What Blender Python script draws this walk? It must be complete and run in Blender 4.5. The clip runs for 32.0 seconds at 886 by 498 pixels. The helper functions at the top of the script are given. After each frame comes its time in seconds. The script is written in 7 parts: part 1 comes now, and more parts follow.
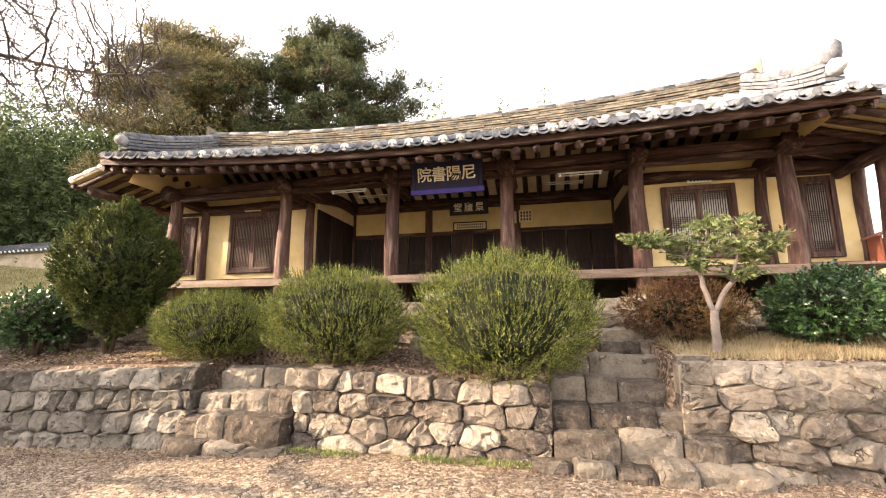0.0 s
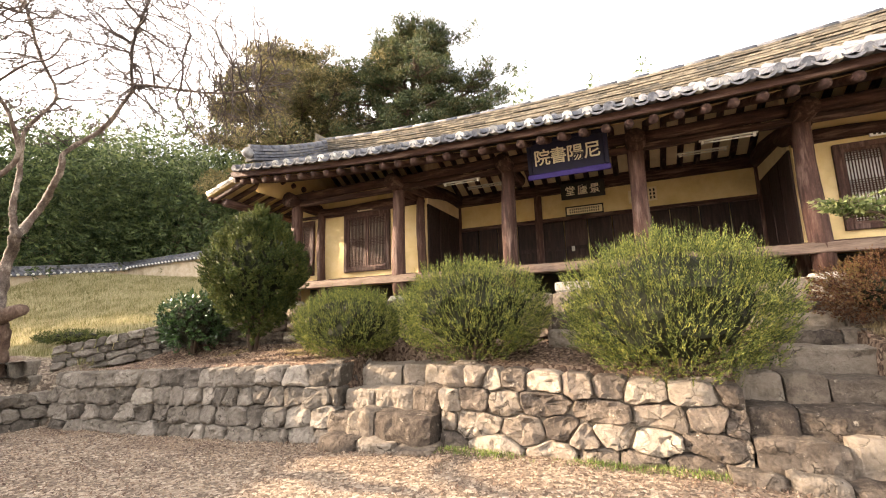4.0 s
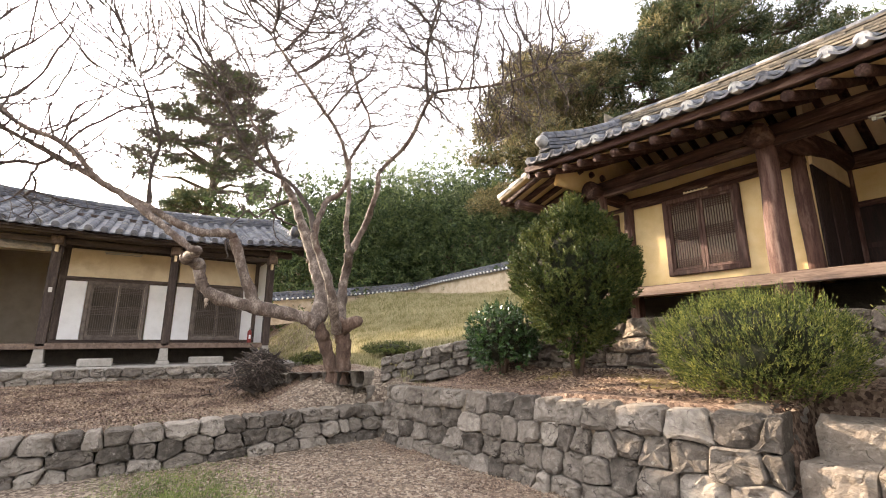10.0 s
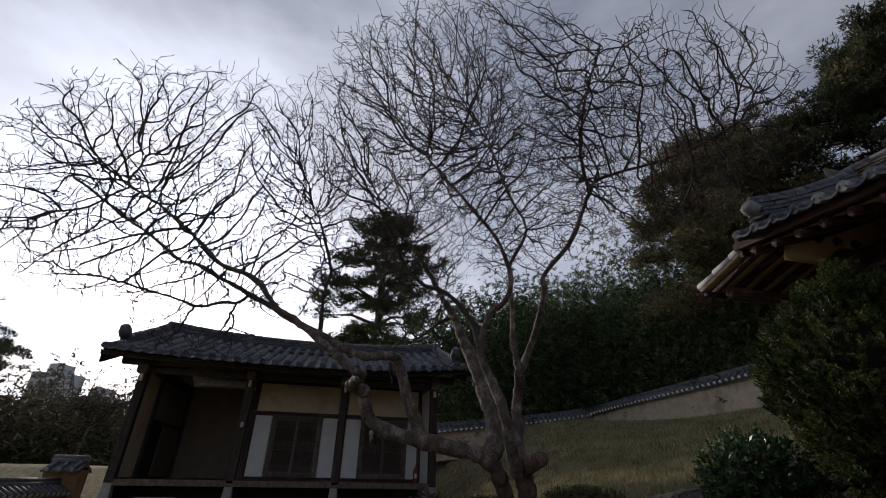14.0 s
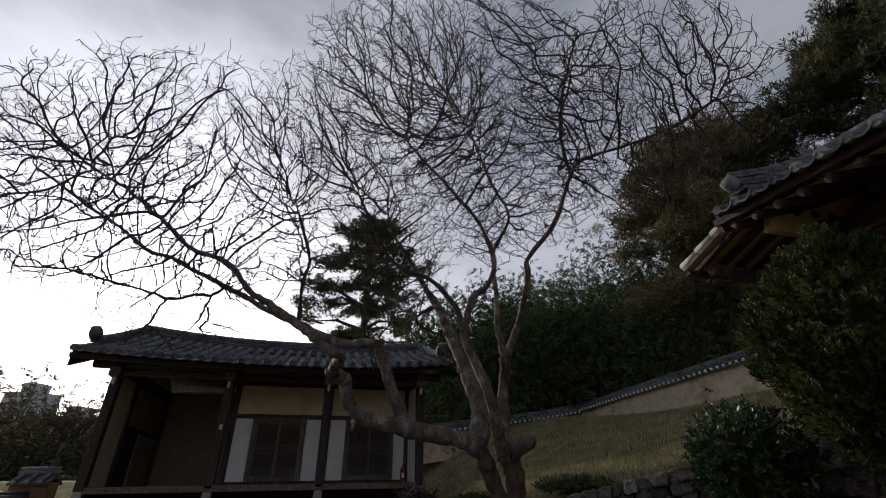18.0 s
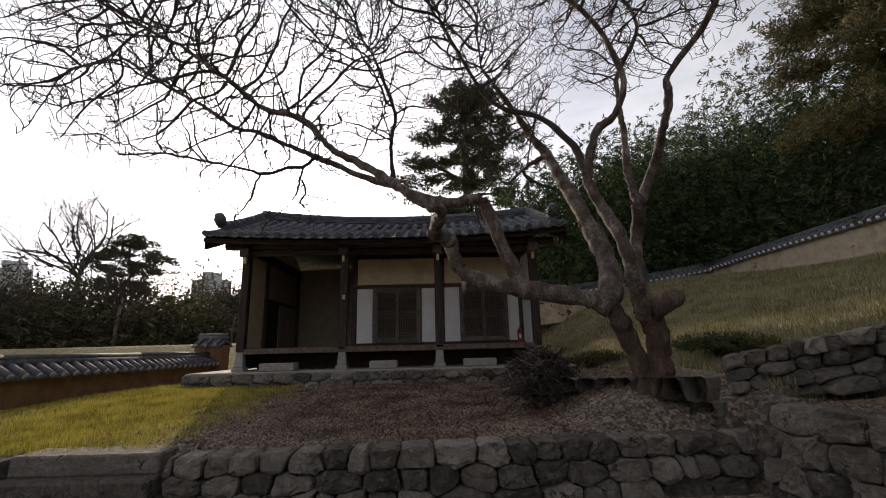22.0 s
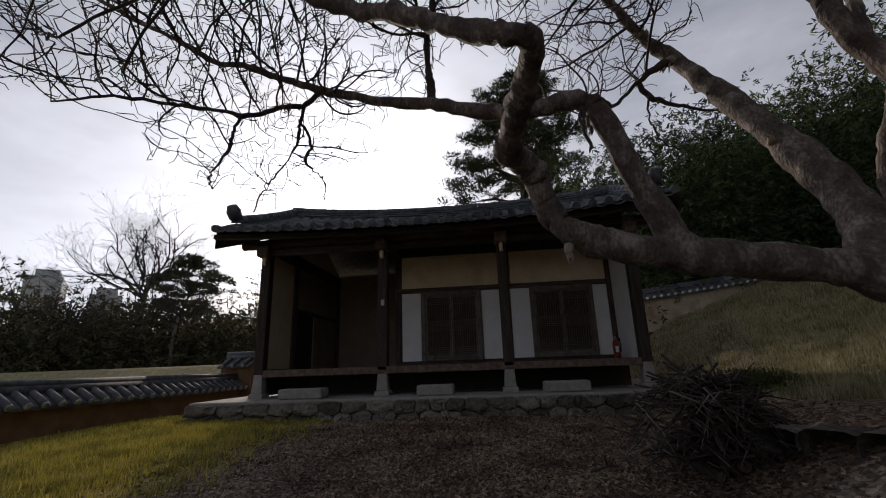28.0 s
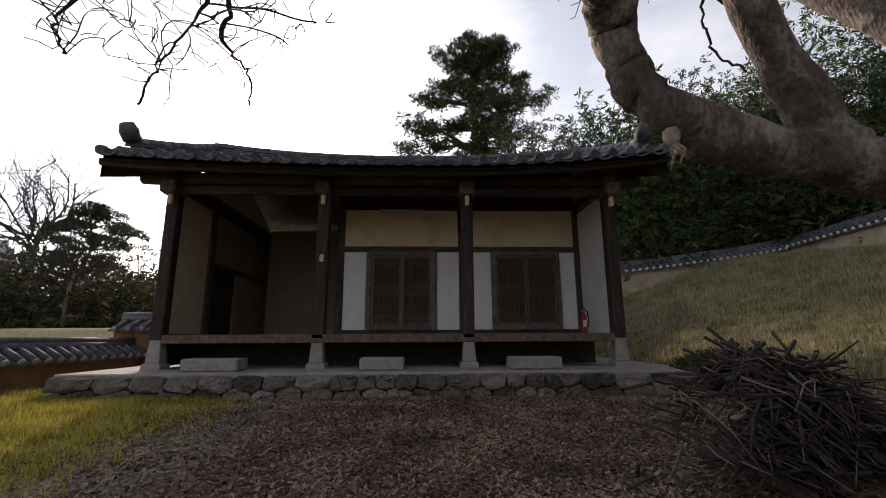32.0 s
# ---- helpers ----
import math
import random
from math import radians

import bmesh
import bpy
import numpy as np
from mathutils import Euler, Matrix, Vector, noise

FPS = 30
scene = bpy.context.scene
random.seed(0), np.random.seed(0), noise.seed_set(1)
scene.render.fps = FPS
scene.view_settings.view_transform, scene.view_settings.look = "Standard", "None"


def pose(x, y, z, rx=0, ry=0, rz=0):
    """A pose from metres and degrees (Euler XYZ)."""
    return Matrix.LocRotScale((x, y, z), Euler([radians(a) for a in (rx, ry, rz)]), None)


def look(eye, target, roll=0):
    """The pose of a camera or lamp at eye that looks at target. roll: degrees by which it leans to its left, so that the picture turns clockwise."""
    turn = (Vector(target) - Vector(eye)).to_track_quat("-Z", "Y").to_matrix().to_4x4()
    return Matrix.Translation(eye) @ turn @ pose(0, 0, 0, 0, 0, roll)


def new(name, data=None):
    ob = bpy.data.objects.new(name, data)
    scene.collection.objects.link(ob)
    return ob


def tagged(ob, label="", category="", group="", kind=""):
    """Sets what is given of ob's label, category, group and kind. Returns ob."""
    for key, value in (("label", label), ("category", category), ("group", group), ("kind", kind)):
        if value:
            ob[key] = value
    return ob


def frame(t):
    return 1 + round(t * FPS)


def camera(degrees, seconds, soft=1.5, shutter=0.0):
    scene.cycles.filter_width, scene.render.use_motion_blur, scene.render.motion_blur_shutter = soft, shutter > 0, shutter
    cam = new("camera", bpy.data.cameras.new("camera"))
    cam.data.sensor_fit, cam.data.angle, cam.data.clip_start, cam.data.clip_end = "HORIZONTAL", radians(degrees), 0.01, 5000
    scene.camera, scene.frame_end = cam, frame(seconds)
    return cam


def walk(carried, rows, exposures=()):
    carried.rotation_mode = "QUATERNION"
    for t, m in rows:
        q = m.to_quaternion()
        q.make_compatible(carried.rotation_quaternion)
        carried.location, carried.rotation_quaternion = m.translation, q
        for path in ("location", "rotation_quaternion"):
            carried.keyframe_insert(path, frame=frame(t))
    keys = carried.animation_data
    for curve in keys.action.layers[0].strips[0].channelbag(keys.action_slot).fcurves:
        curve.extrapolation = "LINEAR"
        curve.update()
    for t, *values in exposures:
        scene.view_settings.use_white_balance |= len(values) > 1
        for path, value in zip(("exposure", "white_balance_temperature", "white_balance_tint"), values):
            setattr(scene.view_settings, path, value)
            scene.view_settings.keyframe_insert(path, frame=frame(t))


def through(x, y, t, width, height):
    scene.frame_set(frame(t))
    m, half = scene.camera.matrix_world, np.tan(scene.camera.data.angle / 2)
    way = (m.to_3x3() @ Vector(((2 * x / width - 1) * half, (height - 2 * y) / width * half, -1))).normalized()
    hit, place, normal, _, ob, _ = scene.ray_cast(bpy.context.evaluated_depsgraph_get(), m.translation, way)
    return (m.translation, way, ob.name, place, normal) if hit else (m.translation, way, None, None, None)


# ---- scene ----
import collections

cam = camera(91.2, 32.0, 1.05)
PATH = [
    (0, (0.048, 0.408, 1.617), (-0.402, 2.326, 1.958), -0.1),
    (0.5, (0.025, 0.425, 1.616), (-0.457, 2.338, 1.945), 0.2),
    (1, (-0.012, 0.434, 1.617), (-0.523, 2.344, 1.92), 0.1),
    (1.5, (-0.097, 0.407, 1.611), (-0.66, 2.303, 1.907), -0.0),
    (2, (-0.203, 0.436, 1.605), (-0.894, 2.295, 1.862), 0.2),
    (2.5, (-0.342, 0.513, 1.618), (-1.083, 2.352, 1.879), -0.3),
    (3, (-0.485, 0.514, 1.635), (-1.264, 2.334, 1.92), -0.4),
    (3.5, (-0.64, 0.505, 1.635), (-1.464, 2.303, 1.932), -2.0),
    (5.5, (-1.112, 0.651, 1.638), (-1.741, 2.509, 2.028), -0.0),
    (6, (-1.32, 0.711, 1.629), (-1.88, 2.595, 1.999), -0.5),
    (6.5, (-1.505, 0.817, 1.626), (-2.02, 2.719, 1.968), -0.2),
    (7, (-1.694, 0.892, 1.634), (-2.154, 2.813, 1.952), 0.4),
    (7.5, (-1.986, 0.882, 1.656), (-2.656, 2.73, 2.023), -0.5),
    (8, (-2.215, 0.986, 1.619), (-3.336, 2.612, 1.931), 1.2),
    (8.5, (-2.402, 1.08, 1.632), (-3.734, 2.524, 2.005), -0.3),
    (9, (-2.664, 1.059, 1.658), (-4.161, 2.342, 1.995), 0.4),
    (9.5, (-2.913, 1.117, 1.658), (-4.442, 2.349, 2.038), 0.2),
    (10, (-3.104, 1.227, 1.645), (-4.721, 2.33, 2.058), 0.0),
    (10.5, (-3.293, 1.337, 1.692), (-5.013, 2.193, 2.249), 0.7),
    (11, (-3.429, 1.364, 1.707), (-5.191, 2.106, 2.292), 0.7),
    (11.5, (-3.613, 1.356, 1.704), (-5.356, 2.05, 2.396), 0.7),
    (12, (-3.725, 1.358, 1.711), (-5.452, 2.021, 2.472), 1.4),
    (12.5, (-3.835, 1.433, 1.706), (-5.534, 2.05, 2.562), 1.0),
    (13, (-4.007, 1.508, 1.714), (-5.672, 2.066, 2.671), 0.9),
    (13.5, (-4.126, 1.46, 1.719), (-5.804, 1.966, 2.682), 1.4),
    (14, (-4.229, 1.382, 1.726), (-5.948, 1.799, 2.659), 1.1),
    (14.5, (-4.258, 1.38, 1.729), (-5.993, 1.771, 2.643), 0.7),
    (15, (-4.181, 1.372, 1.721), (-5.869, 1.758, 2.723), 0.7),
    (15.5, (-4.146, 1.399, 1.722), (-5.685, 1.852, 2.916), 1.2),
    (17.5, (-4.455, 1.459, 1.451), (-6.07, 1.912, 2.541), -0.4),
    (18, (-4.521, 1.54, 1.447), (-6.208, 2.015, 2.41), -1.1),
    (18.5, (-4.646, 1.602, 1.465), (-6.388, 2.09, 2.318), -1.4),
    (19, (-4.84, 1.667, 1.495), (-6.606, 2.157, 2.296), -1.3),
    (19.5, (-4.974, 1.738, 1.502), (-6.812, 2.219, 2.127), -0.8),
    (20, (-5.041, 1.866, 1.504), (-6.913, 2.299, 2.06), -0.7),
    (20.5, (-5.085, 1.958, 1.5), (-7.001, 2.204, 2.019), 0.2),
    (21, (-5.211, 1.842, 1.517), (-7.147, 1.985, 1.998), 0.1),
    (21.5, (-5.391, 1.702, 1.513), (-7.335, 1.789, 1.975), -0.9),
    (22, (-5.67, 1.661, 1.485), (-7.62, 1.705, 1.93), -1.4),
    (22.5, (-5.981, 1.616, 1.486), (-7.929, 1.628, 1.939), -1.9),
    (23, (-6.248, 1.533, 1.489), (-8.2, 1.532, 1.923), -2.0),
    (23.5, (-6.471, 1.5, 1.493), (-8.425, 1.524, 1.92), -2.3),
    (24, (-6.689, 1.587, 1.482), (-8.643, 1.617, 1.907), -2.6),
    (24.5, (-6.894, 1.652, 1.455), (-8.842, 1.647, 1.907), -2.3),
    (25, (-7.078, 1.629, 1.449), (-9.021, 1.516, 1.911), -1.7),
    (25.5, (-7.292, 1.47, 1.491), (-9.209, 1.321, 2.04), -2.3),
    (27.5, (-8.192, 1.474, 1.547), (-10.103, 1.25, 2.096), -2.1),
    (28, (-8.371, 1.501, 1.548), (-10.291, 1.296, 2.068), -2.0),
    (28.5, (-8.573, 1.483, 1.554), (-10.488, 1.286, 2.096), -2.3),
    (29, (-8.814, 1.452, 1.556), (-10.729, 1.239, 2.091), -1.9),
    (29.5, (-9.098, 1.402, 1.576), (-10.976, 1.178, 2.229), -1.8),
    (30, (-9.361, 1.386, 1.568), (-11.239, 1.19, 2.227), -1.8),
    (30.5, (-9.582, 1.338, 1.553), (-11.491, 1.161, 2.125), 0.0),
    (31, (-9.72, 1.237, 1.542), (-11.65, 1.093, 2.046), 0.8),
    (31.5, (-9.811, 1.141, 1.535), (-11.76, 1.105, 1.984), 0.3),
    (32, (-9.768, 1.079, 1.523), (-11.727, 1.15, 1.921), -0.3),
]
EXPOSURES = [(0, 2.45, 7700, 16), (6, 2.6, 7700, 16), (9, 2.75, 7400, 16), (10.2, 2.15, 7100, 16), (11.2, 1.05, 6900, 16), (12, 0.25, 6500, 16), (13, -0.5, 6050, 16), (14, -0.95, 6000, 16), (17.5, -1.0, 6200, 16), (19, -0.45, 6400, 16), (20.5, -0.25, 6600, 16), (23, -0.25, 6700, 16), (25.5, -0.65, 6500, 16), (28, -1.1, 6300, 16), (30, -1.15, 6300, 16), (31, -0.7, 6400, 16), (32, -0.1, 6500, 16)]
walk(cam, [(t, look(eye, target, roll)) for t, eye, target, roll in PATH], EXPOSURES)

# ---- light ----
SUN_AZ, SUN_EL = 198.7, 20.0            # degrees, counter-clockwise from +x; above the horizon
sun_way = Vector((math.cos(radians(SUN_AZ)) * math.cos(radians(SUN_EL)), math.sin(radians(SUN_AZ)) * math.cos(radians(SUN_EL)), math.sin(radians(SUN_EL))))
sun = new("sun", bpy.data.lights.new("sun", "SUN"))
sun.data.energy, sun.data.angle, sun.data.color = 4.0, radians(0.6), (1.0, 0.86, 0.68)
sun.matrix_world = look((0, 0, 60), Vector((0, 0, 60)) - sun_way)

world = bpy.data.worlds.new("sky")
scene.world = world
world.use_nodes = True
wn, wl = world.node_tree.nodes, world.node_tree.links
sky = wn.new("ShaderNodeTexSky")
sky.sky_type, sky.sun_disc = "NISHITA", False
sky.sun_elevation, sky.sun_rotation = radians(SUN_EL), radians(90.0 - SUN_AZ)
sky.air_density, sky.dust_density, sky.ozone_density = 1.0, 2.5, 1.0
wtc = wn.new("ShaderNodeTexCoord")
wmp = wn.new("ShaderNodeMapping")
wmp.inputs["Scale"].default_value = (1.0, 1.0, 2.6)
wl.new(wtc.outputs["Generated"], wmp.inputs[0])
cloud = wn.new("ShaderNodeTexNoise")
cloud.inputs["Scale"].default_value, cloud.inputs["Detail"].default_value, cloud.inputs["Roughness"].default_value = 2.3, 7, 0.55
wl.new(wmp.outputs[0], cloud.inputs[0])
cr = wn.new("ShaderNodeValToRGB")
cr.color_ramp.elements[0].position, cr.color_ramp.elements[0].color = 0.4, (0.45, 0.45, 0.45, 1)
cr.color_ramp.elements[1].position, cr.color_ramp.elements[1].color = 0.66, (1, 1, 1, 1)
wl.new(cloud.outputs[0], cr.inputs[0])
grey = wn.new("ShaderNodeRGBToBW")
wl.new(sky.outputs[0], grey.inputs[0])
lift = wn.new("ShaderNodeMixRGB")
lift.blend_type = "MULTIPLY"
lift.inputs[0].default_value = 1.0
wl.new(grey.outputs[0], lift.inputs[1])
lift.inputs[2].default_value = (0.95, 0.98, 1.02, 1)
veil = wn.new("ShaderNodeMixRGB")
wl.new(cr.outputs[0], veil.inputs[0])
wl.new(sky.outputs[0], veil.inputs[1])
haze = wn.new("ShaderNodeMixRGB")
haze.blend_type = "ADD"
haze.inputs[0].default_value = 1.0
wl.new(lift.outputs[0], haze.inputs[1])
haze.inputs[2].default_value = (3.7, 3.9, 4.2, 1)
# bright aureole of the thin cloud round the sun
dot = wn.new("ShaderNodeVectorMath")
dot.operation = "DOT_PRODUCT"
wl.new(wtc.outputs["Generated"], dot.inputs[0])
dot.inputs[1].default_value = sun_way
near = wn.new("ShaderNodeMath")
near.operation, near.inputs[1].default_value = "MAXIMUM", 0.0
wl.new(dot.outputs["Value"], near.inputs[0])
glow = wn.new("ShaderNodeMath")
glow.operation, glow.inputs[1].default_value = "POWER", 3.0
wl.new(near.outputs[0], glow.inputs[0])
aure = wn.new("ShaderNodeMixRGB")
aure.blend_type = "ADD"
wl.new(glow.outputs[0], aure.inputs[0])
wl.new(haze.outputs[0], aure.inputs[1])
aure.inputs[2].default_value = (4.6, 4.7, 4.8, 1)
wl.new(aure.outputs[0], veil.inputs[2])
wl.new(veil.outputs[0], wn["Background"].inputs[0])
wn["Background"].inputs[1].default_value = 0.13

# ---- materials ----
def mat(name, stops, scale=6.0, rough=0.85, bump=0.3, fine=60.0, metal=0.0, stretch=(1, 1, 1), per_object=0.0, spec=0.3, stain=None, stain_scale=1.2, kind="noise", bump_dist=0.02, coords="Object"):
    """A surface whose colour runs through stops by coarse noise, with grain, relief and stains."""
    m = bpy.data.materials.new(name)
    m.use_nodes = True
    n, l = m.node_tree.nodes, m.node_tree.links
    b = n["Principled BSDF"]
    tc = n.new("ShaderNodeTexCoord")
    mp = n.new("ShaderNodeMapping")
    mp.inputs["Scale"].default_value = stretch
    l.new(tc.outputs[coords], mp.inputs[0])
    vec = mp.outputs[0]
    if per_object:
        oi = n.new("ShaderNodeObjectInfo")
        sh = n.new("ShaderNodeVectorMath")
        sh.operation = "MULTIPLY_ADD"
        l.new(oi.outputs["Random"], sh.inputs[0])
        sh.inputs[1].default_value = (37, 53, 71)
        l.new(vec, sh.inputs[2])
        vec = sh.outputs[0]
    a = n.new("ShaderNodeTexNoise")
    a.inputs["Scale"].default_value, a.inputs["Detail"].default_value, a.inputs["Roughness"].default_value = scale, 5, 0.6
    l.new(vec, a.inputs[0])
    f = n.new("ShaderNodeTexNoise")
    f.inputs["Scale"].default_value, f.inputs["Detail"].default_value = fine, 4
    l.new(vec, f.inputs[0])
    mixf = n.new("ShaderNodeMath")
    mixf.operation = "MULTIPLY_ADD"
    mixf.inputs[1].default_value, mixf.inputs[2].default_value = 0.5, -0.25
    l.new(f.outputs[0], mixf.inputs[0])
    add = n.new("ShaderNodeMath")
    l.new(a.outputs[0], add.inputs[0])
    l.new(mixf.outputs[0], add.inputs[1])
    fac = add.outputs[0]
    if per_object:
        po = n.new("ShaderNodeMath")
        po.operation = "MULTIPLY_ADD"
        po.inputs[1].default_value, po.inputs[2].default_value = per_object, -per_object / 2
        l.new(oi.outputs["Random"], po.inputs[0])
        ad2 = n.new("ShaderNodeMath")
        l.new(fac, ad2.inputs[0])
        l.new(po.outputs[0], ad2.inputs[1])
        fac = ad2.outputs[0]
    r = n.new("ShaderNodeValToRGB")
    els = r.color_ramp.elements
    lo, hi = 0.28, 0.72
    for i, c in enumerate(stops):
        p = lo + (hi - lo) * i / max(1, len(stops) - 1)
        e = els[i] if i < 2 else els.new(p)
        e.position, e.color = p, (*c, 1)
    l.new(fac, r.inputs[0])
    col = r.outputs[0]
    if stain:
        s = n.new("ShaderNodeTexNoise")
        s.inputs["Scale"].default_value, s.inputs["Detail"].default_value, s.inputs["Roughness"].default_value = stain_scale, 6, 0.65
        l.new(vec, s.inputs[0])
        sr = n.new("ShaderNodeValToRGB")
        sr.color_ramp.elements[0].position, sr.color_ramp.elements[1].position = 0.52, 0.68
        l.new(s.outputs[0], sr.inputs[0])
        mx = n.new("ShaderNodeMixRGB")
        l.new(sr.outputs[0], mx.inputs[0])
        l.new(col, mx.inputs[1])
        mx.inputs[2].default_value = (*stain, 1)
        col = mx.outputs[0]
    l.new(col, b.inputs["Base Color"])
    b.inputs["Roughness"].default_value, b.inputs["Metallic"].default_value = rough, metal
    b.inputs["Specular IOR Level"].default_value = spec
    bp = n.new("ShaderNodeBump")
    bp.inputs["Strength"].default_value, bp.inputs["Distance"].default_value = bump, bump_dist
    l.new(fac, bp.inputs["Height"])
    l.new(bp.outputs[0], b.inputs["Normal"])
    return m


def leaf_mat(name, stops, rough=0.6, spec=0.25, through=0.25, island=0.55, patch=1.7):
    """Foliage: colour varies leaf by leaf, and some light passes through."""
    m = bpy.data.materials.new(name)
    m.use_nodes = True
    n, l = m.node_tree.nodes, m.node_tree.links
    b = n["Principled BSDF"]
    g = n.new("ShaderNodeNewGeometry")
    tc = n.new("ShaderNodeTexCoord")
    a = n.new("ShaderNodeTexNoise")
    a.inputs["Scale"].default_value = patch
    l.new(tc.outputs["Object"], a.inputs[0])
    mx = n.new("ShaderNodeMath")
    mx.operation = "MULTIPLY_ADD"
    mx.inputs[1].default_value, mx.inputs[2].default_value = island, -island / 2
    l.new(g.outputs["Random Per Island"], mx.inputs[0])
    ad = n.new("ShaderNodeMath")
    l.new(mx.outputs[0], ad.inputs[0])
    l.new(a.outputs[0], ad.inputs[1])
    r = n.new("ShaderNodeValToRGB")
    els = r.color_ramp.elements
    for i, c in enumerate(stops):
        p = 0.25 + 0.5 * i / max(1, len(stops) - 1)
        e = els[i] if i < 2 else els.new(p)
        e.position, e.color = p, (*c, 1)
    l.new(ad.outputs[0], r.inputs[0])
    l.new(r.outputs[0], b.inputs["Base Color"])
    b.inputs["Roughness"].default_value, b.inputs["Specular IOR Level"].default_value = rough, spec
    t = n.new("ShaderNodeBsdfTranslucent")
    l.new(r.outputs[0], t.inputs[0])
    mix = n.new("ShaderNodeMixShader")
    mix.inputs[0].default_value = through
    l.new(b.outputs[0], mix.inputs[1])
    l.new(t.outputs[0], mix.inputs[2])
    l.new(mix.outputs[0], n["Material Output"].inputs[0])
    return m


def stone_mat(name, stops, crack=(0.045, 0.036, 0.03), lichen=(0.42, 0.37, 0.3)):
    """Weathered field stone: mottled, pitted, with dark cracks and pale lichen; each stone has its own tone."""
    m = bpy.data.materials.new(name)
    m.use_nodes = True
    n, l = m.node_tree.nodes, m.node_tree.links
    b = n["Principled BSDF"]
    tc = n.new("ShaderNodeTexCoord")
    oi = n.new("ShaderNodeObjectInfo")
    sh = n.new("ShaderNodeVectorMath")
    sh.operation = "MULTIPLY_ADD"
    l.new(oi.outputs["Random"], sh.inputs[0])
    sh.inputs[1].default_value = (37, 53, 71)
    l.new(tc.outputs["Object"], sh.inputs[2])
    vec = sh.outputs[0]

    def tex(scale, detail, rough, dist=0.0):
        t = n.new("ShaderNodeTexNoise")
        t.inputs["Scale"].default_value, t.inputs["Detail"].default_value, t.inputs["Roughness"].default_value, t.inputs["Distortion"].default_value = scale, detail, rough, dist
        l.new(vec, t.inputs[0])
        return t.outputs[0]

    def op(kind, p, q, r=None):
        t = n.new("ShaderNodeMath")
        t.operation = kind
        for i, s_ in enumerate((p, q, r)):
            if s_ is None:
                continue
            if isinstance(s_, float):
                t.inputs[i].default_value = s_
            else:
                l.new(s_, t.inputs[i])
        return t.outputs[0]

    def ramp(src, pts):
        t = n.new("ShaderNodeValToRGB")
        els = t.color_ramp.elements
        for i, (p, c) in enumerate(pts):
            e = els[i] if i < 2 else els.new(p)
            e.position, e.color = p, (*c, 1)
        l.new(src, t.inputs[0])
        return t.outputs[0]

    def mix(f, p, q):
        t = n.new("ShaderNodeMixRGB")
        l.new(f, t.inputs[0])
        l.new(p, t.inputs[1])
        t.inputs[2].default_value = (*q, 1)
        return t.outputs[0]

    big, mid, pit = tex(4.0, 6, 0.65, 0.6), tex(13.0, 8, 0.72, 0.4), tex(55.0, 3, 0.6)
    tone = op("MULTIPLY_ADD", oi.outputs["Random"], 0.34, -0.17)
    fac = op("ADD", op("MULTIPLY_ADD", mid, 0.55, op("MULTIPLY", big, 0.45)), tone)
    k = len(stops) - 1
    col = ramp(fac, [(0.3 + 0.4 * i / k, c) for i, c in enumerate(stops)])
    vor = n.new("ShaderNodeTexVoronoi")
    vor.feature = "DISTANCE_TO_EDGE"
    vor.inputs["Scale"].default_value = 4.5
    wob = n.new("ShaderNodeVectorMath")
    wob.operation = "MULTIPLY_ADD"
    tn = n.new("ShaderNodeTexNoise")
    tn.inputs["Scale"].default_value, tn.inputs["Detail"].default_value = 6.0, 5
    l.new(vec, tn.inputs[0])
    l.new(tn.outputs["Color"], wob.inputs[0])
    wob.inputs[1].default_value = (0.35, 0.35, 0.35)
    l.new(vec, wob.inputs[2])
    l.new(wob.outputs[0], vor.inputs["Vector"])
    line = ramp(vor.outputs["Distance"], [(0.0, (1, 1, 1)), (0.035, (0, 0, 0))])
    where = ramp(big, [(0.5, (0, 0, 0)), (0.62, (1, 1, 1))])
    cracks = op("MULTIPLY", line, where)
    dark = ramp(tex(7.0, 7, 0.7, 1.0), [(0.56, (0, 0, 0)), (0.7, (0.75, 0.75, 0.75))])
    pale = ramp(tex(10.0, 6, 0.75), [(0.6, (0, 0, 0)), (0.68, (0.7, 0.7, 0.7))])
    col = mix(pale, col, lichen)
    col = mix(dark, col, (0.075, 0.06, 0.05))
    col = mix(cracks, col, crack)
    l.new(col, b.inputs["Base Color"])
    b.inputs["Roughness"].default_value, b.inputs["Specular IOR Level"].default_value = 0.95, 0.2
    h = op("SUBTRACT", op("ADD", op("MULTIPLY_ADD", mid, 0.6, big), op("MULTIPLY", pit, 0.12)), op("MULTIPLY", cracks, 0.5))
    bp = n.new("ShaderNodeBump")
    bp.inputs["Strength"].default_value, bp.inputs["Distance"].default_value = 1.0, 0.075
    l.new(h, bp.inputs["Height"])
    l.new(bp.outputs[0], b.inputs["Normal"])
    return m


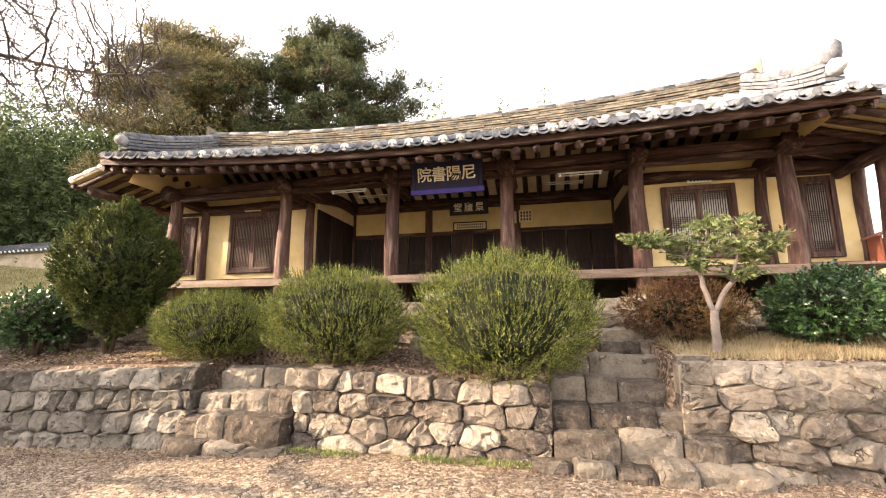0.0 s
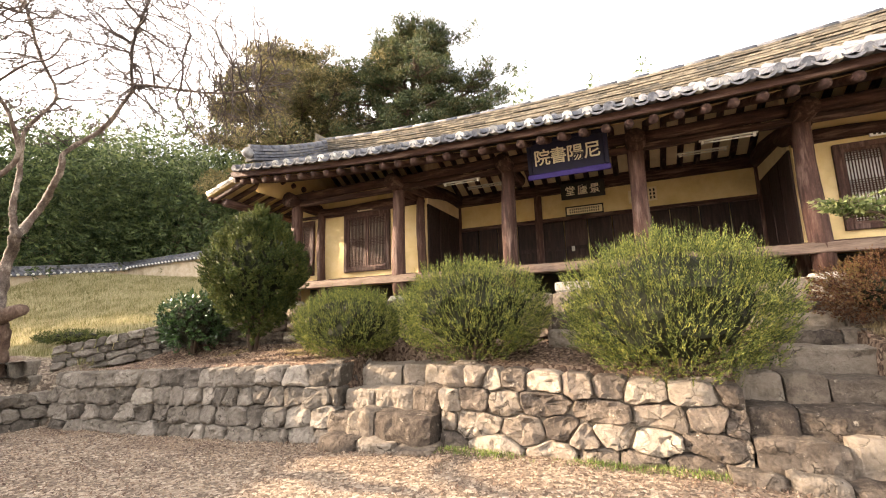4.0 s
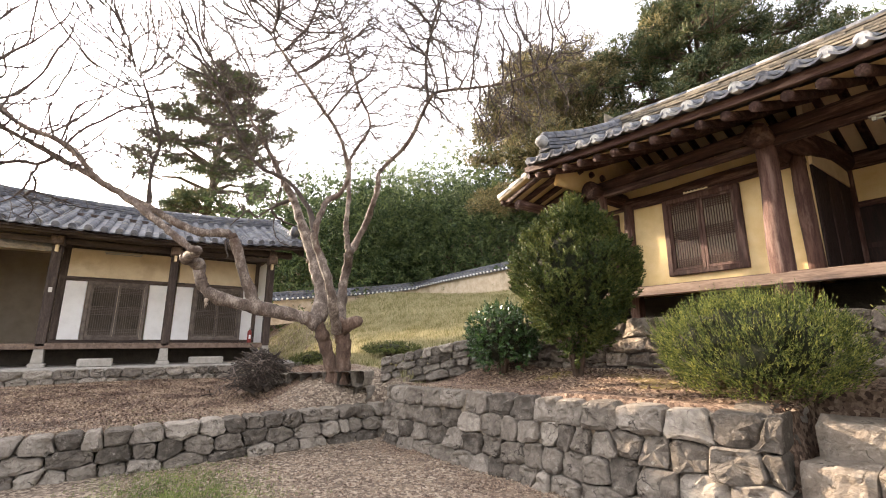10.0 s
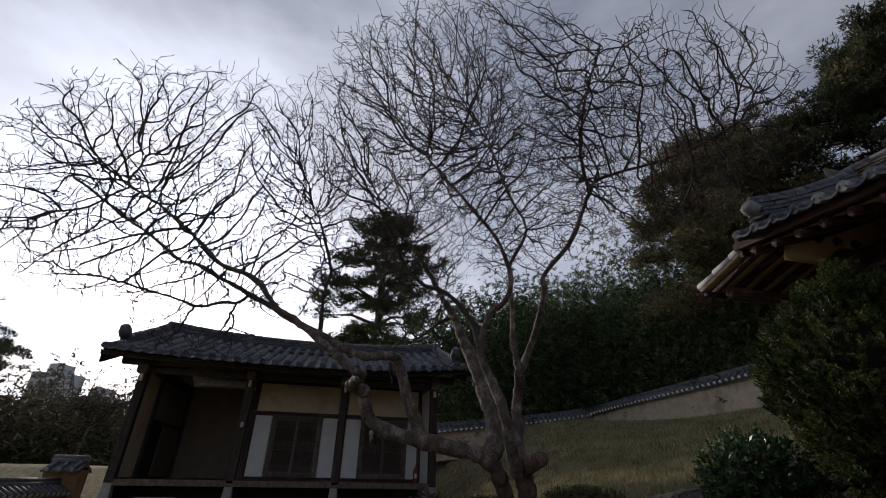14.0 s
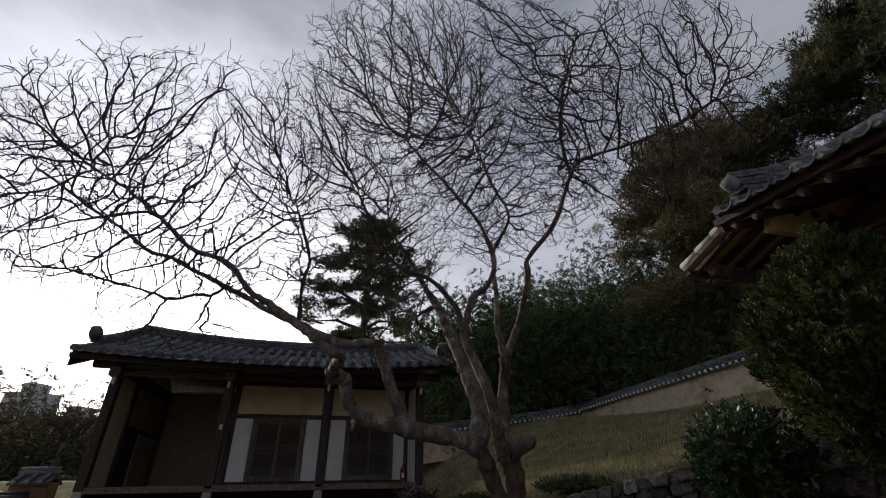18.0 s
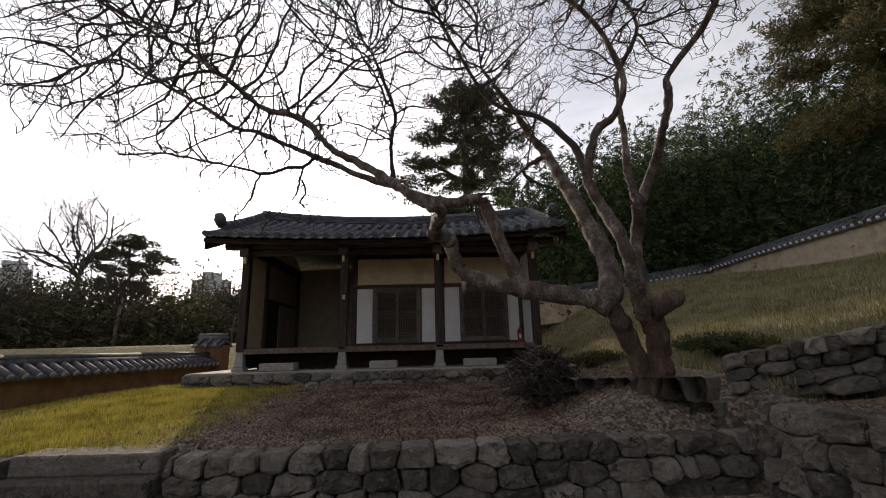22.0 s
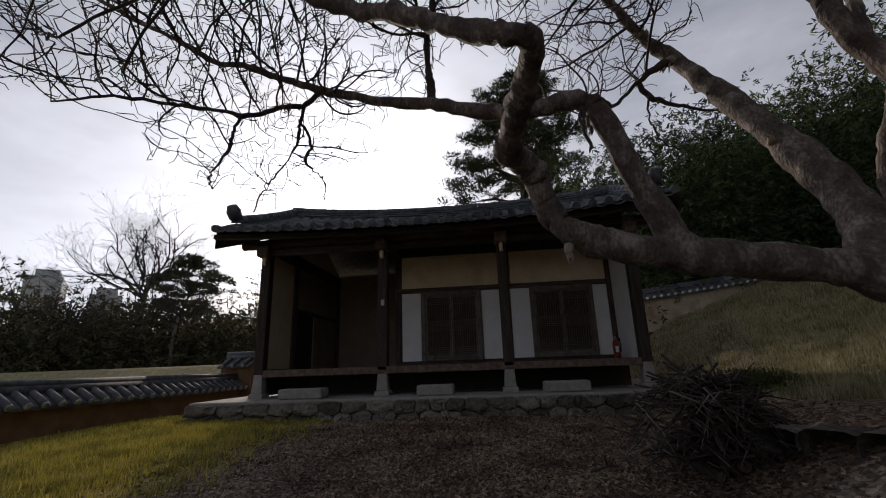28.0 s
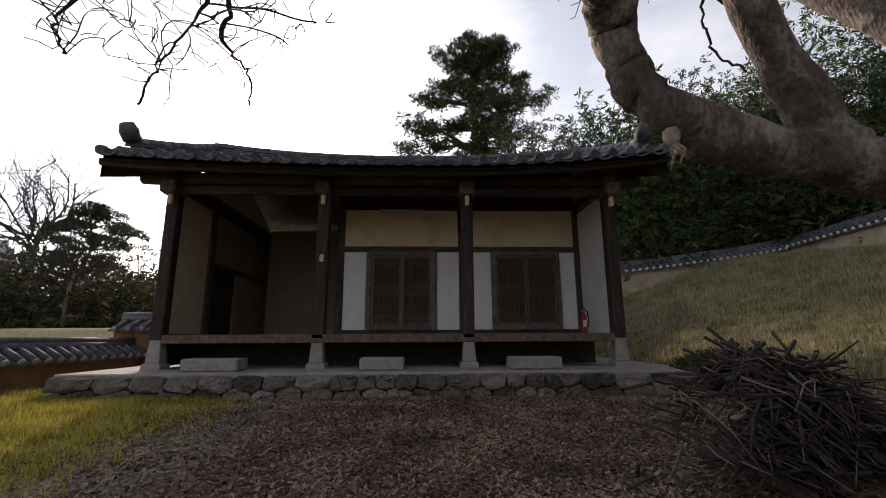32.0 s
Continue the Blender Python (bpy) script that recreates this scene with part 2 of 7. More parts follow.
M_STONE = stone_mat("field_stone", [(0.065, 0.052, 0.043), (0.148, 0.119, 0.097), (0.22, 0.182, 0.146), (0.345, 0.293, 0.238)])
M_GREY_STONE = stone_mat("grey_stone", [(0.07, 0.06, 0.05), (0.145, 0.124, 0.103), (0.215, 0.187, 0.157), (0.33, 0.29, 0.245)], lichen=(0.36, 0.33, 0.28))
M_STEP = stone_mat("worn_step_stone", [(0.05, 0.039, 0.032), (0.12, 0.096, 0.077), (0.2, 0.164, 0.13), (0.26, 0.22, 0.178)])
M_BACK = mat("packed_joint_soil", [(0.14, 0.112, 0.085), (0.3, 0.25, 0.19)], 8, 0.95, 0.8, 40)
M_DRESSED = mat("dressed_granite", [(0.24, 0.225, 0.2), (0.38, 0.355, 0.32)], 9, 0.85, 0.4, 90, stain=(0.25, 0.22, 0.19))
M_WOOD = mat("old_brown_post", [(0.032, 0.014, 0.01), (0.07, 0.032, 0.024), (0.125, 0.068, 0.052)], 7, 0.7, 1.0, 80, stretch=(3, 3, 0.35), per_object=0.2, stain=(0.17, 0.11, 0.09), stain_scale=3.5)
M_WOOD_H = mat("old_brown_beam", [(0.022, 0.009, 0.007), (0.05, 0.022, 0.017), (0.095, 0.049, 0.039)], 7, 0.7, 1.0, 80, stretch=(0.35, 3, 3), per_object=0.2, stain=(0.17, 0.11, 0.09), stain_scale=3.5)
M_WOOD_Y = mat("old_brown_crossbeam", [(0.022, 0.009, 0.007), (0.05, 0.022, 0.017), (0.095, 0.049, 0.039)], 7, 0.7, 1.0, 80, stretch=(3, 0.35, 3), per_object=0.2, stain=(0.17, 0.11, 0.09), stain_scale=3.5)
M_DOOR = mat("dark_plank_door", [(0.012, 0.006, 0.005), (0.028, 0.014, 0.011), (0.055, 0.03, 0.024)], 7, 0.7, 0.8, 80, stretch=(3, 3, 0.35), per_object=0.25)
M_PLANK = mat("worn_floor_plank", [(0.065, 0.043, 0.033), (0.13, 0.088, 0.066), (0.2, 0.145, 0.112)], 4, 0.6, 0.4, 30, stretch=(0.4, 3, 3), per_object=0.3)
M_GREYWOOD = mat("weathered_grey_timber", [(0.03, 0.02, 0.016), (0.06, 0.043, 0.036), (0.12, 0.09, 0.075)], 5, 0.75, 0.5, 40, stretch=(3, 3, 0.35), per_object=0.3)
M_GREYWOOD_Y = mat("weathered_grey_beam", [(0.03, 0.02, 0.016), (0.06, 0.043, 0.036), (0.12, 0.09, 0.075)], 5, 0.75, 0.5, 40, stretch=(3, 0.35, 3), per_object=0.3)
M_YELLOW = mat("ochre_plaster", [(0.6, 0.44, 0.21), (0.67, 0.51, 0.265), (0.71, 0.565, 0.32)], 3, 0.9, 0.2, 80, stain=(0.54, 0.4, 0.21), stain_scale=1.0)
M_WHITE = mat("white_lime_plaster", [(0.74, 0.73, 0.71), (0.81, 0.8, 0.785), (0.85, 0.845, 0.83)], 3, 0.9, 0.12, 90)
M_CREAM = mat("cream_plaster", [(0.66, 0.53, 0.35), (0.73, 0.6, 0.41), (0.78, 0.66, 0.47)], 3, 0.9, 0.12, 90, stain=(0.6, 0.47, 0.3))
M_TILE = mat("grey_roof_tile", [(0.05, 0.054, 0.066), (0.095, 0.1, 0.118), (0.155, 0.158, 0.17)], 9, 0.75, 0.3, 70, per_object=0.35, stain=(0.16, 0.15, 0.13), stain_scale=4)
M_RIDGE = mat("lichened_ridge_tile", [(0.05, 0.045, 0.038), (0.115, 0.098, 0.076), (0.2, 0.172, 0.13)], 6, 0.9, 0.4, 60, per_object=0.3, stain=(0.07, 0.07, 0.068))
M_LIME = mat("lime_plug_and_sunlit_tile", [(0.22, 0.22, 0.22), (0.36, 0.355, 0.345), (0.5, 0.49, 0.47)], 9, 0.85, 0.3, 70, per_object=0.5)
M_PAPER = mat("door_paper", [(0.62, 0.60, 0.56), (0.72, 0.70, 0.66)], 5, 0.9, 0.1, 60)
M_OLDPAPER = mat("aged_door_paper", [(0.3, 0.25, 0.19), (0.42, 0.36, 0.28)], 5, 0.9, 0.1, 60)
# near-black colour for the shade below floors and in an open doorway
M_DARK = mat("shaded_opening_dark", [(0.03, 0.024, 0.02), (0.06, 0.05, 0.04)], 5, 0.95, 0.3, 40)
M_BLUE = mat("deep_blue_sign_paint", [(0.006, 0.006, 0.022), (0.01, 0.01, 0.04)], 5, 0.6, 0.1, 40)
M_BLUEV = mat("violet_sign_frame", [(0.03, 0.018, 0.14), (0.05, 0.032, 0.2)], 5, 0.6, 0.1, 40)
M_GILT = mat("ivory_sign_letter", [(0.78, 0.72, 0.58), (0.86, 0.8, 0.66)], 8, 0.6, 0.1, 60)
M_BLACK = mat("black_lacquer_board", [(0.012, 0.011, 0.011), (0.025, 0.022, 0.02)], 5, 0.5, 0.1, 40)
M_BARK = mat("smooth_mottled_bark", [(0.05, 0.036, 0.029), (0.13, 0.1, 0.082), (0.34, 0.285, 0.24)], 6, 0.85, 1.0, 45, stretch=(1, 1, 0.6), stain=(0.075, 0.046, 0.034), stain_scale=3.2, bump_dist=0.04)
M_SPLIT = mat("torn_pale_wood", [(0.2, 0.15, 0.11), (0.42, 0.34, 0.26)], 14, 0.9, 0.6, 60)
M_PINEBARK = mat("pine_bark", [(0.05, 0.035, 0.026), (0.11, 0.075, 0.055)], 6, 0.9, 0.8, 30)
M_TWIG = mat("thin_shrub_bark", [(0.13, 0.1, 0.085), (0.22, 0.18, 0.155)], 6, 0.85, 0.5, 30)
M_LOG = mat("cut_log_bark", [(0.028, 0.021, 0.017), (0.068, 0.053, 0.043)], 6, 0.9, 0.7, 40, per_object=0.4)
M_LOGEND = mat("sawn_log_end", [(0.07, 0.05, 0.036), (0.14, 0.104, 0.076)], 12, 0.85, 0.3, 60, per_object=0.4)
M_CLAYWALL = mat("ochre_clay_wall", [(0.17, 0.09, 0.052), (0.27, 0.155, 0.085)], 4, 0.92, 0.4, 60, stain=(0.25, 0.17, 0.1))
M_MUDWALL = mat("pale_mud_wall", [(0.4, 0.31, 0.21), (0.5, 0.41, 0.3), (0.58, 0.49, 0.38)], 4, 0.92, 0.5, 60, stain=(0.32, 0.25, 0.17), coords="Object")
M_JUNIPER = leaf_mat("juniper_sprig", [(0.014, 0.026, 0.008), (0.052, 0.076, 0.017), (0.15, 0.17, 0.038), (0.32, 0.31, 0.08)], through=0.12, island=0.4, patch=13)
M_CYPRESS = leaf_mat("arborvitae_spray", [(0.02, 0.034, 0.01), (0.055, 0.078, 0.018), (0.12, 0.13, 0.035)])
M_CAMELLIA = leaf_mat("glossy_camellia_leaf", [(0.015, 0.04, 0.012), (0.035, 0.08, 0.022), (0.06, 0.12, 0.03)], 0.3, 0.5, 0.1)
M_PINE = leaf_mat("pine_needles", [(0.025, 0.042, 0.02), (0.055, 0.075, 0.03), (0.12, 0.11, 0.05)])
M_BAMBOO = leaf_mat("bamboo_leaf", [(0.026, 0.045, 0.018), (0.068, 0.103, 0.04), (0.15, 0.19, 0.072)])
M_AZALEA = leaf_mat("russet_azalea_leaf", [(0.05, 0.022, 0.014), (0.12, 0.05, 0.025), (0.2, 0.105, 0.05), (0.16, 0.13, 0.045)])
M_PHOTINIA = leaf_mat("pale_green_leaf", [(0.055, 0.085, 0.025), (0.14, 0.175, 0.06), (0.28, 0.3, 0.13)])
M_STRAW = leaf_mat("dry_straw", [(0.26, 0.19, 0.11), (0.44, 0.35, 0.21)])
M_FARLEAF = leaf_mat("distant_foliage", [(0.032, 0.034, 0.018), (0.078, 0.074, 0.038), (0.15, 0.128, 0.066)])
M_CONCRETE = mat("distant_concrete", [(0.42, 0.43, 0.44), (0.5, 0.51, 0.52)], 1, 0.9, 0.05, 10)
M_METAL = mat("white_enamel_fitting", [(0.42, 0.4, 0.37), (0.52, 0.5, 0.46)], 4, 0.5, 0.05, 50)
M_RED = mat("faded_red_paint", [(0.22, 0.03, 0.025), (0.32, 0.05, 0.04)], 4, 0.45, 0.1, 50)
M_REDWOOD = mat("red_stained_board", [(0.2, 0.06, 0.035), (0.3, 0.1, 0.06)], 5, 0.6, 0.2, 40)
M_TWIGBARK = mat("dark_fine_twig", [(0.03, 0.023, 0.02), (0.09, 0.07, 0.06)], 6, 0.85, 0.3, 30)
# dark brown paper behind the side hall's lattice doors
M_DARKPAPER = mat("dark_door_paper", [(0.05, 0.04, 0.032), (0.1, 0.08, 0.062)], 5, 0.9, 0.1, 60)
M_TRUNKBARK = mat("reddish_trunk_bark", [(0.05, 0.03, 0.022), (0.115, 0.073, 0.054), (0.21, 0.15, 0.115)], 7, 0.88, 1.0, 40, stretch=(1, 1, 0.5), stain=(0.06, 0.04, 0.03), stain_scale=2.6, bump_dist=0.05)
# plaster darkened in colour to carry the shade inside the open bay
M_DUSKPLASTER = mat("shaded_bay_plaster", [(0.26, 0.215, 0.165), (0.36, 0.3, 0.23)], 3, 0.9, 0.15, 80)
M_LATTICE = mat("greyed_lattice_bar", [(0.09, 0.07, 0.06), (0.2, 0.165, 0.14)], 6, 0.75, 0.4, 60, per_object=0.2)

# ---- building tools ----
def part(name, bm, material, parent, label="", smooth=False):
    """Links a bmesh as one mesh object under a thing or a part."""
    me = bpy.data.meshes.new(name)
    bm.to_mesh(me)
    bm.free()
    me.materials.append(material)
    if smooth:
        for p in me.polygons:
            p.use_smooth = True
    ob = new(name, me)
    ob.parent = parent
    if label:
        ob["label"] = label
    return ob


def shared(name, me, parent, m, label=""):
    ob = new(name, me)
    ob.parent = parent
    ob.matrix_local = m
    if label:
        ob["label"] = label
    return ob


def thing(name, m, label, category, group="", kind=""):
    ob = new(name)
    ob.empty_display_size = 0.2
    ob.matrix_world = m
    return tagged(ob, label, category, group, kind)


def box(bm, x0, x1, y0, y1, z0, z1, bev=0.0):
    v = [bm.verts.new(c) for c in ((x0, y0, z0), (x1, y0, z0), (x1, y1, z0), (x0, y1, z0), (x0, y0, z1), (x1, y0, z1), (x1, y1, z1), (x0, y1, z1))]
    fs = [bm.faces.new([v[i] for i in q]) for q in ((3, 2, 1, 0), (4, 5, 6, 7), (0, 1, 5, 4), (1, 2, 6, 5), (2, 3, 7, 6), (3, 0, 4, 7))]
    if bev:
        bmesh.ops.bevel(bm, geom=list({e for f in fs for e in f.edges}), offset=bev, segments=1, affect="EDGES")


def bbox(x0, x1, y0, y1, z0, z1, bev=0.0):
    bm = bmesh.new()
    box(bm, x0, x1, y0, y1, z0, z1, bev)
    return bm


def tube_data(pts, radii, n=8, verts=None, faces=None, cap=True):
    """A tube along pts, added to the lists of vertices and faces."""
    verts = [] if verts is None else verts
    faces = [] if faces is None else faces
    base = len(verts)
    pts = [Vector(p) for p in pts]
    side = None
    for i, p in enumerate(pts):
        d = (pts[min(i + 1, len(pts) - 1)] - pts[max(i - 1, 0)])
        d = d.normalized() if d.length > 1e-9 else Vector((0, 0, 1))
        if side is None:
            side = d.orthogonal().normalized()
        else:
            side = (side - d * side.dot(d))
            side = side.normalized() if side.length > 1e-6 else d.orthogonal().normalized()
        up = d.cross(side)
        for k in range(n):
            a = 2 * math.pi * k / n
            verts.append(p + (side * math.cos(a) + up * math.sin(a)) * radii[i])
    for i in range(len(pts) - 1):
        for k in range(n):
            a, b = base + i * n + k, base + i * n + (k + 1) % n
            faces.append((a, b, b + n, a + n))
    if cap:
        faces.append(tuple(base + k for k in reversed(range(n))))
        e = base + (len(pts) - 1) * n
        faces.append(tuple(e + k for k in range(n)))
    return verts, faces


def mesh_of(name, verts, faces, material, smooth=True):
    me = bpy.data.meshes.new(name)
    me.from_pydata([tuple(v) for v in verts], [], faces)
    me.materials.append(material)
    if smooth:
        me.polygons.foreach_set("use_smooth", [True] * len(me.polygons))
    me.update()
    return me


def piece(name, verts, faces, material, parent, label="", smooth=True):
    ob = new(name, mesh_of(name, verts, faces, material, smooth))
    ob.parent = parent
    if label:
        ob["label"] = label
    return ob


def pole(name, p0, p1, r0, r1, material, parent, n=12, label="", wob=0.0, steps=6):
    """A round, slightly crooked timber from p0 to p1."""
    p0, p1 = Vector(p0), Vector(p1)
    d = (p1 - p0).normalized()
    s = d.orthogonal().normalized()
    u = d.cross(s)
    a, b = random.uniform(0, 6), random.uniform(0, 6)
    pts, rad = [], []
    for i in range(steps + 1):
        f = i / steps
        w = wob * math.sin(math.pi * f)
        pts.append(p0.lerp(p1, f) + s * w * math.sin(a + 2.2 * f) + u * w * math.sin(b + 2.7 * f))
        rad.append((r0 + (r1 - r0) * f) * (1 + 0.04 * math.sin(a + 9 * f)))
    v, f = tube_data(pts, rad, n)
    return piece(name, v, f, material, parent, label)


def smoothstep(a, b, x):
    t = min(1.0, max(0.0, (x - a) / (b - a)))
    return t * t * (3 - 2 * t)


def lerp(a, b, t):
    return a + (b - a) * t


def clip_poly(poly, nx, ny, c):
    """The part of a polygon where nx*x + ny*y <= c."""
    out = []
    for i, p in enumerate(poly):
        q = poly[(i + 1) % len(poly)]
        dp, dq = nx * p[0] + ny * p[1] - c, nx * q[0] + ny * q[1] - c
        if dp <= 0:
            out.append(p)
        if (dp < 0 < dq) or (dq < 0 < dp):
            t = dp / (dp - dq)
            out.append((p[0] + (q[0] - p[0]) * t, p[1] + (q[1] - p[1]) * t))
    return out


def rubble(parent, p0, p1, z0a, z0b, z1a, z1b, rows, width, batter=0.12, depth=0.34, seed=1, material=None, jit=0.03, joint=0.013):
    """Fitted field stones from p0 to p1 (front foot line); each is a mesh of its own with a bulged, chipped face."""
    rnd = random.Random(seed)
    material = material or M_STONE
    p0, p1 = Vector((*p0, 0)), Vector((*p1, 0))
    length = (p1 - p0).length
    d = (p1 - p0) / length
    ang = math.atan2(d.y, d.x)
    height = max(z1a - z0a, z1b - z0b)
    hs = [rnd.uniform(0.75, 1.3) for _ in range(rows)]
    tot, acc, seeds = sum(hs), 0.0, []
    for r in range(rows):
        h = height * hs[r] / tot
        s = -rnd.uniform(0, width)
        while s < length + width * 0.3:
            w = width * rnd.choice((0.45, 0.7, 0.9, 1.0, 1.15, 1.3, 1.75))
            seeds.append((s + w / 2, acc + h / 2 + rnd.uniform(-0.11, 0.11) * h))
            s += w
        acc += h
    k = 1.75
    for i, (u, w) in enumerate(seeds):
        poly = [(0, 0), (length, 0), (length, height * k), (0, height * k)]
        for j, (u2, w2) in enumerate(seeds):
            if i == j or abs(u2 - u) > 3.2 * width:
                continue
            nx, ny = u2 - u, (w2 - w) * k
            ln = math.hypot(nx, ny)
            nx, ny = nx / ln, ny / ln
            c = nx * (u + u2) / 2 + ny * (w + w2) * k / 2 - joint / 2 * rnd.uniform(0.4, 1.7)
            poly = clip_poly(poly, nx, ny, c)
            if len(poly) < 3:
                break
        if len(poly) < 3:
            continue
        poly = [(x, y / k) for x, y in poly]
        if max(p[0] for p in poly) - min(p[0] for p in poly) < 0.05:
            continue
        soft = []
        for a, b in zip(poly, poly[1:] + poly[:1]):
            if math.hypot(b[0] - a[0], b[1] - a[1]) < 0.015:
                continue
            soft += [(lerp(a[0], b[0], 0.15) + rnd.uniform(-0.008, 0.008), lerp(a[1], b[1], 0.15) + rnd.uniform(-0.008, 0.008)), (lerp(a[0], b[0], 0.5) + rnd.uniform(-0.013, 0.013), lerp(a[1], b[1], 0.5) + rnd.uniform(-0.013, 0.013)), (lerp(a[0], b[0], 0.85) + rnd.uniform(-0.013, 0.013), lerp(a[1], b[1], 0.85) + rnd.uniform(-0.013, 0.013))]
        if len(soft) < 6:
            continue
        cx, cy = sum(p[0] for p in soft) / len(soft), sum(p[1] for p in soft) / len(soft)
        fz = lambda x, y: lerp(lerp(z0a, z0b, x / length), lerp(z1a, z1b, x / length), y / height)
        zc = fz(cx, cy)
        back = rnd.uniform(-jit, jit)
        tx, ty = rnd.gauss(0, 0.09), rnd.gauss(0, 0.09)
        bulge = rnd.uniform(0.0, 0.03)
        v, f = [], []
        m = len(soft)
        off = Vector((seed * 1.7, i * 2.3, 0))
        for sc, dy in ((1.0, depth), (1.0, 0.04), (0.975, 0.008), (0.9, -0.004), (0.5, -bulge)):
            for x, y in soft:
                px, pz = (x - cx) * sc, (fz(x, y) - zc) * sc
                yy = dy + batter * (y / height) + back
                if dy < 0.06:
                    yy += tx * px + ty * pz + 0.06 * noise.noise(Vector((px * 5, pz * 5, 0)) + off) + 0.035 * noise.noise(Vector((px * 14, pz * 14, 5)) + off)
                v.append((px, yy, pz))
        v.append((0, -bulge + batter * cy / height + back, 0))
        for r in range(4):
            for q in range(m):
                a, b = r * m + q, r * m + (q + 1) % m
                f.append((a, b, b + m, a + m))
        for q in range(m):
            f.append((4 * m + q, 4 * m + (q + 1) % m, 5 * m))
        me = mesh_of("stone", v, f, material, False)
        c = p0 + d * cx
        c.z = zc
        shared("stone", me, parent, Matrix.Translation(c) @ Matrix.Rotation(ang, 4, "Z"))


def core(parent, p0, p1, z0, z1a, z1b, inset, thick, material=None, batter=0.12):
    """The packed soil behind the stones of a wall."""
    p0, p1 = Vector((*p0, 0)), Vector((*p1, 0))
    d = (p1 - p0).normalized()
    nrm = Vector((-d.y, d.x, 0))
    bm = bmesh.new()
    vs = []
    for p, zt in ((p0, z1a), (p1, z1b)):
        for off, z in ((inset, z0), (inset + thick, z0), (inset + thick, zt), (inset + batter, zt)):
            q = p + nrm * off
            vs.append(bm.verts.new((q.x, q.y, z)))
    for i in range(4):
        j = (i + 1) % 4
        bm.faces.new((vs[i], vs[j], vs[4 + j], vs[4 + i]))
    bm.faces.new(vs[3::-1])
    bm.faces.new(vs[4:])
    bmesh.ops.recalc_face_normals(bm, faces=bm.faces[:])
    return part("core", bm, material or M_BACK, parent)

# ---- ground: one sheet, from the yard to the horizon ----
def wall_y(x):
    """The foot of the front retaining wall."""
    if x < -4.7:
        return lerp(4.72, 5.42, (x + 10.15) / 5.45)
    return 5.5


def wall_x(y):
    """The foot of the terrace wall in front of the side hall."""
    return -10.35 if y > 1.0 else lerp(-10.2, -10.35, (y + 3) / 4)


def ground_z(x, y):
    yard = 0.13 * smoothstep(-5.5, -2.5, x) * smoothstep(2.5, 5.0, y)
    n = 0.03 * noise.noise(Vector((x * 0.35, y * 0.35, 0))) + 0.012 * noise.noise(Vector((x * 1.6, y * 1.6, 3)))
    z = yard
    # side terrace
    side = 0.5 + 0.2 * smoothstep(-10.6, -16, x) + 0.55 * smoothstep(2.9, 4.5, y) * smoothstep(-16.2, -12.5, x) * smoothstep(-10.3, -11.6, x)
    # hill behind the side hall and beside the main hall
    hill_a = 0.72 + 3.25 * smoothstep(3.2, 16.5, y) + 0.06 * max(0.0, y - 15.0)
    hill_a += 1.15 * smoothstep(-16.8, -25.0, x) * smoothstep(4.6, 8.0, y) * smoothstep(16, 11, y)
    if y < 5.4:
        hill_a += 1.2 * smoothstep(-22.8, -25.0, x)
    wx = wall_x(y) - 0.22
    f_side = smoothstep(wx + 0.1, wx - 0.1, x)
    bank = max(smoothstep(4.2, 5.6, y), smoothstep(-22.6, -23.2, x))
    z_side = lerp(side, max(side, hill_a), bank)
    # main terrace
    wy = wall_y(x) + 0.26
    terr = lerp(0.9, 1.04, smoothstep(-10, -6, x)) + 0.18 * smoothstep(-0.5, 1.0, x) + 0.2 * smoothstep(5.8, 7.4, y)
    left_hill = lerp(terr, max(terr, hill_a), smoothstep(-8.8, -11.5, x) * smoothstep(5.5, 7.5, y))
    back = lerp(left_hill, max(left_hill, lerp(1.3, 4.0, smoothstep(7.5, 15, y)) if x < -9 else 1.95), smoothstep(7.7, 8.1, y))
    if y > 14:
        back = max(back, 4.0 + 0.07 * (y - 15))
    f_main = smoothstep(wy - 0.1, wy + 0.1, y)
    # recess of the two stairs in the wall
    for x0, x1, run in ((-4.62, -3.12, 1.15), (0.05, 1.35, 1.3)):
        if x0 < x < x1:
            f_main = smoothstep(wy + run - 0.2, wy + run, y)
    z_main = lerp(yard, back, f_main)
    t = smoothstep(-10.1, -10.5, x)
    z = lerp(z_main, lerp(yard, z_side, f_side), t)
    # wooded hill behind the bamboo
    z += 8.5 * smoothstep(18.5, 27, y) * smoothstep(-9, -15, x) + 6.5 * smoothstep(-28, -37, x) * smoothstep(6, 11, y) * smoothstep(30, 18, y)
    # far country rolls gently
    r = math.hypot(x + 5, y - 3)
    if r > 60:
        z = lerp(z, 3.0 + 6.0 * noise.noise(Vector((x * 0.006, y * 0.006, 1))), smoothstep(60, 140, r))
    if r < 40:
        z += n
    return z


def axis_lines(a, b, fine0, fine1, step, far):
    lines = list(np.arange(fine0, fine1 + 1e-6, step))
    s, x = step, fine1
    while x < b:
        s *= 1.35
        x += s
        lines.append(min(x, b))
    s, x = step, fine0
    while x > a:
        s *= 1.35
        x -= s
        lines.insert(0, max(x, a))
    return lines


gx = axis_lines(-900, 900, -18.0, 6.0, 0.17, 900)
gy = axis_lines(-900, 900, -5.0, 9.0, 0.17, 900)
gv = [(x, y, ground_z(x, y)) for y in gy for x in gx]
nx_ = len(gx)
gf = [(j * nx_ + i, j * nx_ + i + 1, (j + 1) * nx_ + i + 1, (j + 1) * nx_ + i) for j in range(len(gy) - 1) for i in range(nx_ - 1)]


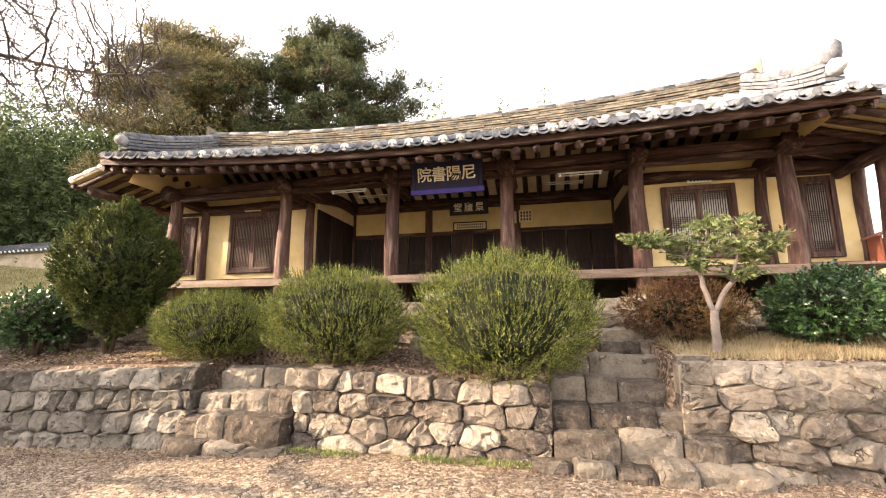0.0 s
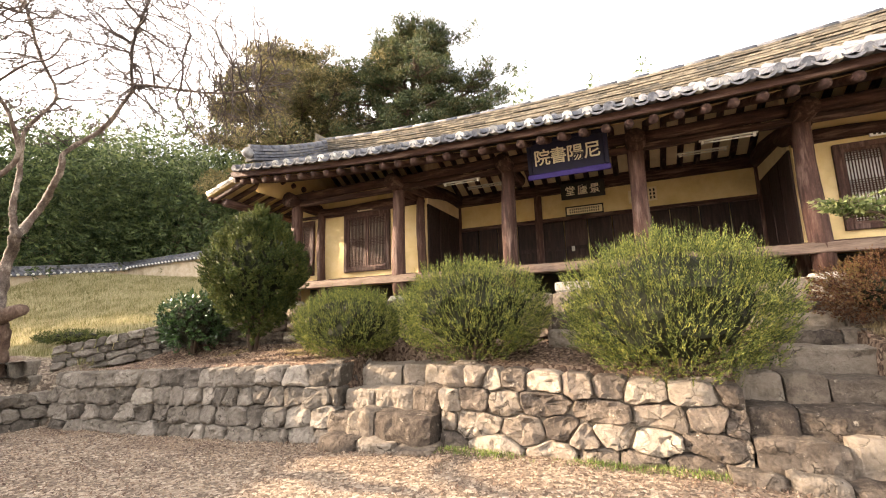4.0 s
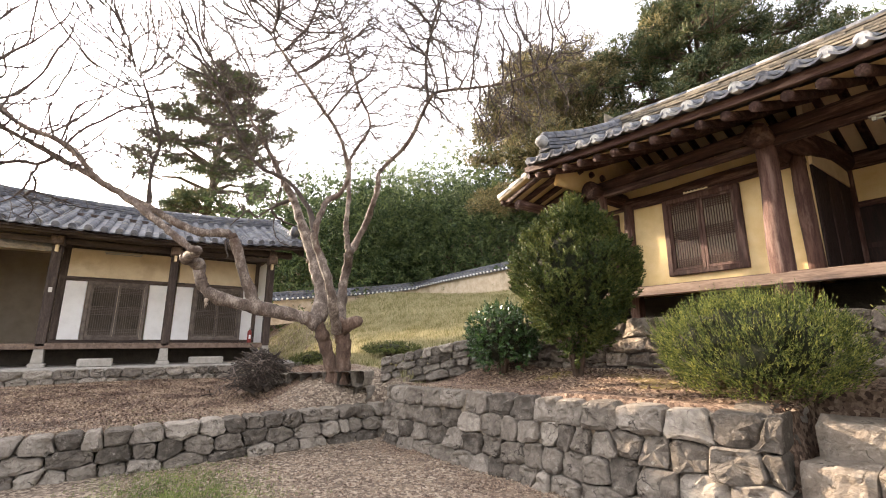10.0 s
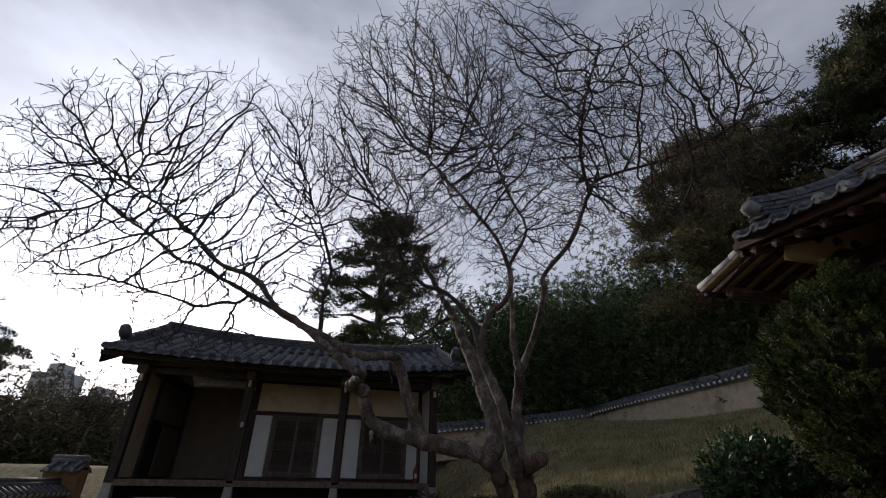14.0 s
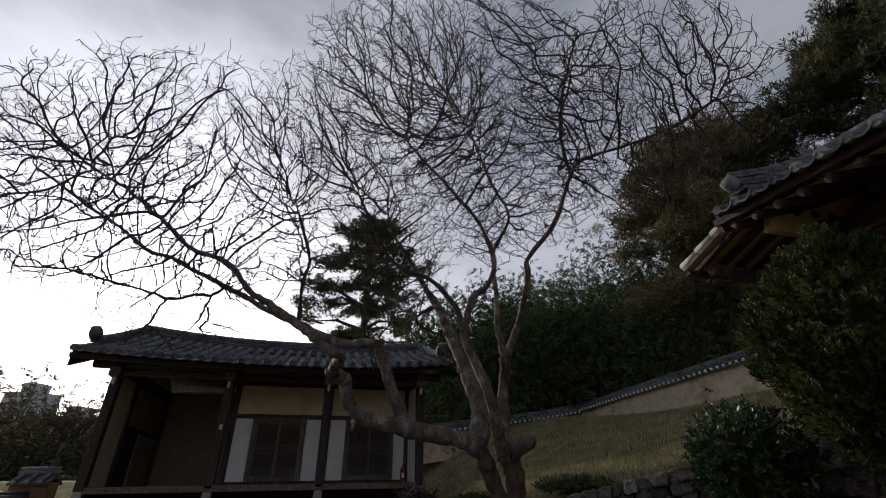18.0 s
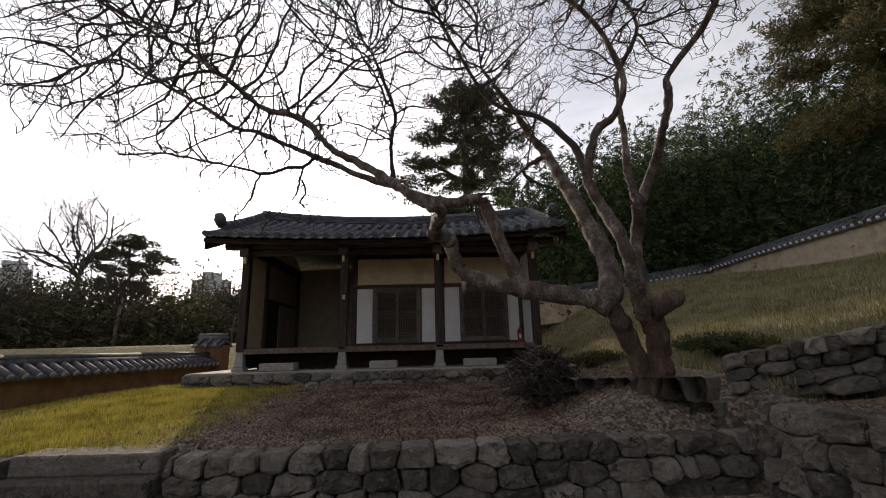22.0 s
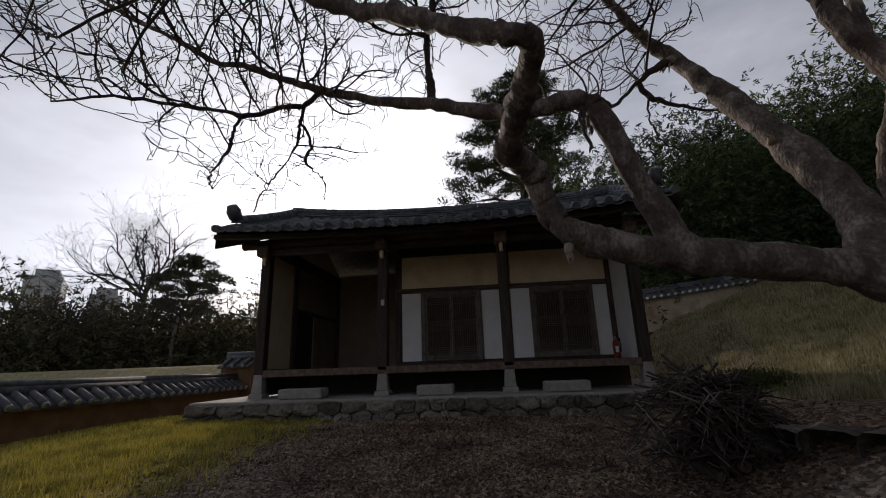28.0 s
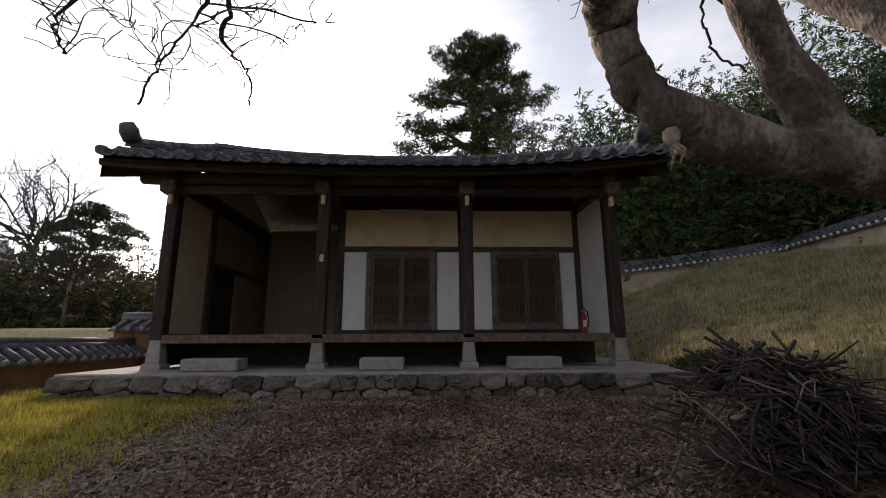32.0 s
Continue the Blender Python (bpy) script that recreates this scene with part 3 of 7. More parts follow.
def ground_material():
    m = bpy.data.materials.new("earth_litter_and_grass")
    m.use_nodes = True
    n, l = m.node_tree.nodes, m.node_tree.links
    b = n["Principled BSDF"]
    geo = n.new("ShaderNodeNewGeometry")
    att = n.new("ShaderNodeVertexColor")
    att.layer_name = "cover"
    sep = n.new("ShaderNodeSeparateColor")
    l.new(att.outputs[0], sep.inputs[0])

    def tex(scale, detail=5, rough=0.6):
        t = n.new("ShaderNodeTexNoise")
        t.inputs["Scale"].default_value, t.inputs["Detail"].default_value, t.inputs["Roughness"].default_value = scale, detail, rough
        l.new(geo.outputs["Position"], t.inputs[0])
        return t.outputs[0]

    def ramp(src, stops):
        r = n.new("ShaderNodeValToRGB")
        els = r.color_ramp.elements
        for i, (p, c) in enumerate(stops):
            e = els[i] if i < 2 else els.new(p)
            e.position, e.color = p, (*c, 1)
        l.new(src, r.inputs[0])
        return r.outputs[0]

    def math_(op, a, bb):
        q = n.new("ShaderNodeMath")
        q.operation = op
        for i, s in enumerate((a, bb)):
            if isinstance(s, float):
                q.inputs[i].default_value = s
            else:
                l.new(s, q.inputs[i])
        return q.outputs[0]

    def mixc(f, a, c):
        q = n.new("ShaderNodeMixRGB")
        l.new(f, q.inputs[0])
        l.new(a, q.inputs[1])
        l.new(c, q.inputs[2])
        return q.outputs[0]

    coarse, fine, mid = tex(0.9), tex(38.0, 4, 0.7), tex(6.0)
    vor = n.new("ShaderNodeTexVoronoi")
    vor.inputs["Scale"].default_value = 26
    l.new(geo.outputs["Position"], vor.inputs[0])
    vs = n.new("ShaderNodeSeparateColor")
    l.new(vor.outputs["Color"], vs.inputs[0])
    soil = ramp(math_("ADD", math_("MULTIPLY", fine, 0.6), math_("MULTIPLY", vs.outputs[0], 0.45)), [(0.3, (0.1, 0.075, 0.058)), (0.5, (0.2, 0.155, 0.118)), (0.7, (0.35, 0.285, 0.22)), (0.85, (0.54, 0.455, 0.36))])
    litter = ramp(math_("ADD", math_("MULTIPLY", fine, 0.5), math_("MULTIPLY", vs.outputs[1], 0.5)), [(0.3, (0.06, 0.038, 0.028)), (0.5, (0.14, 0.092, 0.066)), (0.7, (0.25, 0.178, 0.13)), (0.85, (0.4, 0.305, 0.23))])
    grass = ramp(math_("ADD", math_("MULTIPLY", fine, 0.5), math_("MULTIPLY", mid, 0.5)), [(0.35, (0.17, 0.145, 0.07)), (0.5, (0.29, 0.25, 0.135)), (0.65, (0.43, 0.38, 0.235))])
    green = ramp(math_("ADD", math_("MULTIPLY", fine, 0.5), math_("MULTIPLY", mid, 0.5)), [(0.35, (0.16, 0.135, 0.025)), (0.5, (0.33, 0.28, 0.05)), (0.65, (0.51, 0.42, 0.1))])

    def edge(s, w=0.6):
        return ramp(math_("ADD", s, math_("MULTIPLY", math_("SUBTRACT", coarse, 0.5), w)), [(0.4, (0, 0, 0)), (0.62, (1, 1, 1))])

    c = mixc(edge(sep.outputs[2]), soil, litter)
    c = mixc(edge(sep.outputs[0]), c, grass)
    c = mixc(edge(sep.outputs[1]), c, green)
    l.new(c, b.inputs["Base Color"])
    b.inputs["Roughness"].default_value, b.inputs["Specular IOR Level"].default_value = 0.95, 0.15
    bp = n.new("ShaderNodeBump")
    bp.inputs["Strength"].default_value, bp.inputs["Distance"].default_value = 0.9, 0.03
    l.new(math_("ADD", fine, vs.outputs[0]), bp.inputs["Height"])
    l.new(bp.outputs[0], b.inputs["Normal"])
    return m


M_GROUND = ground_material()
ground = tagged(new("ground", mesh_of("ground", gv, gf, M_GROUND)), "gravelly yard, leaf-strewn terraces and dry grass hill", "ground", kind="structure")
cover = ground.data.color_attributes.new("cover", "FLOAT_COLOR", "POINT")


def cover_at(x, y):
    """Shares of dry grass, green grass and fallen leaves."""
    grass = 0.0
    if x < -10.3 and y > 4.6:
        grass = smoothstep(4.6, 6.0, y + 0.3 * (x + 12)) * smoothstep(-10.5, -12.5, x)
    if y > 12 or math.hypot(x + 5, y - 3) > 26:
        grass = 1.0
    green = 0.62 * smoothstep(-0.9, -1.8, y) * smoothstep(-9.2, -10.6, x) * smoothstep(-21.0, -18.5, x) if y < 4 else 0.0
    if x < -20 and y < 4:
        grass = max(grass, 0.8)
    green = max(green, 0.42 * smoothstep(6.0, 6.3, y) * smoothstep(7.4, 7.0, y) * smoothstep(-4.6, -5.5, x) * smoothstep(-9.5, -8.0, x))
    leaf = 0.85 * smoothstep(-11, -12.2, x) * smoothstep(-2.0, 0.5, y) * smoothstep(6, 4.5, y) + 0.45 * smoothstep(3.2, 4.8, y) * (x > -10.3)
    if x > -10.3 and y > 5.5:
        leaf = 0.7
    if y > 15.6 or (x < -26 and y > 5):
        grass, leaf = 0.0, 1.0
    return grass, green, min(1, leaf), 1.0


cover.data.foreach_set("color", [c for x, y, z in gv for c in cover_at(x, y)])

# ---- main hall ----
HY = 8.5                      # front column row
HW = 9.3                      # face of the room walls
FX = (-8.2, -5.34, -2.9, -0.58, 1.74, 4.07, 5.45)
BASE_Z, MARU_Z = 2.0, 2.56
ZX0 = -2.12                   # middle of the roof
hall = thing("main_hall", pose(-1.74, 10.5, BASE_Z), "old timber academy hall with ochre plaster walls and tiled roof", "building")


def hp(x, y, z):
    """World place to the hall's own."""
    return (x + 1.74, y - 10.5, z - BASE_Z)


def hbox(name, x0, x1, y0, y1, z0, z1, material, parent=None, bev=0.01, label=""):
    a, b = hp(x0, y0, z0), hp(x1, y1, z1)
    return part(name, bbox(a[0], b[0], a[1], b[1], a[2], b[2], bev), material, parent or hall, label)


def eave_z(x):
    return 4.72 + (0.37 * ((-1.0 - x) / 7.6) ** 2 if x < -1.0 else 0.17 * ((x + 1.0) / 5.5) ** 2)


def eave_y(x):
    return 7.12 - 0.03 * (abs(x - ZX0) / 6.7) ** 2


# columns on stones, crooked lintels and round purlins
for i, x in enumerate(FX):
    pole("column", hp(x, HY, BASE_Z + 0.1), hp(x + random.uniform(-0.03, 0.03), HY, 4.62), 0.155, 0.125, M_WOOD, hall, 14, wob=0.03)
    v, f = tube_data([hp(x, HY, BASE_Z - 0.05), hp(x, HY, BASE_Z + 0.04), hp(x, HY, BASE_Z + 0.12)], [0.27, 0.26, 0.2], 9)
    piece("column_base", v, f, M_DRESSED, hall, smooth=False)
    pole("beam_end", hp(x, HY - 0.32, 4.55), hp(x, HY + 0.9, 4.5), 0.17, 0.15, M_WOOD_Y, hall, 12)
for a, b in zip(FX[:-1], FX[1:]):
    pole("purlin", hp(a, HY, 4.63), hp(b, HY, 4.66), 0.105, 0.105, M_WOOD_H, hall, 12)
    hbox("lintel", a + 0.1, b - 0.1, HY - 0.05, HY + 0.05, 4.4, 4.52, M_WOOD_H)
    if a < FX[1] - 0.1 or a > FX[4] - 0.1:
        pole("tie_beam", hp(a, HW - 0.05, 4.42), hp(b, HW - 0.05, 4.42), 0.095, 0.095, M_WOOD_H, hall, 10, wob=0.07)

# floor frame and boards of the open hall, and the narrow veranda of the rooms
x = FX[0] - 0.75
hbox("floor_beam", FX[0] - 0.1, FX[5] + 0.1, HY - 0.16, HY - 0.02, MARU_Z - 0.16, MARU_Z - 0.012, M_PLANK)
while x < FX[6]:
    w = random.uniform(0.24, 0.34)
    deep = 11.3 if FX[1] < x < FX[4] else HW - 0.03
    hbox("floorboard", x, x + w - 0.008, HY - 0.12, deep, MARU_Z - 0.04, MARU_Z + random.uniform(-0.004, 0.004), M_PLANK, bev=0.006)
    x += w
for x in FX[:6]:
    hbox("floor_post", x - 0.1, x + 0.1, 9.4, 9.6, BASE_Z, MARU_Z - 0.05, M_WOOD)
# upright dark sheet standing in for the shade below the floor
hbox("underfloor_shade", -9.0, 6.0, 9.9, 10.0, BASE_Z - 0.1, MARU_Z - 0.05, M_DARK, bev=0)


BAR_MESHES = {}


def bar(name, p, q, material, parent):
    """A thin straight bar that fills the box from p to q; all bars of a wood share one mesh."""
    if material.name not in BAR_MESHES:
        bm = bbox(-0.5, 0.5, -0.5, 0.5, -0.5, 0.5)
        me = bpy.data.meshes.new("bar")
        bm.to_mesh(me)
        bm.free()
        me.materials.append(material)
        BAR_MESHES[material.name] = me
    p, q = Vector(p), Vector(q)
    d = q - p
    return shared(name, BAR_MESHES[material.name], parent, Matrix.Translation((p + q) / 2) @ Matrix.Diagonal((max(abs(d.x), 0.001), max(abs(d.y), 0.001), max(abs(d.z), 0.001), 1)))


def lattice(parent, x0, x1, z0, z1, y, leaves, paper, frame_m=M_WOOD, axis="x", put=None, n_v=11):
    """A pair of lattice leaves in a frame: paper behind, fine upright bars, three bands of cross bars."""
    put = put or (lambda a, b, c: hp(a, b, c))

    def bx(name, a0, a1, y0, y1, c0, c1, m, par, bev=0.0):
        p, q = put(a0, y0, c0), put(a1, y1, c1)
        return part(name, bbox(min(p[0], q[0]), max(p[0], q[0]), min(p[1], q[1]), max(p[1], q[1]), p[2], q[2], bev), m, par)
    t = 0.09
    win = bx("window_frame", x0 - t, x0, y - 0.07, y + 0.05, z0 - t, z1 + t, frame_m, parent, 0.008)
    bx("jamb", x1, x1 + t, y - 0.07, y + 0.05, z0 - t, z1 + t, frame_m, win, 0.008)
    bx("head", x0, x1, y - 0.07, y + 0.05, z1, z1 + t, frame_m, win, 0.008)
    bx("sill", x0, x1, y - 0.08, y + 0.05, z0 - t, z0, frame_m, win, 0.008)
    w = (x1 - x0) / leaves
    for k in range(leaves):
        a, b = x0 + k * w + 0.004, x0 + (k + 1) * w - 0.004
        s = 0.05
        lf = bx("window_leaf", a, a + s, y - 0.045, y - 0.005, z0, z1, frame_m, parent)
        bx("stile", b - s, b, y - 0.045, y - 0.005, z0, z1, frame_m, lf)
        bx("rail", a + s, b - s, y - 0.045, y - 0.005, z0, z0 + s, frame_m, lf)
        bx("rail", a + s, b - s, y - 0.045, y - 0.005, z1 - s, z1, frame_m, lf)
        bx("paper", a + s, b - s, y + 0.004, y + 0.01, z0 + s, z1 - s, paper, lf)
        for i in range(1, n_v):
            c = lerp(a + s, b - s, i / n_v)
            bar("upright_bar", put(c - 0.0055, y - 0.03, z0 + s), put(c + 0.0055, y - 0.008, z1 - s), frame_m, lf)
        h = z1 - z0 - 2 * s
        for g0, g1, cnt in ((0.02, 0.12, 4), (0.42, 0.58, 6), (0.88, 0.98, 4)):
            for i in range(cnt):
                c = z0 + s + h * lerp(g0, g1, i / (cnt - 1))
                bar("cross_bar", put(a + s, y - 0.034, c - 0.006), put(b - s, y - 0.012, c + 0.006), frame_m, lf)


# room fronts: posts, plaster fields, lattice windows
def room_front(x0, x1, posts, windows, z0=MARU_Z, z1=4.95):
    cuts = sorted(windows)
    x = x0
    for wx0, wx1, wz0, wz1 in cuts:
        hbox("plaster_field", x, wx0 - 0.09, HW, HW + 0.1, z0 + 0.1, z1, M_YELLOW, bev=0)
        hbox("plaster_field", wx0 - 0.09, wx1 + 0.09, HW, HW + 0.1, wz1 + 0.09, z1, M_YELLOW, bev=0)
        hbox("plaster_field", wx0 - 0.09, wx1 + 0.09, HW, HW + 0.1, z0 + 0.1, wz0 - 0.09, M_YELLOW, bev=0)
        x = wx1 + 0.09
    hbox("plaster_field", x, x1, HW, HW + 0.1, z0 + 0.1, z1, M_YELLOW, bev=0)
    hbox("sill_beam", x0, x1, HW - 0.06, HW + 0.08, z0, z0 + 0.12, M_WOOD_H)
    for p in posts:
        pole("wall_post", hp(p, HW - 0.02, z0), hp(p + random.uniform(-0.03, 0.03), HW - 0.02, 4.5), 0.11, 0.10, M_WOOD, hall, 10, wob=0.04)
    pole("head_beam", hp(x0, HW - 0.03, 4.33), hp(x1, HW - 0.03, 4.33), 0.045, 0.045, M_WOOD_H, hall, 8, wob=0.03)


room_front(-9.0, -5.1, (-8.95, -8.05, -5.18), [(-8.75, -8.4, 2.9, 4.15), (-7.26, -6.12, 2.9, 4.17)])
room_front(1.8, 5.6, (1.95, 4.05, 5.55), [(2.4, 3.5, 2.9, 4.13), (4.66, 5.08, 2.85, 4.15)])
lattice(hall, -8.75, -8.4, 2.9, 4.15, HW, 1, M_OLDPAPER, n_v=7)
lattice(hall, -7.26, -6.12, 2.9, 4.17, HW, 2, M_OLDPAPER)
lattice(hall, 2.4, 3.5, 2.9, 4.13, HW, 2, M_PAPER)
lattice(hall, 4.66, 5.08, 2.85, 4.15, HW, 1, M_PAPER, n_v=9)

# side walls of the open hall, its back wall with plank doors, and the outer walls
for x, s in ((-5.1, 1), (1.8, -1)):
    for k in range(3):
        y0 = HW + 0.1 + k * 0.64
        hbox("side_door", x - 0.03, x + 0.03, y0 + 0.02, y0 + 0.62, MARU_Z + 0.12, 4.3, M_DOOR)
    hbox("side_wall", x - 0.04, x + 0.04, HW + 0.1, 11.35, 4.3, 5.6, M_CREAM, bev=0)
    pole("cross_beam", hp(x, HY + 0.2, 4.55), hp(x, 11.3, 4.75), 0.17, 0.17, M_WOOD_Y, hall, 12, wob=0.08)
hbox("side_sill", -5.16, -5.02, HW, 11.35, MARU_Z, MARU_Z + 0.12, M_WOOD_Y)
hbox("side_sill", 1.72, 1.86, HW, 11.35, MARU_Z, MARU_Z + 0.12, M_WOOD_Y)
BY = 11.35
for a, b in ((-5.06, -2.95), (-2.85, -0.63), (-0.53, 1.76)):
    hbox("back_plaster", a, b, BY + 0.02, BY + 0.1, 4.0, 4.62, M_YELLOW, bev=0)
    n_leaf = 4
    for k in range(n_leaf):
        d0, d1 = lerp(a, b, k / n_leaf), lerp(a, b, (k + 1) / n_leaf)
        leaf = hbox("plank_door", d0 + 0.01, d1 - 0.01, BY, BY + 0.05, MARU_Z + 0.12, 3.92, M_DOOR)
        hbox("door_rail", d0 + 0.02, d1 - 0.02, BY - 0.012, BY - 0.002, 3.2, 3.28, M_DOOR, bev=0, parent=hall)
    hbox("back_lintel", a, b, BY - 0.04, BY + 0.06, 3.92, 4.02, M_WOOD_H)
    hbox("back_sill", a, b, BY - 0.05, BY + 0.06, MARU_Z, MARU_Z + 0.12, M_WOOD_H)
    hbox("back_beam", a - 0.05, b + 0.05, BY - 0.08, BY + 0.1, 4.62, 4.85, M_WOOD_H)
    hbox("back_upper_wall", a - 0.06, b + 0.06, BY + 0.02, BY + 0.1, 4.85, 5.1, M_WOOD_H, bev=0)
for x in (-5.1, -2.9, -0.58, 1.8):
    hbox("back_post", x - 0.09, x + 0.09, BY - 0.06, BY + 0.1, MARU_Z, 4.7, M_WOOD)
hbox("outer_wall", -9.06, -8.96, HW, 11.5, BASE_Z, 4.9, M_YELLOW, bev=0)
hbox("outer_wall", 5.56, 5.66, HW, 11.5, BASE_Z, 4.75, M_YELLOW, bev=0)
hbox("rear_wall", -9.0, 5.6, 11.5, 11.6, BASE_Z, 5.0, M_YELLOW, bev=0)

# rafters, plaster between them, eave board
RIDGE_Y = 10.0
ROOF0, ROOF1 = -8.9, 4.65     # gable ends of the main roof


def ridge_z(x):
    return 6.02 + 0.34 * (abs(x - ZX0) / 6.7) ** 2.2


def roof_z(x, y):
    """Height of the underside of the roof tiles on the front slope."""
    f = (y - eave_y(x)) / (RIDGE_Y - eave_y(x))
    return lerp(eave_z(x) - 0.08, ridge_z(x), 0.86 * f + 0.14 * f * f)


def soffit_z(x, y):
    """Underside of the plaster above the rafters: flat at the eave, steeper inside."""
    e = eave_z(x)
    at_purlin = 4.95 + 0.75 * (e - 4.72)
    if y < HY:
        return lerp(e - 0.2, at_purlin, (y - 7.4) / 1.1)
    top = at_purlin + 0.4 * 1.45
    return lerp(at_purlin, top, (y - HY) / 1.45) if y < HY + 1.45 else lerp(top, 4.93, (y - HY - 1.45) / 1.45)


x = ROOF0 + 0.2
while x < ROOF1 - 0.1:
    ye = eave_y(x) + 0.2
    pts = [hp(x, yy, soffit_z(x, yy) - 0.045) for yy in (ye, 7.9, HY, 9.95, 11.38)]
    v, f = tube_data(pts, [0.07, 0.072, 0.072, 0.065, 0.065], 10)
    piece("rafter", v, f, M_WOOD_Y, hall)
    x += 0.335
verts, faces = [], []
xs = [lerp(ROOF0 - 0.06, ROOF1 + 0.06, i / 48) for i in range(49)]
ys = [7.3, 7.9, 8.5]
for yy in ys:
    for xx in xs:
        verts.append(hp(xx, yy, soffit_z(xx, yy)))
for j in range(len(ys) - 1):
    for i in range(len(xs) - 1):
        a = j * len(xs) + i
        faces.append((a, a + len(xs), a + len(xs) + 1, a + 1))
piece("eave_plaster", verts, faces, M_YELLOW, hall)
verts, faces = [], []
cx_ = xs[1:-1]
ys = [8.5, 9.2, 9.95, 10.6, 11.45]
for yy in ys:
    for xx in cx_:
        verts.append(hp(xx, yy, soffit_z(xx, yy) + 0.004))
for j in range(len(ys) - 1):
    for i in range(len(cx_) - 1):
        a = j * len(cx_) + i
        faces.append((a, a + len(cx_), a + len(cx_) + 1, a + 1))
piece("ceiling_plaster", verts, faces, M_CREAM, hall)


def ribbon(name, rows, material, parent, label="", closed=True):
    """A bar of changing section along a curve: rows of equal rings of points."""
    v, f, k = [], [], len(rows[0])
    for r in rows:
        v += r
    for i in range(len(rows) - 1):
        for j in range(k):
            a, b = i * k + j, i * k + (j + 1) % k
            f.append((a, b, b + k, a + k))
    f.append(tuple(reversed(range(k))))
    f.append(tuple((len(rows) - 1) * k + j for j in range(k)))
    return piece(name, v, f, material, parent, label, smooth=False)


rows = []
for xx in xs:
    y, z = eave_y(xx) + 0.12, eave_z(xx) - 0.15
    rows.append([hp(xx, y, z - 0.04), hp(xx, y + 0.07, z - 0.04), hp(xx, y + 0.07, z + 0.07), hp(xx, y, z + 0.07)])
ribbon("eave_board", rows, M_WOOD_H, hall)

# tiles: concave sheet, convex rows with stepped courses, lime-plugged ends
rows_n = 45
TX0, TX1 = ROOF0 + 0.02, ROOF1 - 0.02
tile_v, tile_f = [], []
for k in range(rows_n):
    xc = lerp(TX0, TX1, (k + 0.5) / rows_n)
    w = (TX1 - TX0) / rows_n
    v, f = [], []
    n_c = 15
    for c in range(n_c):
        y0 = lerp(eave_y(xc) + 0.03, RIDGE_Y, c / n_c)
        y1 = lerp(eave_y(xc) + 0.03, RIDGE_Y, (c + 1) / n_c) + 0.02
        base = len(v)
        for yy, lift in ((y0, 0.02), (y1, 0.0)):
            for a in range(7):
                t = math.pi * a / 6
                v.append(hp(xc - math.cos(t) * 0.08, yy, roof_z(xc, yy) + 0.03 + math.sin(t) * 0.08 + lift))
        for a in range(6):
            f.append((base + a, base + a + 1, base + 8 + a, base + 7 + a))
        f.append(tuple(base + a for a in reversed(range(7))))
        if c < 6:
            piece("roof_tile", v, f, M_TILE, hall)
        else:
            tile_f += [tuple(q + len(tile_v) for q in fc) for fc in f]
            tile_v += v
        v, f = [], []
    # end disc and the drooping concave tile beside it
    ex, ey, ez = xc, eave_y(xc), eave_z(xc) - 0.03
    vv, ff = tube_data([hp(ex, ey - 0.012, ez), hp(ex, ey - 0.022, ez), hp(ex, ey - 0.01, ez), hp(ex, ey + 0.12, ez + 0.03)], [0.05, 0.066, 0.078, 0.08], 10)
    piece("eave_tile_end", vv, ff, M_LIME if random.random() < 0.55 else M_TILE, hall, smooth=False)
    vv, ff = [], []
    for yy, dz in ((ey - 0.03, -0.015), (ey + 0.3, 0.12)):
        for a in range(7):
            t = a / 6 * 2 - 1
            vv.append(hp(xc + w / 2 + t * w * 0.42, yy, ez - 0.05 + 0.07 * t * t + dz))
        for a in range(7):
            t = 1 - a / 6 * 2
            vv.append(hp(xc + w / 2 + t * w * 0.42, yy, ez - 0.085 + 0.07 * t * t + dz))
    for a in range(14):
        b = (a + 1) % 14
        ff.append((a, b, b + 14, a + 14))
    ff.append(tuple(reversed(range(14))))
    piece("eave_tile", vv, ff, M_TILE, hall, smooth=False)
verts, faces = [], []
ys = [eave_y(0) + 0.06 + (RIDGE_Y - 7.18) * i / 8 for i in range(9)]
for yy in ys:
    for xx in xs:
        verts.append(hp(xx, yy, roof_z(xx, yy) + 0.03))
for j in range(len(ys) - 1):
    for i in range(len(xs) - 1):
        a = j * len(xs) + i
        faces.append((a, a + 1, a + len(xs) + 1, a + len(xs)))
piece("roof_bed", verts, faces, M_TILE, hall)
# rear slope
verts, faces = [], []
for yy, zz in ((RIDGE_Y, 0.0), (11.4, -0.62), (12.9, -1.35)):
    for xx in xs:
        verts.append(hp(xx, yy, ridge_z(xx) + zz))
for j in range(2):
    for i in range(len(xs) - 1):
        a = j * len(xs) + i
        faces.append((a, a + 1, a + len(xs) + 1, a + len(xs)))
piece("rear_roof", verts, faces, M_TILE, hall)


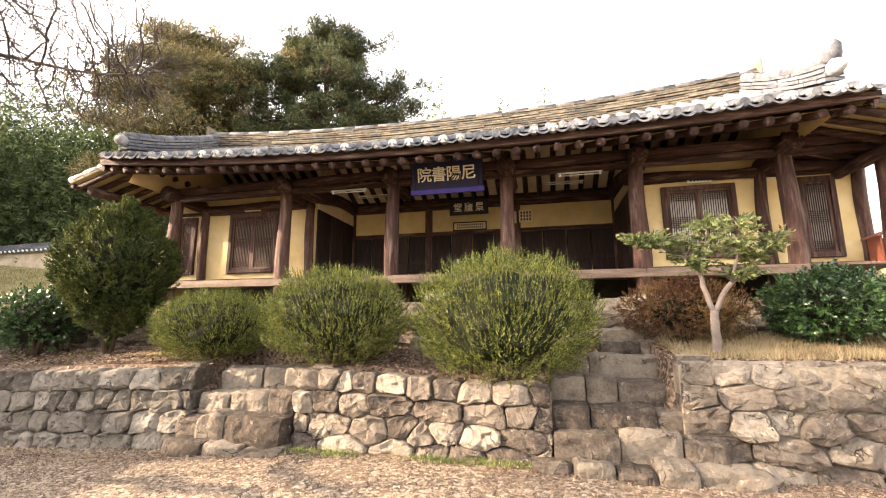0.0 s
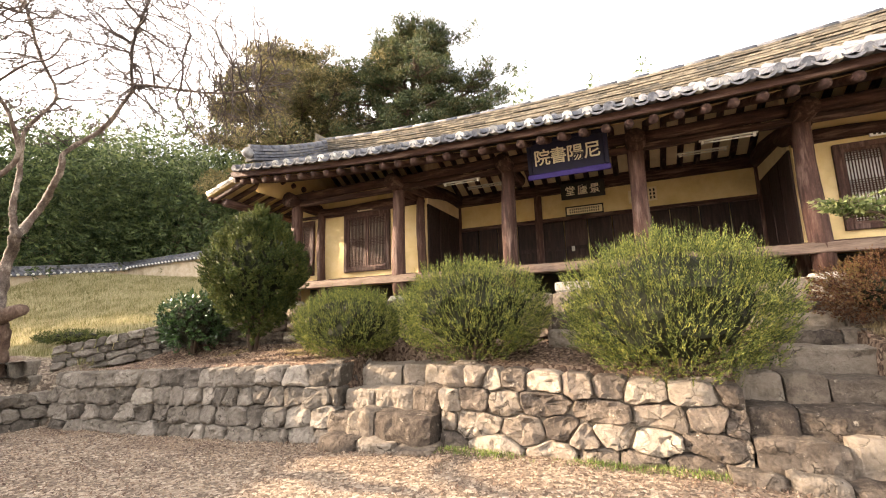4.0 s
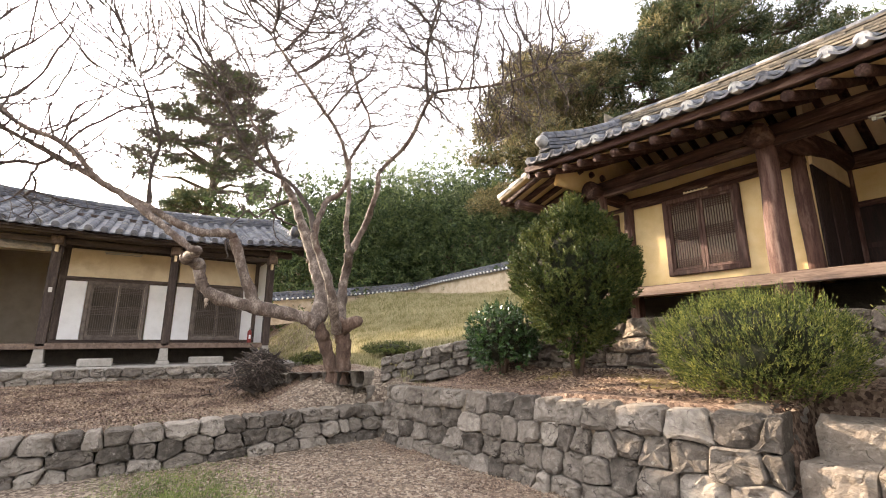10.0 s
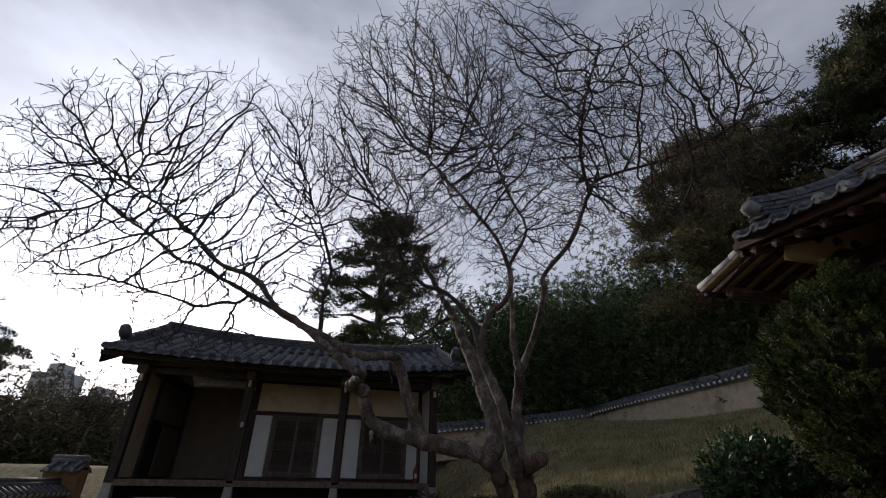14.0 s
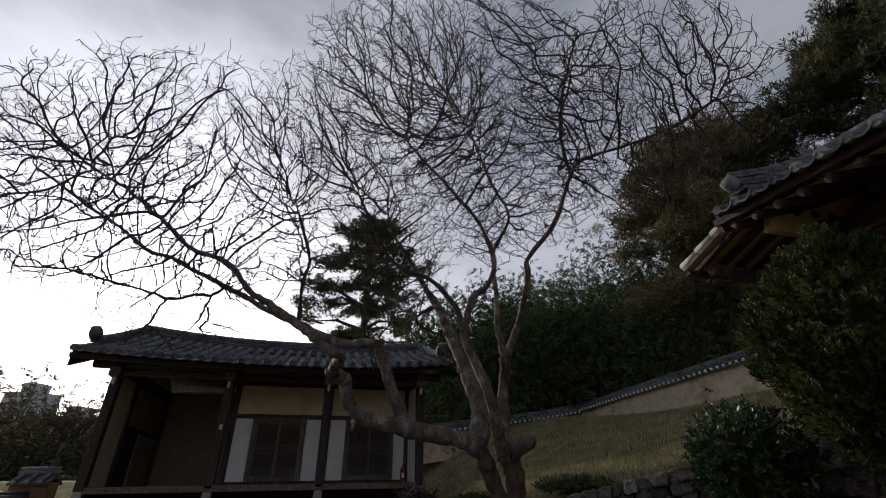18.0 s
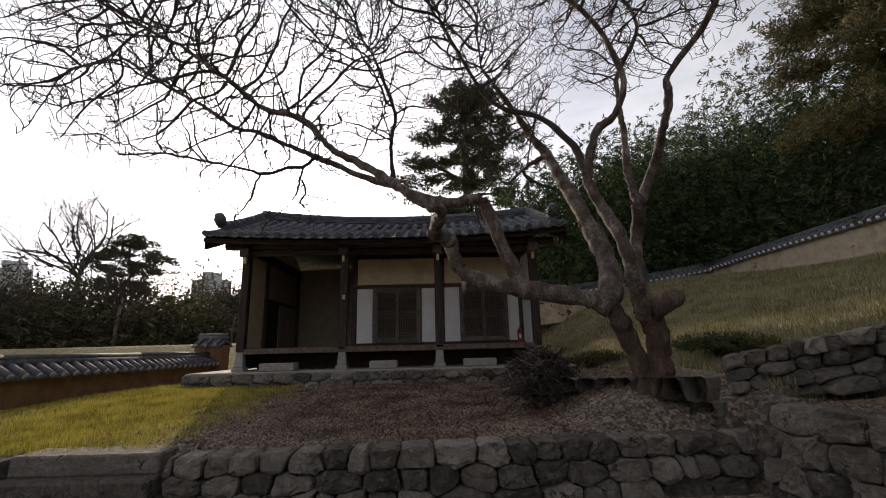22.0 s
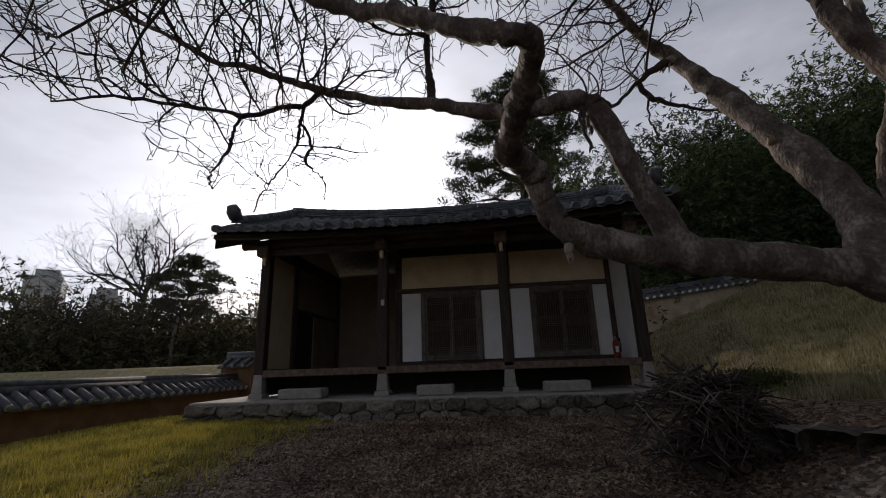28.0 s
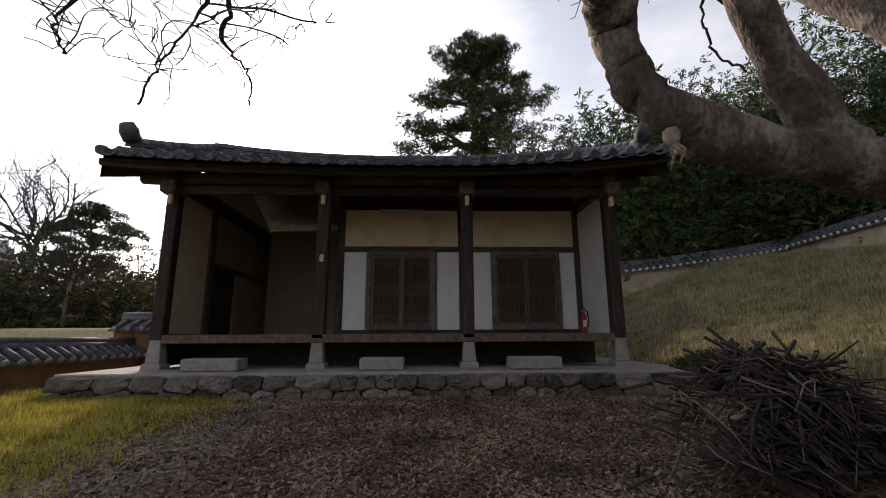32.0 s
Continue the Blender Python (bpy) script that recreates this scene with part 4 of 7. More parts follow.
def stack(pts, height, width, layers, parent, put, mname="ridge_course", material=None, capr=0.09, piece_len=0.33, single=True):
    """A ridge of thin tile courses along pts, each course of separate tiles, with round cover tiles on top."""
    material = material or M_RIDGE
    pts = [Vector(p) for p in pts]
    seg = [0.0]
    for a, b in zip(pts[:-1], pts[1:]):
        seg.append(seg[-1] + (b - a).length)

    def at(s):
        s = min(max(s, 0.0), seg[-1])
        for i in range(len(seg) - 1):
            if s <= seg[i + 1] or i == len(seg) - 2:
                return pts[i].lerp(pts[i + 1], (s - seg[i]) / (seg[i + 1] - seg[i]))
    for c in range(layers):
        v, f = [], []
        s = -random.uniform(0, piece_len)
        h0, h1 = height * c / layers, height * (c + 1) / layers - 0.018
        wd = width * (1 - 0.25 * c / layers) / 2
        while s < seg[-1]:
            a, b = at(s + 0.006), at(s + piece_len)
            s += piece_len
            if (b - a).length < 0.03:
                continue
            d = (b - a).normalized()
            side = Vector((-d.y, d.x, 0)).normalized() * (wd + random.uniform(-0.015, 0.015))
            dz = random.uniform(-0.006, 0.006)
            if single:
                v, f = [], []
            base = len(v)
            for q in (a, b):
                for sx, hz in ((-1, h0 + dz), (1, h0 + dz), (1, h1 + dz), (-1, h1 + dz)):
                    v.append(put(*(q + side * sx + Vector((0, 0, hz)))))
            for i in range(4):
                j = (i + 1) % 4
                f.append((base + i, base + j, base + 4 + j, base + 4 + i))
            f.append((base + 3, base + 2, base + 1, base))
            f.append((base + 4, base + 5, base + 6, base + 7))
            if single:
                piece("ridge_tile", v, f, material, parent, smooth=False)
        if not single:
            piece(mname, v, f, material, parent, smooth=False)["kind"] = "stuff"
    s = 0.0
    while s < seg[-1]:
        a, b = at(s), at(s + piece_len * 0.98)
        s += piece_len
        if (b - a).length > 0.03:
            v, f = tube_data([put(*(a + Vector((0, 0, height)))), put(*(b + Vector((0, 0, height + 0.01))))], [capr, capr * 0.93], 8)
            piece("ridge_cover_tile", v, f, M_TILE, parent)


stack([(x_, RIDGE_Y, ridge_z(x_) - 0.02) for x_ in [lerp(ROOF0 + 0.1, ROOF1 - 0.1, i / 14) for i in range(15)]], 0.46, 0.34, 8, hall, hp, piece_len=0.62)
for sx, gx_ in ((-1, ROOF0), (1, ROOF1)):
    # upright tile closing the ridge, and the ridge that runs down the gable edge
    hbox("ridge_end_tile", gx_ - sx * 0.1 - 0.03, gx_ - sx * 0.1 + 0.03, RIDGE_Y - 0.2, RIDGE_Y + 0.2, ridge_z(gx_) - 0.1, ridge_z(gx_) + 0.62, M_RIDGE, bev=0.02)
    dx_ = gx_ - sx * 0.4
    run = [(dx_, y_, roof_z(dx_, y_) + 0.08 + 0.12 * ((RIDGE_Y - y_) / 2.8) ** 3) for y_ in (9.95, 9.3, 8.6, 8.0, 7.5, 7.3)]
    stack(run, 0.3, 0.26, 4, hall, hp, material=M_TILE, single=False)
    ex_, ez_ = dx_, run[-1][2] + 0.2
    v, f = tube_data([hp(ex_, 7.34, ez_ - 0.05), hp(ex_, 7.22, ez_ - 0.02), hp(ex_, 7.17, ez_ + 0.01), hp(ex_, 7.15, ez_ + 0.02)], [0.11, 0.12, 0.11, 0.07], 10)
    piece("ridge_plug", v, f, M_LIME, hall, "pale lime plug at the foot of the ridge")
    if sx > 0:
        v, f = tube_data([hp(ex_, 7.34, ez_ + 0.1), hp(ex_, 7.28, ez_ + 0.22), hp(ex_, 7.22, ez_ + 0.33), hp(ex_, 7.2, ez_ + 0.38)], [0.12, 0.12, 0.09, 0.03], 9)
        piece("ridge_finial", v, f, M_TILE, hall)
    # gable: plaster triangle and barge board
    wx = gx_ - sx * 0.45
    bm = bmesh.new()
    for xo in (wx - 0.04, wx + 0.04):
        bm.faces.new([bm.verts.new(hp(xo, y_, z_)) for y_, z_ in ((7.5, 4.6), (7.6, 4.85), (RIDGE_Y, ridge_z(wx) - 0.05), (12.3, 4.85), (12.4, 4.6))])
    part("gable_wall", bm, M_YELLOW, hall)
    rows = [[hp(gx_ - 0.03, y_, z_ - 0.3), hp(gx_ + 0.03, y_, z_ - 0.3), hp(gx_ + 0.03, y_, z_ + 0.02), hp(gx_ - 0.03, y_, z_ + 0.02)] for y_, z_ in [(y_, roof_z(gx_, y_)) for y_ in (7.25, 8.0, 9.0, RIDGE_Y)] + [(12.9, ridge_z(gx_) - 1.35)]]
    ribbon("barge_board", rows, M_WOOD_Y, hall)
    # lean-to roof against the gable
    xi, xe, zi, ze = gx_ - sx * 0.45, gx_ + sx * 1.05, eave_z(gx_) + 0.03, eave_z(gx_) - 0.43
    y0_, y1_ = 7.36, 12.6
    for nm, dz, m_ in (("lean_to_bed", 0.0, M_TILE), ("lean_to_soffit", -0.07, M_YELLOW)):
        bm = bmesh.new()
        bm.faces.new([bm.verts.new(hp(x_, y_, z_ + dz)) for x_, y_, z_ in ((xi, y0_, zi), (xe, y0_, ze), (xe, y1_, ze), (xi, y1_, zi))])
        part(nm, bm, m_, hall)
    for k in range(17):
        y_ = y0_ + 0.08 + k * 0.31
        for c in range(4):
            pts = [hp(lerp(xi, xe, (c + u) / 4), y_, lerp(zi, ze, (c + u) / 4) + 0.03 + 0.015 * u) for u in (0.0, 1.04)]
            vv, ff = tube_data(pts, [0.075, 0.085], 8)
            if k < 3:
                # left verge row takes the pale lime colour as painted sunlight on its tiles
                piece("lean_to_tile", vv, ff, M_LIME if k == 0 and sx < 0 else M_TILE, hall)
            else:
                tile_f += [tuple(q + len(tile_v) for q in fc) for fc in ff]
                tile_v += vv
    hbox("lean_to_eave_board", min(xe - sx * 0.05, xe - sx * 0.13), max(xe - sx * 0.05, xe - sx * 0.13), y0_ + 0.02, y1_, ze - 0.15, ze - 0.05, M_WOOD_Y)
    for k in range(14):
        y_ = y0_ + 0.12 + k * 0.36
        pole("lean_to_rafter", hp(xe - sx * 0.08, y_, ze - 0.13), hp(xi - sx * 0.1, y_, zi - 0.13), 0.06, 0.065, M_WOOD_H, hall, 8, steps=2)
    pole("lean_to_purlin", hp(xe - sx * 0.45, y0_ + 0.15, ze - 0.2), hp(xe - sx * 0.45, 11.4, ze - 0.2), 0.1, 0.1, M_WOOD_Y, hall, 10)
piece("upper_tiling", tile_v, tile_f, M_TILE, hall)["kind"] = "stuff"

# ---- stone walls, stairs and stylobates ----
def stone_wall(name, label):
    return tagged(new(name), label, "stone wall", kind="structure")


wall_a = stone_wall("retaining_wall_left", "dry-laid field stone retaining wall of the terrace")
core(wall_a, (-10.2, 4.72), (-4.72, 5.44), -0.1, 0.84, 1.0, 0.12, 0.3)
rubble(wall_a, (-10.2, 4.72), (-4.62, 5.44), -0.06, -0.06, 0.88, 1.04, 4, 0.33, 0.2, 0.36, 3, M_GREY_STONE)
wall_b = stone_wall("retaining_wall_middle", "pale field stone retaining wall between two stairs")
core(wall_b, (-3.12, 5.5), (0.06, 5.42), 0.0, 1.02, 0.86, 0.09, 0.3)
rubble(wall_b, (-3.12, 5.5), (0.06, 5.42), 0.03, 0.06, 1.06, 0.92, 4, 0.46, 0.14, 0.36, 11, M_STONE)
wall_c = stone_wall("retaining_wall_right", "field stone retaining wall with large rounded boulders")
core(wall_c, (1.4, 5.42), (9.0, 5.6), 0.0, 1.18, 1.18, 0.1, 0.3)
rubble(wall_c, (1.4, 5.42), (9.0, 5.6), 0.03, 0.05, 1.22, 1.24, 5, 0.42, 0.2, 0.4, 17, M_STONE, jit=0.05)
for par, x_, face, top, seed, m_ in ((wall_a, -4.7, 1, 1.08, 51, M_GREY_STONE), (wall_b, -3.12, -1, 1.08, 52, M_STONE), (wall_b, 0.05, 1, 0.95, 53, M_STONE), (wall_c, 1.4, -1, 1.26, 54, M_STONE)):
    q0, q1 = ((x_, 5.8), (x_, 6.8)) if face > 0 else ((x_, 6.8), (x_, 5.8))
    rubble(par, q0, q1, 0.05, 0.05, top, top, 4, 0.4, 0.08, 0.3, seed, m_)
wall_d = stone_wall("terrace_wall", "low grey stone wall of the side hall's terrace")
core(wall_d, (-10.22, -0.98), (-10.36, 5.0), -0.1, 0.42, 0.48, 0.2, 0.25)
rubble(wall_d, (-10.22, -0.98), (-10.36, 5.0), -0.05, -0.05, 0.5, 0.56, 3, 0.33, 0.08, 0.34, 23, M_GREY_STONE)
wall_e = stone_wall("terrace_wall_south", "low grey stone wall beside the yard steps")
core(wall_e, (-10.0, -9.0), (-10.2, -2.62), -0.1, 0.44, 0.44, 0.2, 0.25)
rubble(wall_e, (-10.0, -9.0), (-10.2, -2.62), -0.05, -0.05, 0.5, 0.5, 3, 0.5, 0.08, 0.34, 29, M_GREY_STONE)
wall_f = stone_wall("tree_bank_wall", "short mossy stone course holding the old tree's bank")
rubble(wall_f, (-10.75, 4.95), (-12.6, 3.75), 0.6, 0.66, 1.12, 1.0, 2, 0.36, 0.1, 0.34, 31, M_GREY_STONE)
wall_g = stone_wall("bank_wall", "tumbled stone bank climbing beside the terrace")
rubble(wall_g, (-10.9, 5.1), (-9.6, 7.6), 0.75, 1.2, 1.3, 1.9, 4, 0.3, 0.2, 0.34, 37, M_GREY_STONE, jit=0.09)


def slab_stone(parent, x0, x1, y0, y1, z0, z1, rnd, material):
    """A long rough-split step stone: uneven front, worn arris, slightly tilted top."""
    nx, w, d, h = 9, x1 - x0, y1 - y0, z1 - z0
    off = Vector((rnd.uniform(0, 50), rnd.uniform(0, 50), 0))
    prof = ((1.0, -h), (0.0, -h), (-0.012, -h * 0.6), (0.0, -0.1), (0.012, -0.028), (0.045, -0.002), (0.4, 0.006), (1.0, 0.0))
    v, f = [], []
    tilt = rnd.uniform(-0.02, 0.02)
    for i in range(nx + 1):
        u = i / nx
        edge = 0.032 * (abs(u - 0.5) * 2) ** 7
        for k, (py, pz) in enumerate(prof):
            q = Vector((u * w * 4, py * 5, pz * 9)) + off
            n1 = noise.noise_vector(q) * 0.04 + noise.noise_vector(q * 2.7) * 0.022
            y = (py * d if py > 0.1 else py) + (edge if k in (1, 2, 3, 4, 5) else 0)
            v.append((u * w - w / 2 + n1.x * 0.6 * (0 < i < nx), y + n1.y * (k != 0), pz + n1.z * (k > 1) + tilt * (u - 0.5) - (edge * 0.5 if k > 2 else 0)))
    m = len(prof)
    for i in range(nx):
        for k in range(m - 1):
            a = i * m + k
            f.append((a, a + m, a + m + 1, a + 1))
    f.append(tuple(range(m)))
    f.append(tuple(nx * m + k for k in reversed(range(m))))
    shared("step_stone", mesh_of("step_stone", v, f, material, False), parent, Matrix.Translation(((x0 + x1) / 2, y0, z1)) @ Matrix.Rotation(rnd.uniform(-0.04, 0.04), 4, "Z"))


def stair(name, label, steps, seed, material=None):
    """Steps given as (left, right, front, top), each laid of two to five long stones."""
    ob = tagged(new(name), label, "stone stair", kind="structure")
    rnd = random.Random(seed)
    for i, (x0, x1, y0, top) in enumerate(steps):
        low = steps[i - 1][3] - 0.12 if i else top - 0.34
        x = x0
        while x < x1 - 0.05:
            w = min(rnd.uniform(0.32, 0.72), x1 - x)
            if x1 - x - w < 0.22:
                w = x1 - x
            slab_stone(ob, x + 0.008, x + w - 0.008, y0 + rnd.uniform(-0.07, 0.07), y0 + 0.55, low, top + rnd.uniform(-0.045, 0.03), rnd, material or M_STEP)
            x += w
    return ob


stair("stair_left", "four worn field stone steps through the wall", ((-4.66, -3.04, 5.08, 0.2), (-4.72, -3.14, 5.36, 0.47), (-4.6, -3.14, 5.68, 0.75), (-4.55, -3.16, 6.0, 1.0)), 5)
stair("stair_right", "broad worn stone steps through the wall", ((-0.16, 2.0, 5.1, 0.27), (-0.28, 1.75, 5.4, 0.5), (0.06, 1.5, 5.66, 0.74), (0.06, 1.42, 6.0, 1.0), (0.1, 1.42, 6.32, 1.2)), 8)
stair("stair_upper", "small stone steps up to the hall's platform", [(0.75, 1.75, 6.75 + 0.26 * i, 1.4 + 0.2 * i) for i in range(4)], 9)
stair("stair_middle", "stone steps before the hall's middle bay", [(-2.0, -1.1, 6.85 + 0.3 * i, 1.42 + 0.27 * i) for i in range(3)], 10)
yard_steps = tagged(new("yard_steps"), "two long granite slabs up to the side terrace", "stone stair", kind="structure")
for i in range(3):
    part("slab", bbox(-10.45 - 0.18 * i, -9.95 - 0.22 * i, -2.58, -1.02 - 0.04 * i, 0.19 * i - 0.05, 0.19 * i + 0.15, 0.02), M_GREY_STONE, yard_steps)

styl = tagged(new("hall_platform"), "rubble stone platform under the main hall", "platform", kind="structure")
rubble(styl, (-10.0, 7.62), (6.4, 7.62), 1.0, 1.15, 2.0, 2.0, 4, 0.38, 0.1, 0.34, 41, M_STONE, jit=0.05)
part("platform_fill", bbox(-9.95, 6.35, 7.8, 13.6, 0.9, 1.97, 0), M_BACK, styl)
shoe = tagged(new("stepping_stone"), "pale dressed stepping stone before the hall floor", "stepping stone")
part("block", bbox(-2.0, -1.2, 7.72, 8.15, 2.0, 2.16, 0.025), M_DRESSED, shoe)
part("footing", bbox(-1.97, -1.26, 7.68, 8.12, 1.9, 2.0, 0.02), M_DRESSED, shoe)
astyl = tagged(new("side_hall_platform"), "low stone platform under the side hall", "platform", kind="structure")
rubble(astyl, (-16.15, -4.25), (-16.15, 5.3), 0.62, 0.66, 0.99, 1.0, 2, 0.38, 0.06, 0.4, 43, M_GREY_STONE)
part("platform_fill", bbox(-22.6, -16.3, -4.2, 5.25, 0.5, 1.03, 0.02), M_DRESSED, astyl)
for y0, y1 in ((-2.6, -1.75), (0.05, 0.72), (2.35, 3.15)):
    s = tagged(new("stepping_stone"), "grey dressed stepping stone below the veranda", "stepping stone", "veranda stepping stones")
    part("block", bbox(-16.95, -16.55, y0, y1, 1.03, 1.22, 0.025), M_DRESSED, s)


# ---- tiled walls ----
def tiled_wall(name, label, pts, height, thick, body, tile_step=0.24, plug=M_LIME):
    """A garden wall along pts (x, y, top): body, small roof of tiles on both sides, ridge cover."""
    ob = tagged(new(name), label, "garden wall", kind="structure")
    pts = [Vector(p) for p in pts]
    for a, b in zip(pts[:-1], pts[1:]):
        d = Vector((b.x - a.x, b.y - a.y, 0)).normalized()
        s = Vector((-d.y, d.x, 0)) * thick / 2
        bm = bmesh.new()
        vs = []
        for q in (a, b):
            for o, z in ((-1, -height), (1, -height), (1, -0.2), (-1, -0.2)):
                w = q + s * o
                vs.append(bm.verts.new((w.x, w.y, q.z + z)))
        for i in range(4):
            j = (i + 1) % 4
            bm.faces.new((vs[i], vs[j], vs[4 + j], vs[4 + i]))
        bm.faces.new(vs[3::-1])
        bm.faces.new(vs[4:])
        bmesh.ops.recalc_face_normals(bm, faces=bm.faces[:])
        part("wall_body", bm, body, ob)
        L = (b - a).length
        n = max(1, int(L / tile_step))
        bm = bmesh.new()
        vs = []
        for q in (a, b):
            for o, z in ((-1.75, -0.22), (0, 0.0), (1.75, -0.22), (1.75, -0.27), (0, -0.1), (-1.75, -0.27)):
                w = q + s * o
                vs.append(bm.verts.new((w.x, w.y, q.z + z)))
        for i in range(6):
            j = (i + 1) % 6
            bm.faces.new((vs[i], vs[j], vs[6 + j], vs[6 + i]))
        bm.faces.new(vs[5::-1])
        bm.faces.new(vs[6:])
        bmesh.ops.recalc_face_normals(bm, faces=bm.faces[:])
        part("coping_bed", bm, M_TILE, ob)
        v, f, ve, fe = [], [], [], []
        for k in range(n):
            q = a.lerp(b, (k + 0.5) / n)
            for o in (-1, 1):
                e = q + s * o * 1.85 + Vector((0, 0, -0.2))
                tube_data([q + Vector((0, 0, 0.02)), e], [0.06, 0.065], 6, v, f)
                tube_data([e, e + (e - q).normalized() * 0.025], [0.062, 0.05], 7, ve, fe)
        piece("coping_tiles", v, f, M_TILE, ob)["kind"] = "stuff"
        piece("coping_tile_ends", ve, fe, plug, ob)["kind"] = "stuff"
        for dz, r in ((0.03, 0.085), (0.125, 0.06)):
            v, f = tube_data([a + Vector((0, 0, dz)), b + Vector((0, 0, dz))], [r, r], 8)
            piece("ridge_cover", v, f, M_TILE, ob)
    return ob


tiled_wall("hill_wall", "long tile-capped mud and stone wall crossing the hill", [(-25.4, -6, 2.9), (-25.3, 0, 3.1), (-25.2, 4, 3.45), (-25.1, 7, 3.85), (-25.1, 10, 4.2), (-25.1, 12.5, 4.55), (-25.2, 14.55, 4.9), (-21.5, 14.6, 4.98), (-18, 14.7, 5.02), (-14, 14.9, 5.1), (-10, 15.2, 5.2), (10, 16.5, 5.4)], 1.4, 0.36, M_MUDWALL, plug=M_WHITE)
tiled_wall("yard_wall", "low tile-capped ochre clay boundary wall", [(-20.2, -5.65, 1.37), (-17, -5.75, 1.37), (-13.7, -6.0, 1.37), (-10, -6.4, 1.37), (-4, -7.4, 1.37), (4, -9, 1.37)], 1.6, 0.4, M_CLAYWALL)
tiled_wall("yard_wall_end", "short stub of tile-capped clay wall beside the side hall", [(-20.4, -5.2, 1.95), (-20.4, -6.1, 1.95)], 1.7, 0.5, M_CLAYWALL)

# ---- side hall ----
AX = -17.2                    # front column row, facing +x
AW = -18.72                   # room front
AY = (-3.33, -0.73, 1.77, 4.33)
A_BASE, A_MARU = 1.06, 1.58
annex = thing("side_hall", pose(-19.4, 0.5, A_BASE), "weathered timber study hall with white panels and tiled roof", "building")


def ap(x, y, z):
    return (x + 19.4, y - 0.5, z - A_BASE)


def abox(name, x0, x1, y0, y1, z0, z1, material, parent=None, bev=0.01, label=""):
    a, b = ap(x0, y0, z0), ap(x1, y1, z1)
    return part(name, bbox(a[0], b[0], a[1], b[1], a[2], b[2], bev), material, parent or annex, label)


def frustum(name, x, y, z0, z1, w0, w1, material, parent, put):
    bm = bmesh.new()
    vs = [bm.verts.new(put(x + sx * w, y + sy * w, z)) for z, w in ((z0, w0), (z1, w1)) for sx, sy in ((-1, -1), (1, -1), (1, 1), (-1, 1))]
    for q in ((3, 2, 1, 0), (4, 5, 6, 7), (0, 1, 5, 4), (1, 2, 6, 5), (2, 3, 7, 6), (3, 0, 4, 7)):
        bm.faces.new([vs[i] for i in q])
    bmesh.ops.bevel(bm, geom=bm.edges[:], offset=0.012, segments=1, affect="EDGES")
    return part(name, bm, material, parent)


for y in AY:
    frustum("column_stone", AX, y, A_BASE - 0.06, 1.12, 0.16, 0.145, M_DRESSED, annex, ap)
    frustum("column_foot", AX, y, 1.12, 1.5, 0.115, 0.088, M_DRESSED, annex, ap)
    abox("column", AX - 0.1, AX + 0.1, y - 0.1, y + 0.1, 1.5, 4.05, M_GREYWOOD, bev=0.015)
    abox("column_cap", AX - 0.1, AX + 0.3, y - 0.13, y + 0.13, 3.95, 4.19, M_PLANK, bev=0.03)
    abox("cap_tongue", AX + 0.1, AX + 0.2, y - 0.035, y + 0.035, 3.78, 3.96, M_CREAM, bev=0.015)
    abox("rear_column", -21.75, -21.57, y - 0.09, y + 0.09, A_BASE, 4.3, M_GREYWOOD)
    abox("cross_beam", -21.6, AX + 0.2, y - 0.1, y + 0.1, 4.16, 4.34, M_GREYWOOD)
for a, b in zip(AY[:-1], AY[1:]):
    pole("purlin", ap(AX, a, 4.29), ap(AX, b, 4.29), 0.11, 0.11, M_GREYWOOD_Y, annex, 12)
    abox("lintel", AX - 0.05, AX + 0.05, a + 0.1, b - 0.1, 4.0, 4.15, M_GREYWOOD_Y)
pole("purlin", ap(AX, AY[0] - 0.6, 4.29), ap(AX, AY[0], 4.29), 0.11, 0.11, M_GREYWOOD_Y, annex, 12)
pole("purlin", ap(AX, AY[3], 4.29), ap(AX, AY[3] + 0.6, 4.29), 0.11, 0.11, M_GREYWOOD_Y, annex, 12)
abox("floor_edge_beam", AX - 0.08, AX + 0.1, AY[0] + 0.1, AY[3] - 0.1, A_MARU - 0.14, A_MARU, M_PLANK)
y = AY[0]
while y < AY[3] - 0.05:
    w = random.uniform(0.24, 0.34)
    abox("floorboard", -21.6 if y < AY[1] - 0.2 else AW, AX - 0.09, y, min(y + w, AY[3]) - 0.008, A_MARU - 0.05, A_MARU - 0.004 + random.uniform(-0.004, 0.004), M_PLANK, bev=0.006)
    y += w
# dark sheet for the shade below the veranda
abox("underfloor_shade", -18.4, -18.3, AY[0], AY[3], A_BASE - 0.05, A_MARU - 0.06, M_DARK, bev=0)

# room front: white panels beside lattice doors, a cream field above
R0, R1 = AY[1] + 0.03, 4.24
doors = ((-0.08, 1.16), (2.5, 3.76))
panels = ((-0.7, -0.19), (1.27, 1.735), (1.96, 2.41), (3.86, 4.22))
for a, b in panels:
    abox("white_panel", AW - 0.06, AW, a, b, 1.67, 3.27, M_WHITE, bev=0.004)
abox("sill_beam", AW - 0.1, AW + 0.03, R0 - 0.1, R1 + 0.06, A_MARU, 1.668, M_GREYWOOD_Y)
abox("head_beam", AW - 0.1, AW + 0.03, R0 - 0.1, R1 + 0.06, 3.272, 3.39, M_GREYWOOD_Y)
for a, b in ((-0.68, 1.72), (1.98, 4.24)):
    abox("cream_field", AW - 0.06, AW, a, b, 3.392, 4.18, M_CREAM, bev=0.004)
abox("upper_wall", AW - 0.08, AW - 0.01, R0, R1, 4.18, 5.2, M_GREYWOOD, bev=0)
